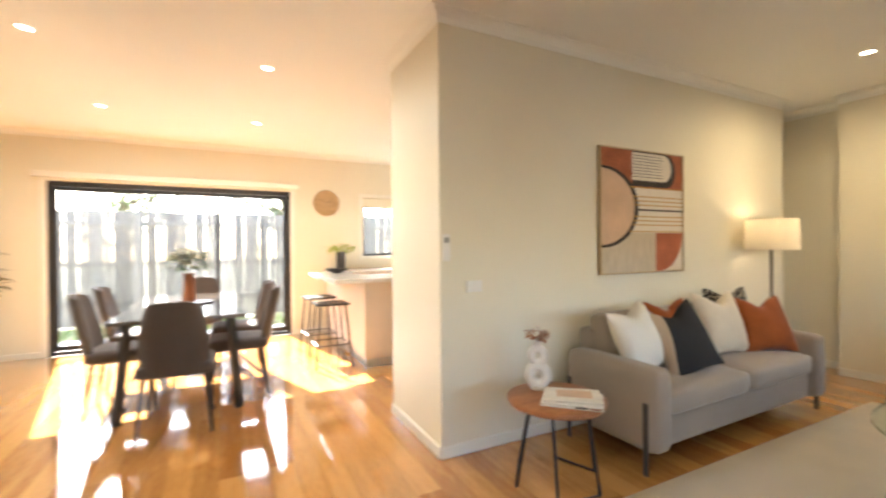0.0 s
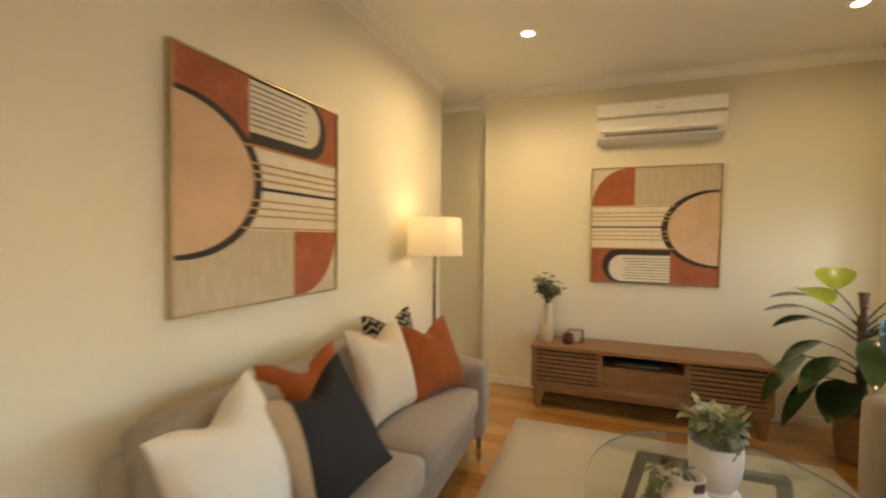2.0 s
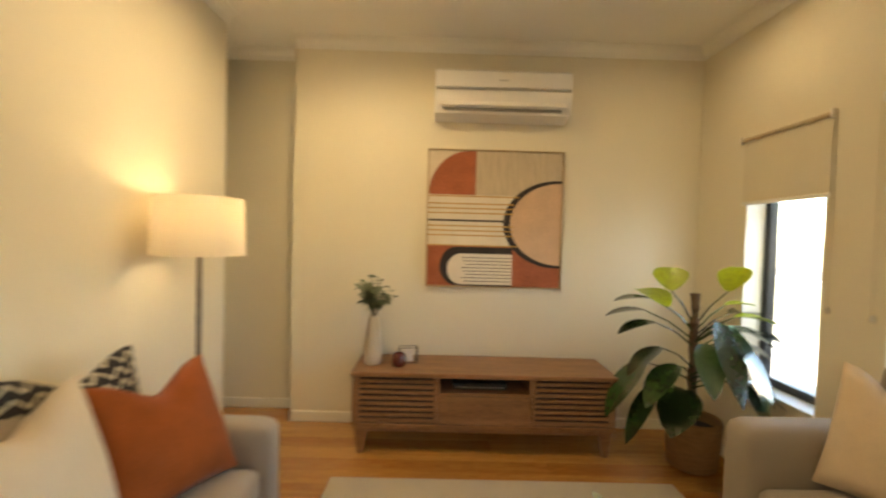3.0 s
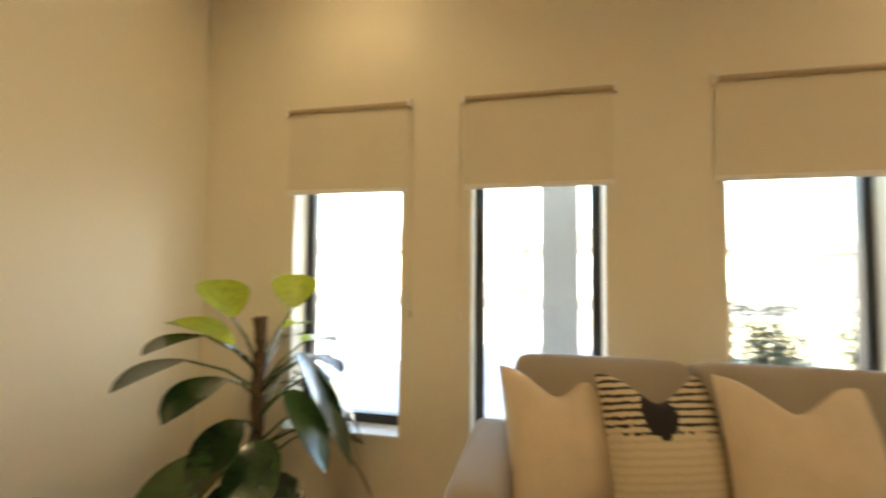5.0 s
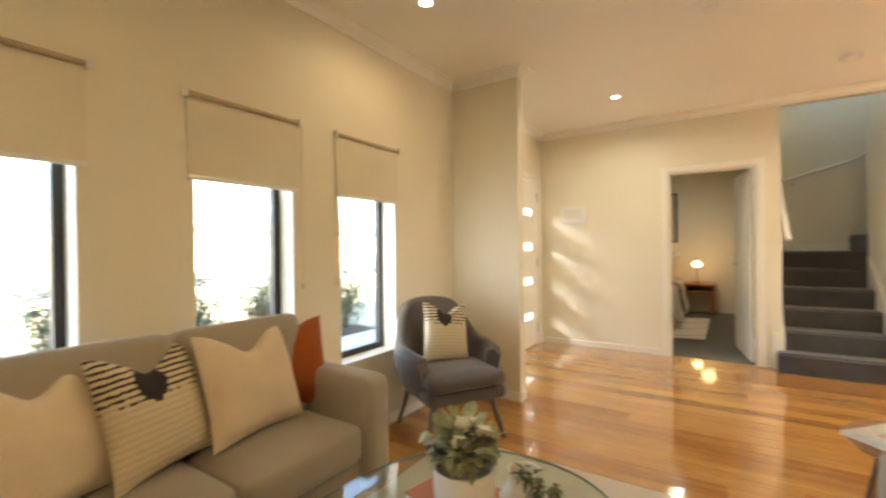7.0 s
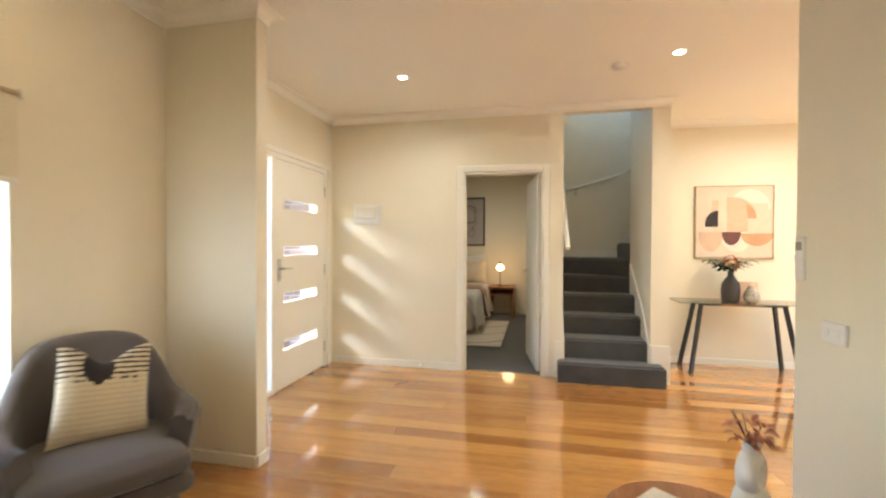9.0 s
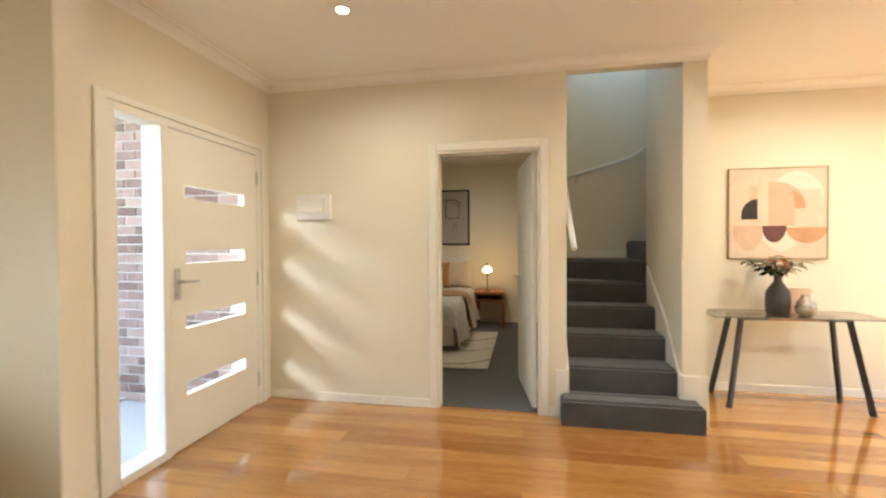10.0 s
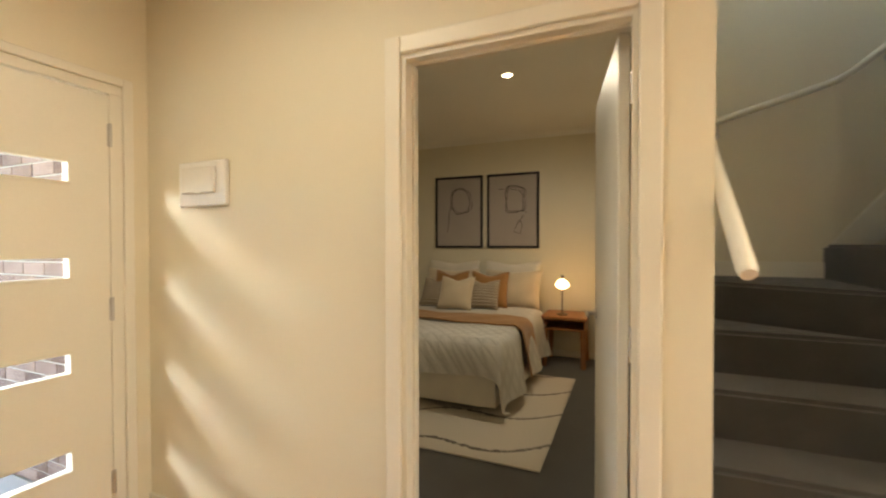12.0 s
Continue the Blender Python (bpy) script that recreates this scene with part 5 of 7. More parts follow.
box(bm, -L2 + 0.12, L2 - 0.12, -D2 + 0.03, -D2 + 0.05, 0.135, 0.17)
part("plinth", bm, M_WOOD, tv)
box_ = thing("media_player", "slim black media player in the open shelf", "media player", pose(5.60, 0.42, 0.382, 0, 0, -90))
bm = B()
box(bm, -0.17, 0.17, -0.10, 0.10, 0.004, 0.042, bevel=0.004)
part("case", bm, M_BLACK, box_)
bm = B()
box(bm, -0.15, 0.15, -0.102, -0.10, 0.014, 0.02)
part("front_strip", bm, M_STEEL, box_)

# things on the media unit
mv = thing("bottle_vase", "tall ribbed cream vase with eucalyptus stems", "vase", pose(5.60, 1.10, 0.503))
bm = B()
prof = [(0.045, 0.0), (0.055, 0.015), (0.058, 0.07)]
for k in range(9):
    z = 0.08 + k * 0.024
    r = 0.056 - 0.003 * k
    prof += [(r, z), (r + 0.004, z + 0.012)]
prof += [(0.027, 0.30), (0.03, 0.312), (0.024, 0.312), (0.02, 0.29)]
turned(bm, prof, seg=24)
part("body", bm, M_CREAM, mv, smooth=60)
bm = B()
rg = random.Random(11)
ends = []
for k in range(13):
    a, r = rg.uniform(0, 6.28), rg.uniform(0.04, 0.19)
    e = Vector((r * math.cos(a), r * math.sin(a), 0.47 + rg.uniform(-0.05, 0.07)))
    ends.append(e)
    sweep(bm, [(0, 0, 0.29), Vector((0, 0, 0.29)).lerp(e, 0.55) + Vector((0, 0, 0.02)), e], 0.0018, seg=5)
part("stems", bm, M_STEM, mv)
bm = B()
for k, e in enumerate(ends):
    for t in range(14):
        p = Vector((0, 0, 0.33)).lerp(e, 0.3 + 0.055 * t) + Vector((rg.gauss(0, 0.012), rg.gauss(0, 0.012), rg.gauss(0, 0.01)))
        leaf(bm, p, rg.uniform(0, 360), rg.uniform(-0.1, 0.6), 0.058, 0.042, 0.3, n=3)
part("leaves", bm, M_SAGE, mv, "small round grey-green leaves")
cp = thing("candle_pot", "dark red glass candle pot on media unit", "candle", pose(5.56, 0.93, 0.503))
bm = B()
turned(bm, [(0.028, 0.0), (0.042, 0.008), (0.046, 0.04), (0.040, 0.075), (0.030, 0.085), (0.027, 0.082), (0.034, 0.05)], seg=26)
part("body", bm, node_mat("dark_red_glass", (0.10, 0.012, 0.01), 0.15, var=0.1, coat=0.6), cp, smooth=60)
gf = thing("photo_stand", "small clear glass box frame with black edges", "photo frame", pose(5.66, 0.88, 0.503, 0, 0, -78))
bm = B()
for b in ((-0.06, 0.06, -0.03, -0.026, 0.0, 0.004), (-0.06, 0.06, 0.026, 0.03, 0, 0.004), (-0.06, 0.06, -0.03, -0.026, 0.096, 0.1), (-0.06, 0.06, 0.026, 0.03, 0.096, 0.1), (-0.06, -0.056, -0.03, 0.03, 0.004, 0.1), (0.056, 0.06, -0.03, 0.03, 0.004, 0.1)):
    box(bm, *b)
part("edge", bm, M_BLACK, gf)
bm = B()
box(bm, -0.035, 0.035, -0.004, 0.004, 0.004, 0.08)
part("card", bm, M_PAPER, gf)

# potted plant by the window
pl = thing("potted_plant", "large-leaved climbing plant on moss pole in basket", "plant", pose(5.32, -0.79, 0))
POT = (0.07, -0.06, 0)
bm = B()
turned(bm, [(0.12, 0.0), (0.132, 0.01), (0.146, 0.12), (0.153, 0.285), (0.148, 0.295), (0.138, 0.285), (0.133, 0.21)], seg=40, at=POT)
part("basket", bm, M_BASKET, pl, "woven seagrass basket pot", 40)
bm = B()
turned(bm, [(0.130, 0.20), (0.134, 0.23), (0.08, 0.24), (0.01, 0.25)], seg=24, at=POT)
part("soil", bm, M_SOIL, pl)
bm = B()
sweep(bm, [(0.004 * math.sin(k * 2.1) + 0.055 * (1 - k / 10) ** 2, 0.004 * math.cos(k * 1.7) - 0.045 * (1 - k / 10) ** 2, 0.20 + k * 0.084) for k in range(11)], [0.026 + 0.003 * math.sin(k * 3.3) for k in range(11)], seg=12)
part("moss_pole", bm, M_STEM, pl, "brown fibrous moss pole")
# stalk heading, height of its foot, stalk length, tip height, leaf heading, leaf length, width, lift, droop, young
LEAVES = [(80, 0.90, 0.13, 1.05, -20, 0.17, 0.16, 1.3, 0.1, 1), (-100, 0.90, 0.17, 1.06, -60, 0.19, 0.15, 1.2, 0.1, 1), (95, 0.86, 0.17, 0.96, 20, 0.26, 0.19, 0.5, 0.15, 1),
          (85, 0.88, 0.24, 1.00, 85, 0.25, 0.10, 0.05, 0.15, 0), (70, 0.82, 0.26, 0.92, 80, 0.26, 0.11, -0.05, 0.15, 0), (100, 0.78, 0.24, 0.87, 90, 0.26, 0.13, -0.1, 0.2, 0),
          (-80, 0.86, 0.20, 0.97, -95, 0.20, 0.09, 0.2, 0.2, 1), (-110, 0.82, 0.20, 0.92, -100, 0.25, 0.11, 0.05, 0.2, 1), (-120, 0.80, 0.18, 0.86, -110, 0.25, 0.14, -0.15, 0.3, 0),
          (-160, 0.80, 0.14, 0.90, 180, 0.36, 0.12, -1.1, 0.5, 0), (-140, 0.80, 0.17, 0.88, -150, 0.36, 0.13, -1.2, 0.6, 0),
          (110, 0.66, 0.24, 0.74, 100, 0.26, 0.12, -0.4, 0.3, 0), (130, 0.60, 0.22, 0.66, 110, 0.28, 0.14, -0.5, 0.4, 0), (80, 0.58, 0.26, 0.62, 95, 0.34, 0.18, -0.9, 0.4, 0),
          (100, 0.50, 0.22, 0.52, 105, 0.32, 0.12, -1.1, 0.4, 0), (140, 0.46, 0.16, 0.52, 128, 0.25, 0.19, -0.9, 0.3, 0), 
          (-100, 0.70, 0.20, 0.78, -100, 0.24, 0.13, -0.2, 0.3, 0), (-120, 0.62, 0.20, 0.66, -130, 0.26, 0.13, -0.4, 0.4, 0), (-150, 0.60, 0.22, 0.62, -140, 0.34, 0.14, -1.0, 0.4, 0),
          (-90, 0.56, 0.18, 0.56, -95, 0.24, 0.12, 0.0, 0.3, 0), (170, 0.72, 0.14, 0.78, 165, 0.26, 0.12, -0.7, 0.5, 0),
          (-75, 0.84, 0.26, 0.92, -80, 0.27, 0.12, 0.05, 0.2, 0), (-95, 0.76, 0.27, 0.84, -88, 0.26, 0.12, -0.1, 0.25, 0), (-70, 0.68, 0.25, 0.73, -78, 0.28, 0.12, -0.2, 0.3, 0), (-125, 0.54, 0.26, 0.58, -118, 0.30, 0.13, -0.5, 0.35, 0),
          (-145, 0.72, 0.2, 0.82, -150, 0.30, 0.12, -0.9, 0.5, 0)]
for sh, hz, pet, tz, hd, ll, lw, lift, droop, young in LEAVES:
    d = Vector((math.cos(radians(sh)), math.sin(radians(sh)), 0))
    a = Vector((0, 0, hz - 0.05))
    e = Vector((d.x * pet, d.y * pet, tz))
    bm = B()
    sweep(bm, [a, a.lerp(e, 0.5) + Vector((0, 0, 0.02)), e], [0.006, 0.005, 0.004], seg=7)
    stalk = part("leaf_stalk", bm, M_LEAF, pl, smooth=50)
    bm = B()
    leaf(bm, e, hd, lift, 0.9 * ll / math.sqrt(1 + lift * lift * 0.6), lw * 1.22, droop, 0.3, n=9)
    part("leaf", bm, M_LEAFY if young else M_LEAF, stalk, smooth=80)


def oval(a, b, z0, z1, bm, n=64, p=2.3):
    pts = []
    for i in range(n):
        t = 2 * math.pi * i / n
        c, s = math.cos(t), math.sin(t)
        pts.append((a * math.copysign(abs(c) ** (2 / p), c), b * math.copysign(abs(s) ** (2 / p), s)))
    prism(bm, pts, z0, z1)
    return pts


# coffee table
ct = thing("coffee_table", "oval clear glass coffee table on black trestle legs", "coffee table", pose(3.68, 0.24, 0.016))
bm = B()
oval(0.62, 0.47, 0.405, 0.415, bm)
top = part("glass_top", bm, M_BLUEGL, ct)
bm = B()
n = 64
outer = oval(0.622, 0.472, 0.404, 0.416, bmesh.new())
inner = oval(0.6195, 0.4695, 0.404, 0.416, bmesh.new())
for i in range(n):
    j = (i + 1) % n
    q = [bm.verts.new((*outer[i], 0.405)), bm.verts.new((*outer[j], 0.405)), bm.verts.new((*outer[j], 0.415)), bm.verts.new((*outer[i], 0.415))]
    bm.faces.new(q)
part("glass_edge", bm, M_EDGE, top, "greenish polished glass edge")
bm = B()
for k in (-1, 1):
    for j in (-1, 1):
        bar(bm, (k * 0.36, j * 0.25, 0.395), (k * 0.47, j * 0.33, 0.0), 0.05, 0.022)
    box(bm, k * 0.36 - 0.022, k * 0.36 + 0.022, -0.27, 0.27, 0.375, 0.403, bevel=0.003)
box(bm, -0.34, 0.34, -0.018, 0.018, 0.380, 0.400, bevel=0.003)
part("trestle", bm, M_BLACK, ct)
ctz = 0.016 + 0.416

bv = thing("footed_vase", "white two-tier vase of cream roses and greenery", "vase", pose(3.66, 0.30, ctz) @ Matrix.Diagonal((0.88, 0.88, 0.95, 1)))
bm = B()
turned(bm, [(0.055, 0.0), (0.08, 0.015), (0.095, 0.05), (0.085, 0.085), (0.062, 0.10), (0.068, 0.11), (0.086, 0.15), (0.092, 0.21), (0.09, 0.255), (0.084, 0.255), (0.084, 0.2), (0.06, 0.13)], seg=40)
part("body", bm, M_CERAM, bv, smooth=60)
bm = B()
bunch(bm, (0, 0, 0.262), 150, 0.07, 0.10, 0.046, 0.034, 31, 1.3)
bunch(bm, (0, 0, 0.30), 40, 0.09, 0.08, 0.05, 0.042, 33, 1.5)
tagged(part("greenery", bm, M_EUC, bv, "mixed grey-green leaves", 60), kind="stuff")
rg = random.Random(12)
for k in range(9):
    a, r = rg.uniform(0, 6.28), rg.uniform(0.0, 0.08)
    c = Vector((r * math.cos(a), r * math.sin(a), 0.325 + rg.uniform(-0.02, 0.035)))
    bm = B()
    for q in range(14):
        leaf(bm, c + Vector((0, 0, 0.002 * q)), q * 137.5, 0.9 - 0.05 * q, 0.034 - 0.0014 * q, 0.032, 0.55, 0.5, n=3)
    part("rose", bm, M_PETAL, bv, "cream rose head", 70)

pv = thing("painted_vase", "small pink and charcoal painted vase with succulent", "vase", pose(3.50, 0.40, ctz) @ Matrix.Diagonal((0.86, 0.86, 1.12, 1)))
bm = B()
turned(bm, [(0.045, 0.0), (0.07, 0.02), (0.085, 0.06), (0.08, 0.10), (0.055, 0.13), (0.048, 0.15), (0.052, 0.17), (0.046, 0.17), (0.042, 0.14)], seg=36)
body = part("body", bm, M_CERAM, pv, smooth=60)
for ang, z0, z1, wid, mt in ((215, 0.03, 0.11, 34, P_RUST), (230, 0.045, 0.085, 14, P_WHITE), (160, 0.03, 0.10, 26, P_BLACK), (215, 0.142, 0.168, 30, P_PLUM), (290, 0.03, 0.09, 30, P_PEACH)):
    bm = B()
    rowsv = []
    for iz in range(6):
        z = z0 + (z1 - z0) * iz / 5
        rr = float(np.interp(z, [0.0, 0.02, 0.06, 0.10, 0.13, 0.15, 0.17], [0.045, 0.07, 0.085, 0.08, 0.055, 0.048, 0.052])) + (0.0012 if mt is not P_WHITE else 0.002)
        wz = wid * math.sqrt(max(0.05, 1 - ((iz - 1.5) / 4.2) ** 2))
        rowsv.append([bm.verts.new((rr * math.cos(radians(ang + wz * (q / 4 - 1))), rr * math.sin(radians(ang + wz * (q / 4 - 1))), z)) for q in range(9)])
    for p, q in zip(rowsv, rowsv[1:]):
        for i in range(8):
            bm.faces.new((p[i], p[i + 1], q[i + 1], q[i]))
    part("painted_patch", bm, mt, body, smooth=60)
bm = B()
bunch(bm, (0.02, 0.03, 0.165), 22, 0.03, 0.02, 0.034, 0.018, 41, 0.6)
for k in range(6):
    bunch(bm, (0.03, 0.085, 0.155 - 0.02 * k), 10, 0.03, 0.01, 0.04, 0.022, 60 + k, 0.0)
part("succulent", bm, M_SAGE, pv, "trailing grey-green succulent", 60)
bk = thing("coffee_book", "terracotta covered hardback book on glass table", "book", pose(3.46, 0.17, ctz, 0, 0, 78))
bm = B()
box(bm, -0.145, 0.145, -0.11, 0.108, 0.003, 0.019)
part("pages", bm, M_PAPER, bk)
bm = B()
for b in ((-0.15, 0.15, -0.115, 0.115, 0.019, 0.022), (-0.15, 0.15, -0.115, 0.115, 0.0, 0.003), (-0.15, 0.15, 0.108, 0.115, 0.003, 0.019)):
    box(bm, *b, bevel=0.0008)
part("cover", bm, M_TERRA, bk)
pb = thing("pebble_vase", "small mottled bronze glass bud vase on book", "vase", pose(3.46, 0.22, ctz + 0.022))
bm = B()
turned(bm, [(0.03, 0.0), (0.055, 0.012), (0.062, 0.035), (0.05, 0.06), (0.026, 0.078), (0.012, 0.088), (0.009, 0.086), (0.015, 0.07)], seg=32)
part("body", bm, M_BRONZE, pb, smooth=60)

# ---- entry console ----
cn = thing("console_table", "glass console table on splayed black legs", "console table", pose(-1.32, 3.11, 0))
CZ = 0.73
bm = B()
box(bm, -0.21, 0.21, -0.60, 0.60, CZ - 0.010, CZ, bevel=0.0015)
g = part("glass_top", bm, M_BLUEGL, cn)
bm = B()
for b in ((0.2102, 0.2112, -0.60, 0.60, CZ - 0.009, CZ - 0.001), (-0.2112, -0.2102, -0.60, 0.60, CZ - 0.009, CZ - 0.001), (-0.21, 0.21, -0.6012, -0.6002, CZ - 0.009, CZ - 0.001), (-0.21, 0.21, 0.6002, 0.6012, CZ - 0.009, CZ - 0.001)):
    box(bm, *b)
part("glass_edge", bm, M_EDGE, g)
for k in (-1, 1):
    for j in (-1, 1):
        bm = B()
        bar(bm, (k * 0.10, j * 0.375, CZ - 0.018), (k * 0.175, j * 0.49, 0.0), 0.024, 0.042)
        part("leg", bm, M_BLACK, cn)
    bm = B()
    box(bm, k * 0.10 - 0.012, k * 0.10 + 0.012, -0.40, 0.40, CZ - 0.038, CZ - 0.011, bevel=0.002)
    rl = part("side_rail", bm, M_BLACK, cn)
bm = B()
box(bm, 0.1122, 0.1142, -0.19, 0.19, CZ - 0.037, CZ - 0.012)
part("timber_inset", bm, M_WOODR, cn, "reddish timber rail inset")
cvz = thing("stoneware_vase", "dark grey stoneware bottle vase with red blossom sprigs", "vase", pose(-1.29, 3.03, CZ) @ Matrix.Diagonal((1.15, 1.15, 1.25, 1)))
bm = B()
turned(bm, [(0.06, 0.0), (0.07, 0.01), (0.075, 0.09), (0.068, 0.15), (0.04, 0.19), (0.024, 0.215), (0.024, 0.245), (0.031, 0.255), (0.025, 0.255), (0.018, 0.23)], seg=36)
part("body", bm, M_DCERAM, cvz, smooth=60)
bm = B()
rg = random.Random(3)
for k in range(12):
    a, r = rg.uniform(0, 360), rg.uniform(0.06, 0.17)
    for t in range(4):
        leaf(bm, (r * 0.28 * t * math.cos(radians(a)), r * 0.28 * t * math.sin(radians(a)), 0.255 + 0.022 * t), a + rg.uniform(-40, 40), 0.5, 0.13, 0.055, 0.55, n=4)
part("leaves", bm, M_LEAF, cvz, "glossy dark green leaves", 60)
bm = B()
bunch(bm, (0, 0.0, 0.27), 90, 0.06, 0.12, 0.04, 0.026, 8)
part("blossom", bm, node_mat("orange_red_blossom", (0.42, 0.11, 0.03), 0.6, var=0.2, scale=20, fine=90), cvz, "orange-red blossom")
ob = thing("textured_orb", "small silver textured glass orb on console", "ornament", pose(-1.22, 3.19, CZ) @ Matrix.Diagonal((1.15, 1.15, 1.15, 1)))
bm = B()
turned(bm, [(0.03, 0.0), (0.055, 0.02), (0.064, 0.055), (0.05, 0.10), (0.03, 0.13), (0.022, 0.15), (0.018, 0.15)], seg=28)
part("body", bm, node_mat("silvered_glass", (0.45, 0.42, 0.36), 0.2, metal=0.6, var=0.4, scale=40, fine=120, bump=0.6), ob, smooth=60)
cb = thing("ceramic_block", "tan glazed square block ornament on console", "ornament", pose(-1.38, 3.22, CZ, 0, 0, 8) @ Matrix.Diagonal((1.2, 1.25, 1.3, 1)))
bm = B()
box(bm, -0.025, 0.025, -0.075, 0.075, 0.0, 0.155, bevel=0.012, seg=3)
part("body", bm, P_TAN, cb, smooth=50)

# ---- dining room ----
slider = tagged(thing("door_4", "black aluminium sliding glass door with two panels", "sliding door"), kind="structure")
bm = B()
for b in ((SLX0, SLX0 + 0.05, NY + 0.03, NY + 0.15, 0, SLH), (SLX1 - 0.05, SLX1, NY + 0.03, NY + 0.15, 0, SLH), (SLX0 + 0.05, SLX1 - 0.05, NY + 0.03, NY + 0.15, SLH - 0.06, SLH), (SLX0 + 0.05, SLX1 - 0.05, NY + 0.03, NY + 0.15, 0, 0.045)):
    box(bm, *b, bevel=0.003)
part("outer_frame", bm, M_BLACK, slider)
SPLIT = 0.52
for k, (x0, x1) in enumerate(((SLX0 + 0.05, SPLIT + 0.022), (SPLIT - 0.022, SLX1 - 0.05))):
    y = NY + (0.06, 0.09)[k]
    bm = B()
    for b in ((x0, x0 + 0.045, y - 0.013, y + 0.013, 0.05, SLH - 0.065), (x1 - 0.045, x1, y - 0.013, y + 0.013, 0.05, SLH - 0.065), (x0 + 0.045, x1 - 0.045, y - 0.013, y + 0.013, 0.05, 0.11), (x0 + 0.045, x1 - 0.045, y - 0.013, y + 0.013, SLH - 0.115, SLH - 0.065)):
        box(bm, *b, bevel=0.002)
    pf = part("door_panel", bm, M_BLACK, slider)
    bm = B()
    box(bm, x0 + 0.045, x1 - 0.045, y - 0.003, y + 0.003, 0.11, SLH - 0.115)
    p = part("pane", bm, M_GLASS, pf)
    p.visible_shadow = False
    if k == 1:
        bm = B()
        box(bm, x0 + 0.008, x0 + 0.036, y - 0.05, y - 0.02, 0.95, 1.15, bevel=0.004)
        box(bm, x0 + 0.014, x0 + 0.03, y - 0.021, y - 0.012, 0.97, 0.99)
        box(bm, x0 + 0.014, x0 + 0.03, y - 0.021, y - 0.012, 1.11, 1.13)
        part("pull_handle", bm, M_BLACK, pf)
bm = B()
for b in ((SLX0 - 0.065, SLX0, NY - 0.016, NY, 0, SLH + 0.065), (SLX1, SLX1 + 0.065, NY - 0.016, NY, 0, SLH + 0.065), (SLX0, SLX1, NY - 0.016, NY, SLH, SLH + 0.065)):
    box(bm, *b, bevel=0.004)
box(bm, SLX0 - 0.10, SLX1 + 0.10, NY - 0.10, NY - 0.016, SLH + 0.03, SLH + 0.10, bevel=0.004)
tagged(part("trim_slider", bm, M_TRIM), "cream casing and pelmet around the sliding door", "door frame", "", "structure")

kw = tagged(thing("window_6", "white-framed kitchen window with raised blind", "window"), kind="structure")
bm = B()
for b in ((KX0, KX0 + 0.04, NY + 0.05, NY + 0.10, KZ0, KZ1), (KX1 - 0.04, KX1, NY + 0.05, NY + 0.10, KZ0, KZ1), (KX0 + 0.04, KX1 - 0.04, NY + 0.05, NY + 0.10, KZ0, KZ0 + 0.04), (KX0 + 0.04, KX1 - 0.04, NY + 0.05, NY + 0.10, KZ1 - 0.04, KZ1)):
    box(bm, *b, bevel=0.003)
part("window_frame", bm, M_BLACK, kw)
bm = B()
box(bm, KX0 + 0.04, KX1 - 0.04, NY + 0.072, NY + 0.078, KZ0 + 0.04, KZ1 - 0.04)
p = part("pane", bm, M_GLASS, kw)
p.visible_shadow = False
bm = B()
for b in ((KX0 - 0.06, KX0, NY - 0.016, NY, KZ0 - 0.06, KZ1 + 0.06), (KX0, KX1, NY - 0.016, NY, KZ1, KZ1 + 0.06), (KX0, KX1, NY - 0.03, NY, KZ0 - 0.04, KZ0), (KX1, KX1 + 0.06, NY - 0.016, NY, KZ0 - 0.06, KZ1 + 0.06)):
    box(bm, *b, bevel=0.003)
part("window_sill", bm, M_TRIM, kw)
bm = B()
box(bm, KX0 + 0.01, KX1 - 0.01, NY + 0.01, NY + 0.04, KZ1 - 0.16, KZ1, bevel=0.01)
part("raised_blind", bm, M_BLIND, kw)

clock = thing("wall_clock", "round pale timber wall clock", "clock", pose(1.98, NY, 1.94))
bm = B()
prof = [(0.192, 0.0), (0.195, 0.03), (0.185, 0.038), (0.17, 0.03), (0.001, 0.03)]
turned(bm, prof, seg=40)
bm.transform(pose(0, 0, 0, 90))
part("face", bm, M_CORK, clock, smooth=40)
bm = B()
bar(bm, (0, -0.034, 0), (0.07, -0.034, 0.06), 0.006, 0.002)
bar(bm, (0, -0.036, 0), (-0.10, -0.036, 0.06), 0.005, 0.002)
part("clock_hand", bm, M_BLACK, clock)

# dining table and chairs
dt = thing("dining_table", "rectangular dark gloss dining table on black frame", "dining table", pose(0.30, 4.42, 0))
bm = B()
box(bm, -0.45, 0.45, -0.95, 0.95, 0.725, 0.755, bevel=0.006, seg=2)
part("tabletop", bm, M_TABLE, dt)
for k in (-1, 1):
    for j in (-1, 1):
        bm = B()
        bar(bm, (k * 0.34, j * 0.78, 0.725), (k * 0.40, j * 0.86, 0.0), 0.05, 0.05)
        part("leg", bm, M_BLACK, dt)


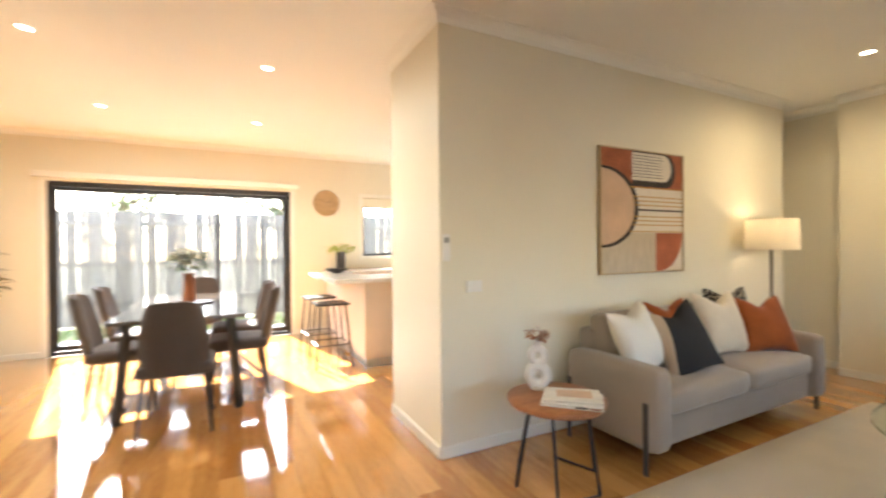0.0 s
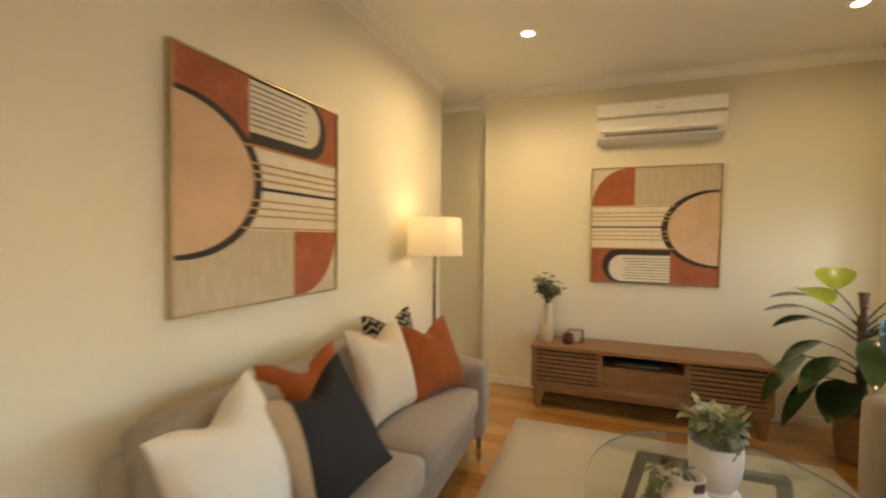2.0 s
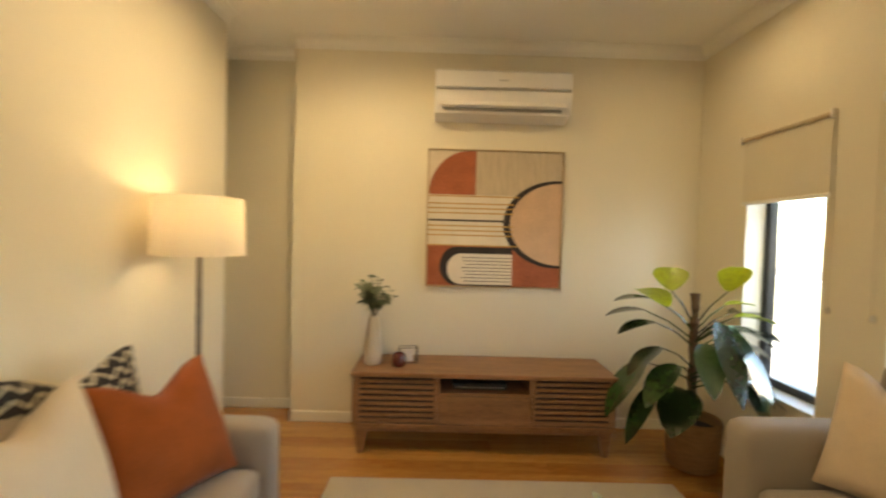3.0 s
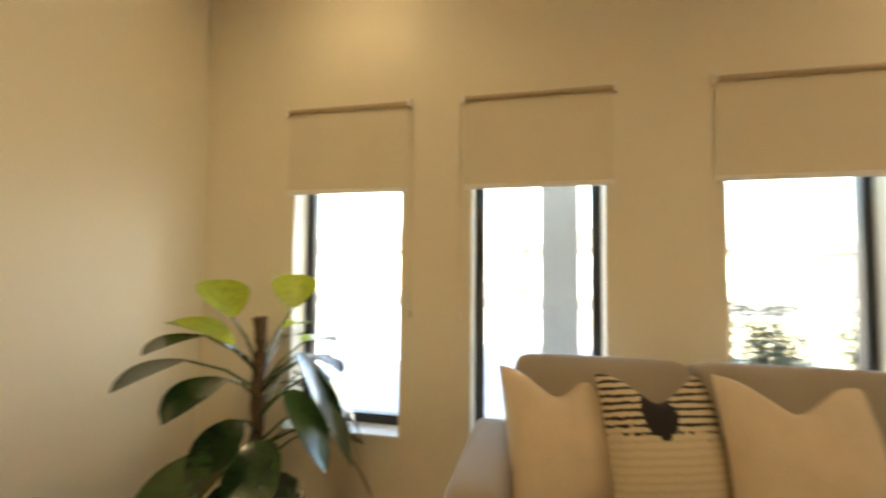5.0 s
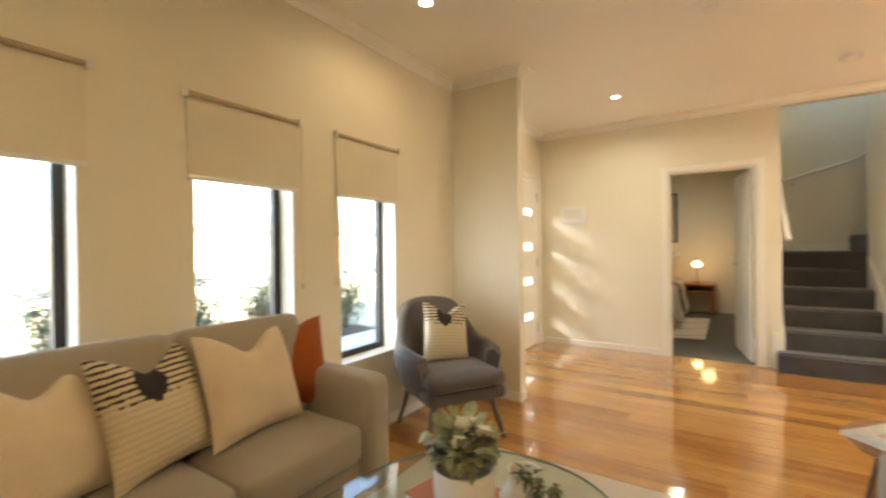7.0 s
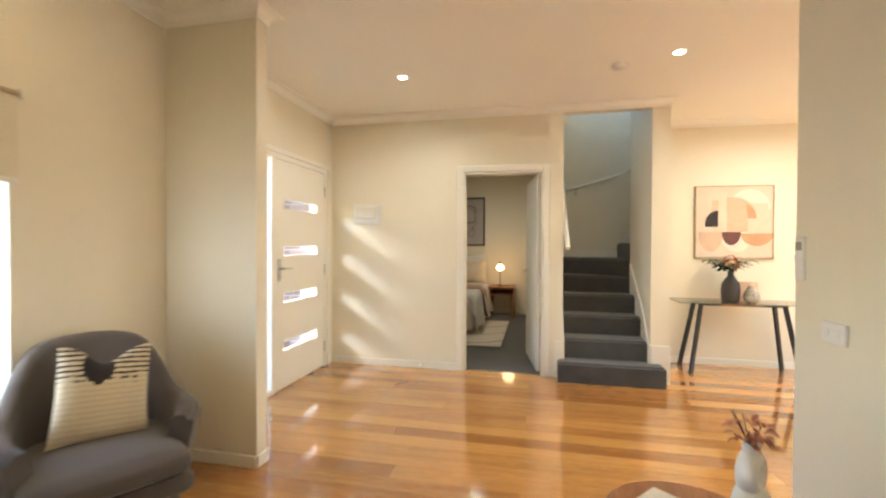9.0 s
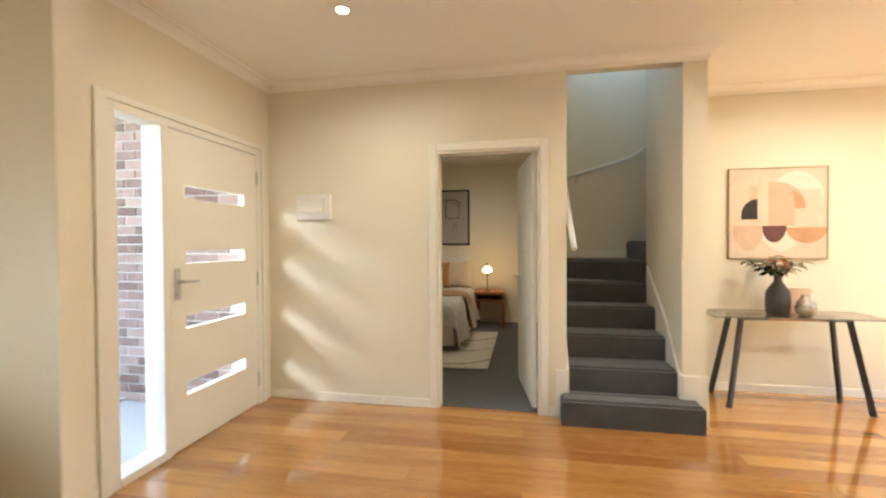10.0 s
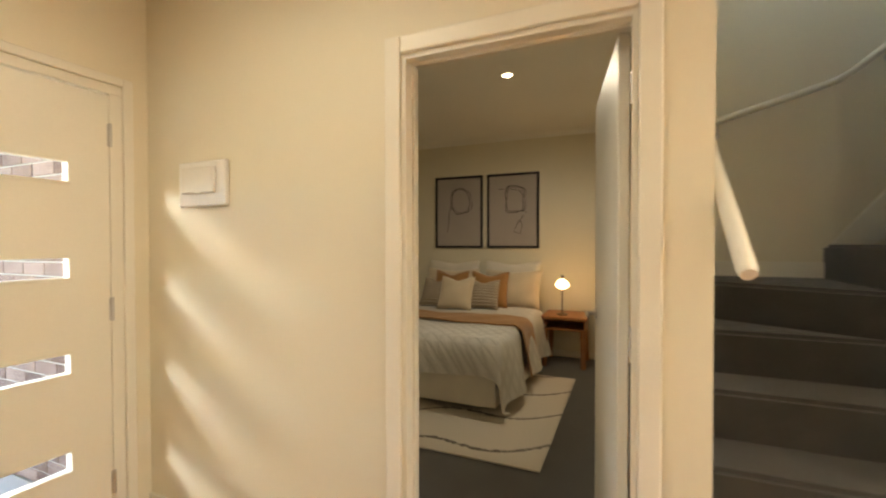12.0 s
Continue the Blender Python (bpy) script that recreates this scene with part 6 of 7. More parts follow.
def dining_chair(m):
    c = thing("dining_chair", "dark brown upholstered dining chair on black legs", "dining chair", m, "chairs round the dining table")
    bm = B()
    puffy(bm, -0.23, 0.23, -0.24, 0.22, 0.40, 0.49, 0.035, (0, 0, 0.012))
    part("seat", bm, M_DCHAIR, c, smooth=60)
    bm = B()
    n = 12
    rows = []
    for j in range(9):
        t = j / 8
        w = 0.205 - 0.05 * t ** 2.2 + 0.01 * math.sin(math.pi * t)
        z = 0.42 + 0.50 * t
        y = 0.20 + 0.11 * t
        fr, bk2 = [], []
        for i in range(n + 1):
            u = 2 * i / n - 1
            cz = -0.03 * (abs(u) ** 4) * (t ** 3)
            fr.append((u * w, y - 0.055 * u * u * 1.0 + 0.0, z + cz))
            bk2.append((u * w, y - 0.055 * u * u + 0.045 * (1 - abs(u) ** 6), z + cz))
        rows.append([bm.verts.new(p) for p in fr] + [bm.verts.new(p) for p in reversed(bk2[1:-1])])
    for a, b in zip(rows, rows[1:]):
        for i in range(len(a)):
            bm.faces.new((a[i], a[(i + 1) % len(a)], b[(i + 1) % len(a)], b[i]))
    bm.faces.new(rows[0])
    bm.faces.new(list(reversed(rows[-1])))
    part("backrest", bm, M_DCHAIR, c, smooth=50)
    for k in (-1, 1):
        for j, yy in ((-1, -0.19), (1, 0.17)):
            tapered_leg("leg", c, (k * 0.22, yy + j * 0.05, 0.0), (k * 0.18, yy, 0.41), 0.011, 0.017, M_BLACK)
    return c


ch = dining_chair(pose(0.30, 3.36, 0, 0, 0, 180))
for x, y, r in ((0.34, 5.55, 0), (-0.12, 4.0, 90), (-0.12, 4.72, 90), (0.72, 4.0, -90), (0.72, 4.72, -90)):
    copy_thing(ch, pose(x, y, 0, 0, 0, r))
dv = thing("table_vase", "slim rust-red vase of pale flowers", "vase", pose(0.30, 4.45, 0.767))
bm = B()
turned(bm, [(0.05, 0.0), (0.055, 0.01), (0.05, 0.12), (0.042, 0.25), (0.046, 0.27), (0.038, 0.27), (0.034, 0.2)], seg=28)
part("body", bm, M_TERRA, dv, smooth=60)
bm = B()
bunch(bm, (0, 0, 0.30), 120, 0.15, 0.22, 0.09, 0.04, 77, 0.6)
part("greenery", bm, M_SAGE, dv, smooth=60)
bm = B()
bunch(bm, (0, 0, 0.36), 90, 0.13, 0.16, 0.06, 0.05, 78, 0.8)
part("flowers", bm, M_PETAL, dv, "pale cream flowers", 60)
tray = thing("round_tray", "thin dark round tray under the table vase", "tray", pose(0.30, 4.45, 0.755))
bm = B()
turned(bm, [(0.19, 0.0), (0.20, 0.004), (0.205, 0.012), (0.195, 0.012), (0.19, 0.006), (0.001, 0.006)], seg=40)
part("dish", bm, M_DCERAM, tray, smooth=40)

# kitchen bench, stools and what stands there
bench = thing("kitchen_peninsula", "pale laminate kitchen peninsula with stone benchtop", "kitchen bench")
bm = B()
box(bm, 1.58, 4.0, 4.02, 4.72, 0.90, 0.945, bevel=0.004)
box(bm, 1.58, 2.05, 4.72, 5.60, 0.90, 0.945, bevel=0.004)
part("benchtop", bm, M_SLATE, bench, "pale stone benchtop")
bm = B()
box(bm, 1.90, 3.98, 4.10, 4.68, 0.10, 0.90)
box(bm, 1.90, 2.03, 4.68, 5.58, 0.10, 0.90)
part("cabinet_body", bm, M_CAB, bench)
bm = B()
box(bm, 1.93, 3.98, 4.15, 4.64, 0.0, 0.10)
box(bm, 1.93, 2.03, 4.64, 5.55, 0.0, 0.10)
part("kickboard", bm, M_STEEL, bench)
bb = thing("kitchen_cabinet", "pale laminate back bench below the window", "cabinet")
bm = B()
box(bm, 1.95, 5.0, NY - 0.60, NY - 0.03, 0.10, 0.90)
box(bm, 1.97, 5.0, NY - 0.54, NY - 0.03, 0.0, 0.10)
part("body", bm, M_CAB, bb)
bm = B()
box(bm, 1.93, 5.0, NY - 0.63, NY - 0.02, 0.90, 0.935, bevel=0.004)
part("benchtop", bm, M_SLATE, bb)


def bar_stool(m):
    s = thing("bar_stool", "black slatted seat bar stool under benchtop", "bar stool", m, "stools at the peninsula")
    bm = B()
    for k in range(5):
        box(bm, -0.17, 0.17, -0.17 + k * 0.072, -0.17 + k * 0.072 + 0.052, 0.655, 0.675, bevel=0.004)
    part("seat", bm, M_BLACK, s)
    for k in (-1, 1):
        for j in (-1, 1):
            tapered_leg("leg", s, (k * 0.19, j * 0.19, 0.0), (k * 0.13, j * 0.13, 0.655), 0.010, 0.010, M_BLACK)
    bm = B()
    for a, b in (((-1, -1), (1, -1)), ((1, -1), (1, 1)), ((1, 1), (-1, 1)), ((-1, 1), (-1, -1))):
        tube(bm, (a[0] * 0.168, a[1] * 0.168, 0.24), (b[0] * 0.168, b[1] * 0.168, 0.24), 0.007, seg=8)
    part("foot_ring", bm, M_BLACK, s)
    return s


bs = bar_stool(pose(1.62, 4.45, 0))
copy_thing(bs, pose(1.62, 5.1, 0, 0, 0, 4))
kv = thing("kitchen_vase", "dark cylinder vase with yellow-green sprigs", "vase", pose(2.12, 6.05, 0.935))
bm = B()
turned(bm, [(0.06, 0.0), (0.065, 0.01), (0.062, 0.25), (0.066, 0.27), (0.058, 0.27), (0.055, 0.2)], seg=28)
part("body", bm, M_DCERAM, kv, smooth=60)
bm = B()
bunch(bm, (0, 0, 0.27), 110, 0.14, 0.12, 0.10, 0.03, 90, 0.6)
part("sprigs", bm, M_LEAFY, kv, smooth=60)
kb = thing("shallow_bowl", "shallow white footed bowl on benchtop", "bowl", pose(1.86, 5.2, 0.945))
bm = B()
turned(bm, [(0.05, 0.0), (0.05, 0.01), (0.11, 0.035), (0.14, 0.06), (0.134, 0.06), (0.1, 0.04), (0.001, 0.02)], seg=32)
part("dish", bm, M_DCERAM, kb, smooth=50)
wp = thing("corner_plant", "leafy indoor plant in pale pot by sliding door", "plant", pose(-1.86, 5.9, 0))
bm = B()
turned(bm, [(0.14, 0.0), (0.16, 0.01), (0.18, 0.30), (0.17, 0.31), (0.165, 0.26)], seg=28)
part("pot", bm, M_CERAM, wp, smooth=50)
bm = B()
sweep(bm, [(0, 0, 0.25), (0.02, 0.01, 0.6), (-0.01, 0.0, 1.0)], [0.016, 0.013, 0.01], seg=8)
part("trunk", bm, M_STEM, wp, smooth=50)
bm = B()
bunch(bm, (0, 0, 0.75), 130, 0.26, 0.75, 0.20, 0.07, 95, 0.6)
part("leaves", bm, M_LEAF, wp, smooth=60)

# ---- bedroom ----
bed = thing("bed", "made bed with pale quilt, throw and pillows", "bed", pose(-3.49, -0.55, 0))
bm = B()
puffy(bm, -1.0, 1.0, -0.74, 0.74, 0.06, 0.32, 0.02)
part("base", bm, M_WHITEC, bed, smooth=60)
bm = B()
puffy(bm, -1.0, 1.0, -0.75, 0.75, 0.30, 0.55, 0.06, (0, 0, 0.02))
part("mattress", bm, M_WHITEC, bed, smooth=60)


def drape(x0, x1, hw, top, low, flare, seed, mat, name, parent, t=0.012, corner=True, ny=56, nx=34, label=""):
    """A cover laid over the bed across y and hanging down both sides and, with corner, over the foot."""
    bm = B()
    rg = random.Random(seed)
    ph = [rg.uniform(0, 6.28) for _ in range(6)]
    rows = []
    for i in range(nx + 1):
        u = i / nx
        x = x0 + (x1 - x0) * u
        over = max(0.0, x - 0.99) if corner else 0.0
        row = []
        for j in range(ny + 1):
            s = (2 * j / ny - 1) * (hw + (top - low))
            ay = abs(s)
            hang = max(0.0, ay - hw)
            rnd = min(1.0, hang / 0.08)
            y = min(ay, hw) + 0.045 * rnd + flare * hang * (0.6 + 0.4 * math.sin(x * 9 + ph[0] + (0 if s > 0 else 2)))
            z = top - max(0.0, hang - 0.02 * rnd)
            xx = min(x, 1.0) + 0.045 * min(1.0, over / 0.08) + 0.18 * over * (1 + 0.35 * math.sin(s * 8 + ph[1]))
            z -= over
            z += 0.008 * math.sin(x * 7 + ph[2]) * math.sin(s * 6 + ph[3]) + 0.004 * math.sin(x * 19 + s * 13 + ph[4])
            row.append(bm.verts.new((xx, math.copysign(y, s), max(low * 0.9, z))))
        rows.append(row)
    for a, b in zip(rows, rows[1:]):
        for j in range(ny):
            bm.faces.new((a[j], a[j + 1], b[j + 1], b[j]))
    bmesh.ops.recalc_face_normals(bm, faces=bm.faces[:])
    thicken(bm, t)
    return part(name, bm, mat, parent, label, 70)


drape(-0.62, 1.27, 0.75, 0.60, 0.10, 0.22, 4, M_QUILT, "quilt", bed, label="pale grey quilted cover")
drape(0.02, 0.46, 0.765, 0.622, 0.16, 0.26, 9, M_THROW, "throw_blanket", bed, 0.01, False, nx=12, label="caramel knitted throw")
G = "pillows on the bed"
for y in (-0.95, -0.18):
    for k, (x, lean) in enumerate(((-4.36, 14), (-4.18, 22))):
        ob = part("pillow", cushion_mesh(0.70, 0.55 - 0.08 * k, 0.17, 0.05, seed=int(50 + k)), M_WHITEC if k == 0 else M_CREAM, None, "", 60, Matrix.Translation((x, y + 0.04 * k, 0.585)) @ Euler((0, 0, radians(90))).to_matrix().to_4x4() @ Euler((radians(-lean), 0, 0)).to_matrix().to_4x4())
        tagged(ob, "plump white cotton pillow against the wall" if k == 0 else "cream cotton pillow on the bed", "pillow", G)


def bed_cushion(label, mat, size, x, y, lean, turn, seed):
    ob = part("scatter_cushion", cushion_mesh(size, size * 0.95, 0.15, 0.1, seed=seed), mat, None, "", 60, Matrix.Translation((x, y, 0.60)) @ Euler((0, 0, radians(90 + turn))).to_matrix().to_4x4() @ Euler((radians(-lean), 0, 0)).to_matrix().to_4x4())
    return tagged(ob, label, "cushion", "cushions on the bed")


bed_cushion("caramel velvet cushion on the bed", M_THROW, 0.46, -4.02, -0.36, 22, 4, 61)
bed_cushion("caramel velvet cushion beside the first", M_THROW, 0.46, -4.02, -0.86, 22, -4, 62)
bed_cushion("brown zigzag woven cushion on the bed", M_ZIG, 0.38, -3.86, -0.38, 26, 6, 63)
bed_cushion("brown zigzag woven cushion near pillow", M_ZIG, 0.38, -3.86, -0.98, 26, -6, 64)
bed_cushion("cream satin cushion in front on bed", M_CREAM, 0.42, -3.72, -0.66, 26, 0, 65)
brug = thing("bedroom_rug", "ivory rug with dark marbled vein lines", "rug", pose(-2.75, -0.55, 0))
bm = B()
puffy(bm, -0.92, 0.92, -1.2, 1.2, 0.0, 0.014, 0.005)
part("woven_face", bm, M_VEINRUG, brug, smooth=60)
ns = thing("nightstand", "reddish timber bedside table with open shelf", "nightstand", pose(-4.26, 0.48, 0))
bm = B()
box(bm, -0.23, 0.25, -0.24, 0.24, 0.515, 0.55, bevel=0.006)
part("top", bm, M_WOODR, ns)
bm = B()
for b in ((-0.21, 0.22, -0.22, 0.22, 0.40, 0.418), (-0.21, 0.22, -0.22, -0.205, 0.418, 0.515), (-0.21, 0.22, 0.205, 0.22, 0.418, 0.515), (-0.21, -0.195, -0.205, 0.205, 0.418, 0.515)):
    box(bm, *b, bevel=0.002)
part("shelf", bm, M_WOODR, ns)
for k in (-1, 1):
    for j in (-1, 1):
        bm = B()
        bar(bm, (k * 0.19, j * 0.19, 0.40), (k * 0.205, j * 0.205, 0.0), 0.036, 0.036)
        part("leg", bm, M_WOODR, ns)
bl = thing("bedside_lamp", "small lit globe bedside lamp on slim stem", "table lamp", pose(-4.16, 0.45, 0.55))
bm = B()
turned(bm, [(0.06, 0.0), (0.06, 0.012), (0.02, 0.02), (0.007, 0.03), (0.007, 0.27), (0.03, 0.285)], seg=24)
part("stem", bm, M_GLEG, bl, smooth=50)
bm = B()
turned(bm, [(0.02, 0.285), (0.05, 0.293), (0.072, 0.318), (0.074, 0.338), (0.056, 0.366), (0.026, 0.39), (0.002, 0.40)], seg=30)
part("globe", bm, glow_mat("lit_opal_globe", (1.0, 0.62, 0.26), 0.8), bl, "glowing amber glass globe", 60)
bm = B()
turned(bm, [(0.014, 0.398), (0.022, 0.418), (0.014, 0.44), (0.002, 0.446)], seg=14)
part("finial", bm, M_GLEG, bl, smooth=50)
bedlight = new("bedside_lamp_light", bpy.data.lights.new("bedside_lamp_light", 'POINT'))
bedlight.data.energy, bedlight.data.color, bedlight.data.shadow_soft_size = 0.13, (1.0, 0.62, 0.30), 0.10
bedlight.location = (-4.0, 0.62, 1.02)


def framed_print(y, seed, bottom):
    art = thing("line_print", "black framed grey print of a looping line drawing", "framed print", pose(-4.53, y, 1.735, 0, 0, 90), "prints over the bed")
    w, h, f = 0.65, 0.92, 0.028
    bm = B()
    for b in ((-w / 2, -w / 2 + f, -0.03, 0, -h / 2, h / 2), (w / 2 - f, w / 2, -0.03, 0, -h / 2, h / 2), (-w / 2 + f, w / 2 - f, -0.03, 0, -h / 2, -h / 2 + f), (-w / 2 + f, w / 2 - f, -0.03, 0, h / 2 - f, h / 2)):
        box(bm, *b, bevel=0.002)
    part("frame", bm, M_BLACK, art)
    bm = B()
    box(bm, -w / 2 + f, w / 2 - f, -0.016, -0.002, -h / 2 + f, h / 2 - f)
    paper = part("paper", bm, M_PRINT, art)
    rg = random.Random(seed)
    pts = []
    for i in range(90):
        t = i / 89 * 4 * math.pi
        pts.append((0.03 + (0.13 + 0.02 * math.sin(1.7 * t)) * math.cos(t) + 0.012 * math.sin(3 * t + seed), -0.018, 0.14 + 0.16 * math.sin(t + 0.15 * math.sin(2 * t)) + 0.012 * math.cos(2.3 * t)))
    tail = [(-0.10, -0.018, 0.10), (-0.13, -0.018, 0.0), (-0.14, -0.018, -0.14), (-0.16, -0.018, -0.26)] if not bottom else [(0.10, -0.018, 0.0), (0.18, -0.018, -0.02), (0.12, -0.018, -0.08), (0.06, -0.018, -0.16), (0.02, -0.018, -0.26), (0.09, -0.018, -0.28), (0.12, -0.018, -0.18), (0.08, -0.018, -0.10)]
    bm = B()
    sweep(bm, pts, 0.004, seg=5)
    sweep(bm, tail, 0.0036, seg=5)
    if bottom:
        sweep(bm, [(-0.18, -0.018, 0.27), (-0.05, -0.018, 0.27), (0.08, -0.018, 0.25), (0.14, -0.018, 0.17)], 0.003, seg=5)
    part("ink_line", bm, P_BLACK, paper)
    return art


framed_print(-0.905, 2, False)
framed_print(-0.195, 5, True)

# ---- outside ----
gnd = solid("ground", [(-60, 60, -60, 60, -0.6, -0.16)], M_GRASS, "lawn and soil around the house", "ground")
solid("porch", [(-0.72, 6.3, -2.6, WY - 0.2, -0.16, -0.12)], M_CONC, "pale concrete front porch slab", "porch")
solid("driveway", [(3.2, 9.5, -14.0, -2.6, -0.16, -0.10), (-0.9, 3.2, -4.0, -2.6, -0.16, -0.10)], M_CONC, "pale concrete driveway and path", "driveway")
solid("road", [(-60, 60, -21.0, -14.6, -0.162, -0.13)], M_ROAD, "asphalt street", "road")
solid("kerb", [(-60, 60, -14.6, -14.2, -0.16, -0.06)], M_CONC, "concrete kerb", "kerb")
solid("paving_back", [(-3.0, 5.0, NY + 0.2, NY + 1.3, -0.16, -0.05)], M_CONC, "pale concrete paving outside the slider", "paving")
col = thing("porch_column", "square pale rendered porch column", "column", pose(4.18, -2.15, -0.12))
bm = B()
box(bm, -0.11, 0.11, -0.11, 0.11, 0.0, 2.78, bevel=0.006)
part("shaft", bm, M_RENDER, col)
bm = B()
box(bm, -0.13, 0.13, -0.13, 0.13, 0.0, 0.10, bevel=0.008)
part("plinth", bm, M_RENDER, col)
solid("porch_roof", [(-0.72, 4.34, -2.95, WY - 0.2, 2.66, 2.90)], M_CEIL, "flat porch roof soffit", "roof")


def shrub(x, y, s, seed, mat=None):
    b = thing("shrub", "small leafy green garden shrub", "shrub", pose(x, y, -0.16), "garden shrubs")
    bm = B()
    rg = random.Random(seed)
    tips = []
    for k in range(9):
        a, r = rg.uniform(0, 6.28), rg.uniform(0.1, 0.4) * s
        e = Vector((r * math.cos(a), r * math.sin(a), s * rg.uniform(0.5, 1.0)))
        tips.append(e)
        sweep(bm, [(0, 0, 0), e * 0.5 + Vector((0, 0, 0.05)), e], [0.012 * s, 0.008 * s, 0.003 * s], seg=5)
    part("branches", bm, M_STEM, b)
    bm = B()
    for e in tips:
        for q in range(170):
            p = (e * rg.uniform(0.35, 1.05)) + Vector((rg.gauss(0, 0.11), rg.gauss(0, 0.11), rg.gauss(0, 0.10))) * s
            leaf(bm, p, rg.uniform(0, 360), rg.uniform(-0.2, 0.8), 0.09 * s ** 0.5, 0.04 * s ** 0.5, 0.3, n=2)
    part("foliage", bm, mat or M_SAGE, b)
    return b


for k, (x, y, s) in enumerate(((2.55, -4.6, 1.0), (1.75, -4.9, 0.9), (0.75, -4.9, 0.95), (0.1, -4.75, 0.9), (-0.6, -4.6, 1.0), (3.0, -5.6, 0.8))):
    shrub(x, y, s * 1.18, 100 + k)
solid("garden_bed", [(-0.9, 3.1, -6.2, -4.1, -0.16, -0.12)], M_SOIL, "dark mulched garden bed", "garden bed")


def house(x, y, w, d, h, seed):
    hs = thing("house", "single-storey brick house across the street", "house", pose(x, y, -0.16))
    bm = B()
    box(bm, -w / 2, w / 2, -d / 2, d / 2, 0, h)
    part("wall", bm, M_MORTAR, hs)
    bm = B()
    a = [bm.verts.new(p) for p in ((-w / 2 - 0.5, -d / 2 - 0.5, h), (w / 2 + 0.5, -d / 2 - 0.5, h), (w / 2 + 0.5, d / 2 + 0.5, h), (-w / 2 - 0.5, d / 2 + 0.5, h))]
    r = [bm.verts.new(p) for p in ((-w / 2 + d / 2, 0, h + 1.9), (w / 2 - d / 2, 0, h + 1.9))]
    bm.faces.new((a[0], a[1], r[1], r[0]))
    bm.faces.new((a[2], a[3], r[0], r[1]))
    bm.faces.new((a[1], a[2], r[1]))
    bm.faces.new((a[3], a[0], r[0]))
    bm.faces.new(list(reversed(a)))
    part("roof", bm, M_ROOF, hs)
    for k in (-1, 1):
        bm = B()
        box(bm, k * w * 0.28 - 0.8, k * w * 0.28 + 0.8, d / 2, d / 2 + 0.06, 0.9, 2.1)
        wn2 = part("window", bm, M_TRIM, hs)
        bm = B()
        box(bm, k * w * 0.28 - 0.74, k * w * 0.28 + 0.74, d / 2 + 0.06, d / 2 + 0.07, 0.96, 2.04)
        part("pane", bm, M_FARPANE, wn2)
    bm = B()
    box(bm, -0.5, 0.5, d / 2, d / 2 + 0.05, 0.0, 2.1)
    part("door", bm, M_WOODR, hs)
    return hs


house(-2, -30, 14, 9, 2.7, 1)
house(16, -31, 13, 9, 2.7, 2)
house(-20, -30, 12, 9, 2.7, 3)

# back fence: palings on rails
fence = thing("paling_fence", "weathered grey timber paling fence behind the lawn", "fence")
FYY = 9.6
pal = B()
box(pal, -0.048, 0.048, -0.008, 0.008, 0.0, 1.0, bevel=0.002)
first = part("paling", pal, M_FENCE, fence)
first.matrix_basis = pose(-6.0, FYY, -0.12) @ Matrix.Diagonal((1, 1, 2.1, 1))
rg = random.Random(2)
for k in range(1, 118):
    o = new("paling", first.data)
    o.parent = fence
    o.matrix_basis = pose(-6.0 + 0.1 * k, FYY + rg.uniform(-0.004, 0.004), -0.12, 0, rg.uniform(-0.3, 0.3), 0) @ Matrix.Diagonal((1, 1, 2.1 + rg.uniform(-0.012, 0.012), 1))
for z in (0.3, 1.0, 1.75):
    bm = B()
    box(bm, -6.05, 5.8, FYY - 0.05, FYY - 0.012, z - 0.04, z + 0.04)
    part("rail", bm, M_FENCE, fence)
for k in range(6):
    bm = B()
    box(bm, -5.24 + 2.2 * k - 0.07, -5.24 + 2.2 * k + 0.07, FYY - 0.17, FYY - 0.05, -0.16, 1.95, bevel=0.004)
    part("post", bm, M_FENCE, fence)


def tree(x, y, h, seed):
    t = thing("tree", "leafy garden tree beyond the back fence", "tree", pose(x, y, -0.16))
    rg = random.Random(seed)
    bm = B()
    sweep(bm, [(0, 0, 0), (0.05, 0.03, h * 0.25), (-0.04, 0.06, h * 0.5), (0.05, 0, h * 0.8)], [0.16, 0.13, 0.09, 0.03], seg=9)
    tips = []
    for k in range(14):
        a, r = rg.uniform(0, 6.28), rg.uniform(0.6, 1.7)
        z0 = h * rg.uniform(0.3, 0.7)
        e = Vector((r * math.cos(a), r * math.sin(a), z0 + rg.uniform(0.3, 1.3)))
        tips.append(e)
        sweep(bm, [(0, 0, z0), (e + Vector((0, 0, z0))) * 0.5, e], [0.05, 0.035, 0.012], seg=6)
    part("trunk", bm, M_STEM, t)
    bm = B()
    for e in tips:
        for q in range(110):
            p = e + Vector((rg.gauss(0, 0.34), rg.gauss(0, 0.34), rg.gauss(0, 0.30)))
            leaf(bm, p, rg.uniform(0, 360), rg.uniform(-0.4, 0.6), 0.17, 0.08, 0.4, n=2)
    part("crown", bm, M_SAGE, t)
    return t


for k, (x, y, h) in enumerate(((-1.6, 12.5, 4.2), (2.2, 13.5, 4.6), (5.5, 12.8, 4.0))):
    tree(x, y, h, 200 + k)
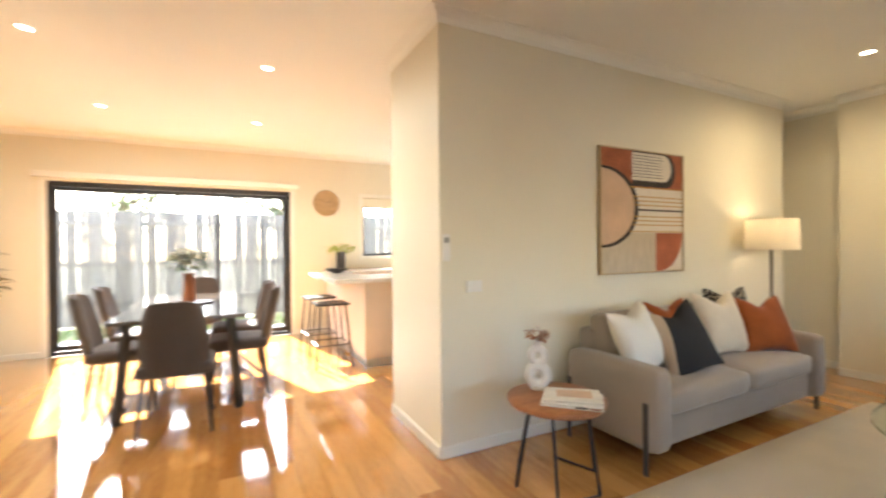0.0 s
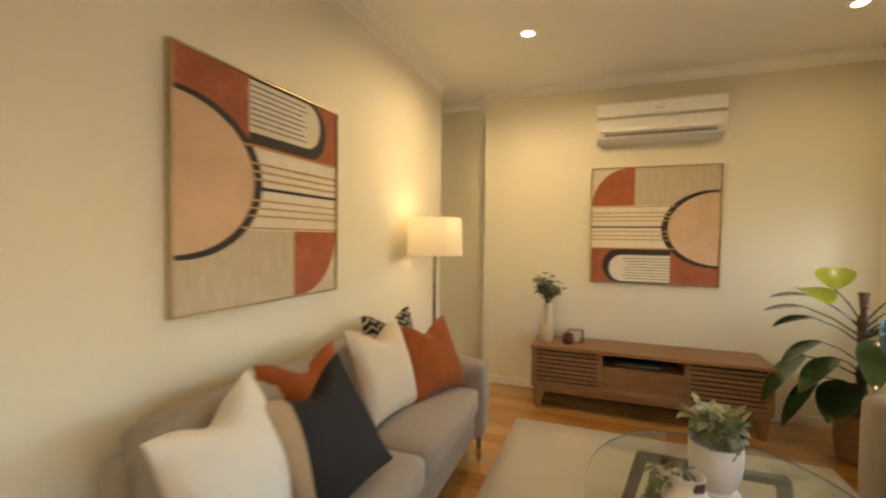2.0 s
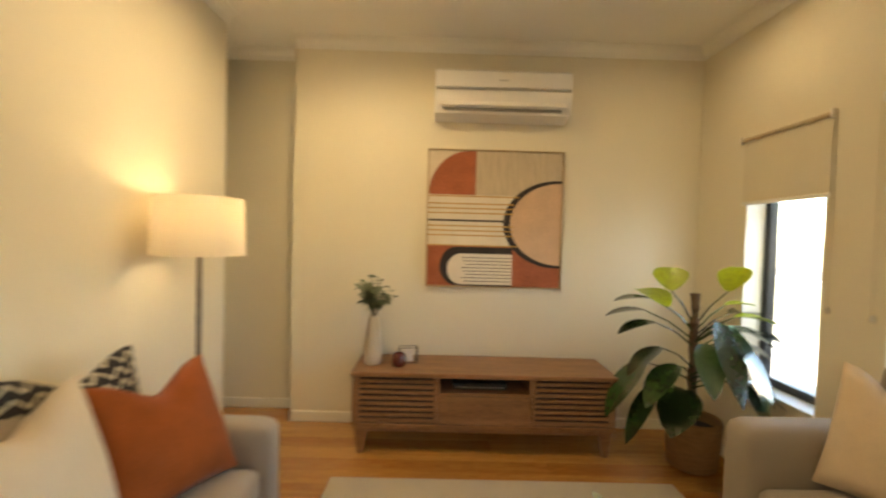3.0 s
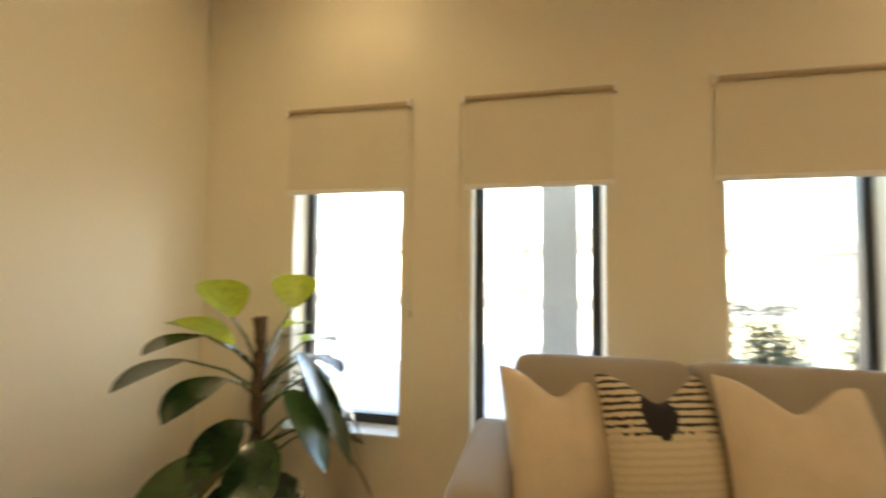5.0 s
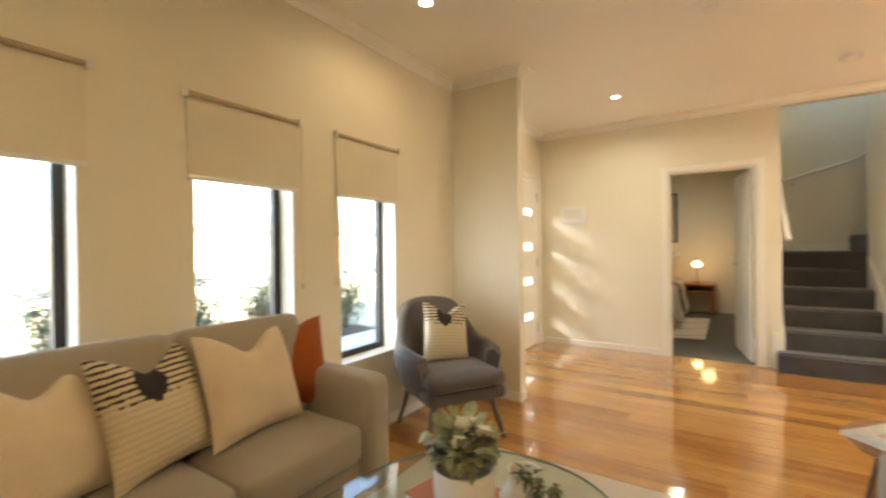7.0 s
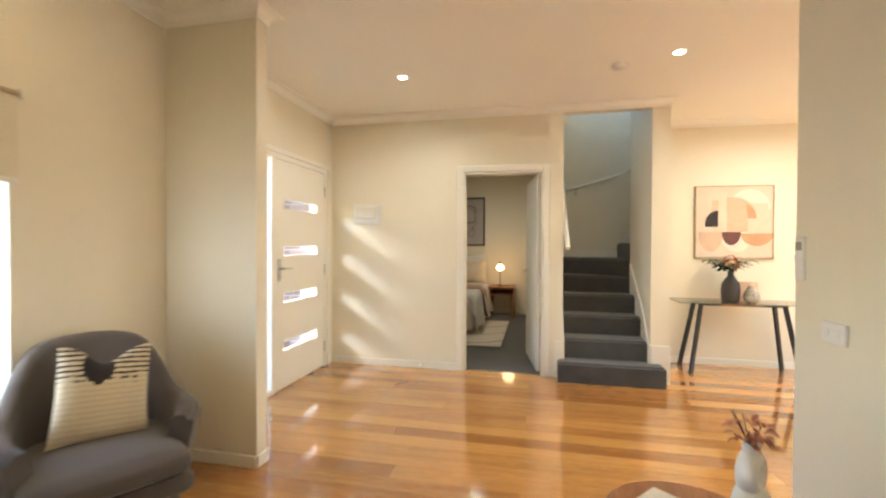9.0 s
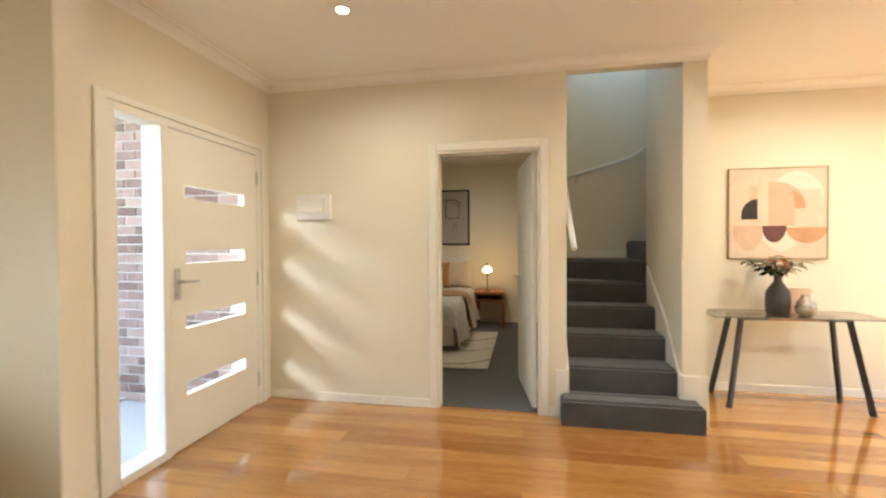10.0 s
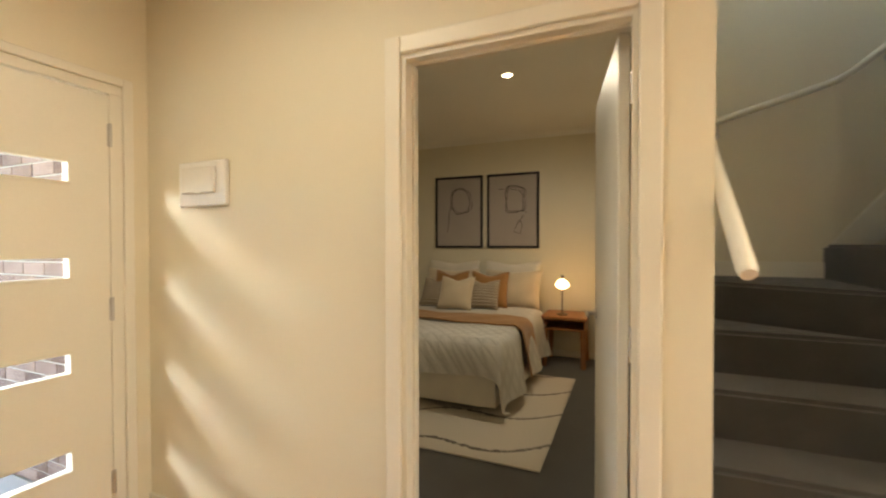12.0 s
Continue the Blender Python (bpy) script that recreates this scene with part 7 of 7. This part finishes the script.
# grass tufts on the strip behind the slider
bm = B()
rg = random.Random(9)
for k in range(2600):
    x, y = rg.uniform(-3.2, 3.2), rg.uniform(NY + 1.3, 9.5)
    a = rg.uniform(0, 6.28)
    w, hgt = 0.012, rg.uniform(0.05, 0.11)
    dx, dy = math.cos(a) * w, math.sin(a) * w
    v = [bm.verts.new((x - dx, y - dy, -0.16)), bm.verts.new((x + dx, y + dy, -0.16)), bm.verts.new((x + rg.uniform(-0.03, 0.03), y + rg.uniform(-0.03, 0.03), -0.16 + hgt))]
    bm.faces.new(v)
tagged(part("grass", bm, node_mat("grass_blade", (0.09, 0.15, 0.03), 0.7, var=0.3, scale=3, fine=50, bump=0)), "short green lawn grass", "grass", "", "stuff")

# ---- brick return wall beside the porch: every brick its own piece ----
brickwall = solid("wall_brick", [(-0.84, -0.752, -2.70, WY - 0.2, -0.16, 2.8)], M_MORTAR, "brown brick return wall with pale mortar", "wall")
bmk = B()
box(bmk, -0.006, 0.006, -0.115, 0.115, -0.038, 0.038, bevel=0.003)
bme = bpy.data.meshes.new("brick")
bmk.to_mesh(bme)
bmk.free()
bme.materials.append(M_BRICK)
rg = random.Random(4)
for row in range(33):
    z = -0.10 + row * 0.086
    y = -2.70 + 0.115 + (0.12 if row % 2 else 0.0)
    if row % 2:
        o = new("brick", bme)
        o.parent = brickwall
        o.location = (-0.749, -2.70 + 0.054, z)
        o.scale = (1, 0.46, 1)
    while y < WY - 0.2 - 0.10:
        o = new("brick", bme)
        o.parent = brickwall
        o.location = (-0.749 + rg.uniform(-0.001, 0.001), y, z)
        y += 0.24

# ---- floor boards: every board its own piece ----
rng = random.Random(7)
BW = 0.13


def board_data():
    bm = B()
    box(bm, -BW / 2 + 0.0003, BW / 2 - 0.0003, -0.5, 0.5, -0.02, 0.0)
    top = [e for e in bm.edges if all(v.co.z > -0.001 for v in e.verts) and abs(e.verts[0].co.x - e.verts[1].co.x) < 1e-6]
    bmesh.ops.bevel(bm, geom=top, offset=0.0008, segments=1, affect='EDGES')
    me = bpy.data.meshes.new("floor_board")
    bm.to_mesh(me)
    bm.free()
    me.materials.append(M_FLOOR)
    return me


board_mesh = board_data()
nrow = 0
x = -3.2 + BW / 2
while x < 6.25:
    y_lo, y_hi = (WY - 0.02, NY) if x > -0.80 else ((2.2, NY) if x > -1.6 else (3.98, NY))
    if x > 5.13:
        y_hi = 2.5
    elif x > 1.82:
        y_hi = NY
    y = y_lo
    first = rng.uniform(0.8, 3.6)
    while y < y_hi - 0.01:
        ln = min(first, y_hi - y)
        if y_hi - y - ln < 0.5:
            ln = y_hi - y
        ob = new("floor_board", board_mesh)
        ob.parent = floor
        ob.location = (x, y + ln / 2, rng.uniform(-0.0004, 0.0))
        ob.scale = (1, ln - 0.0008, 1)
        y += ln
        first = rng.uniform(2.6, 4.6)
    x += BW
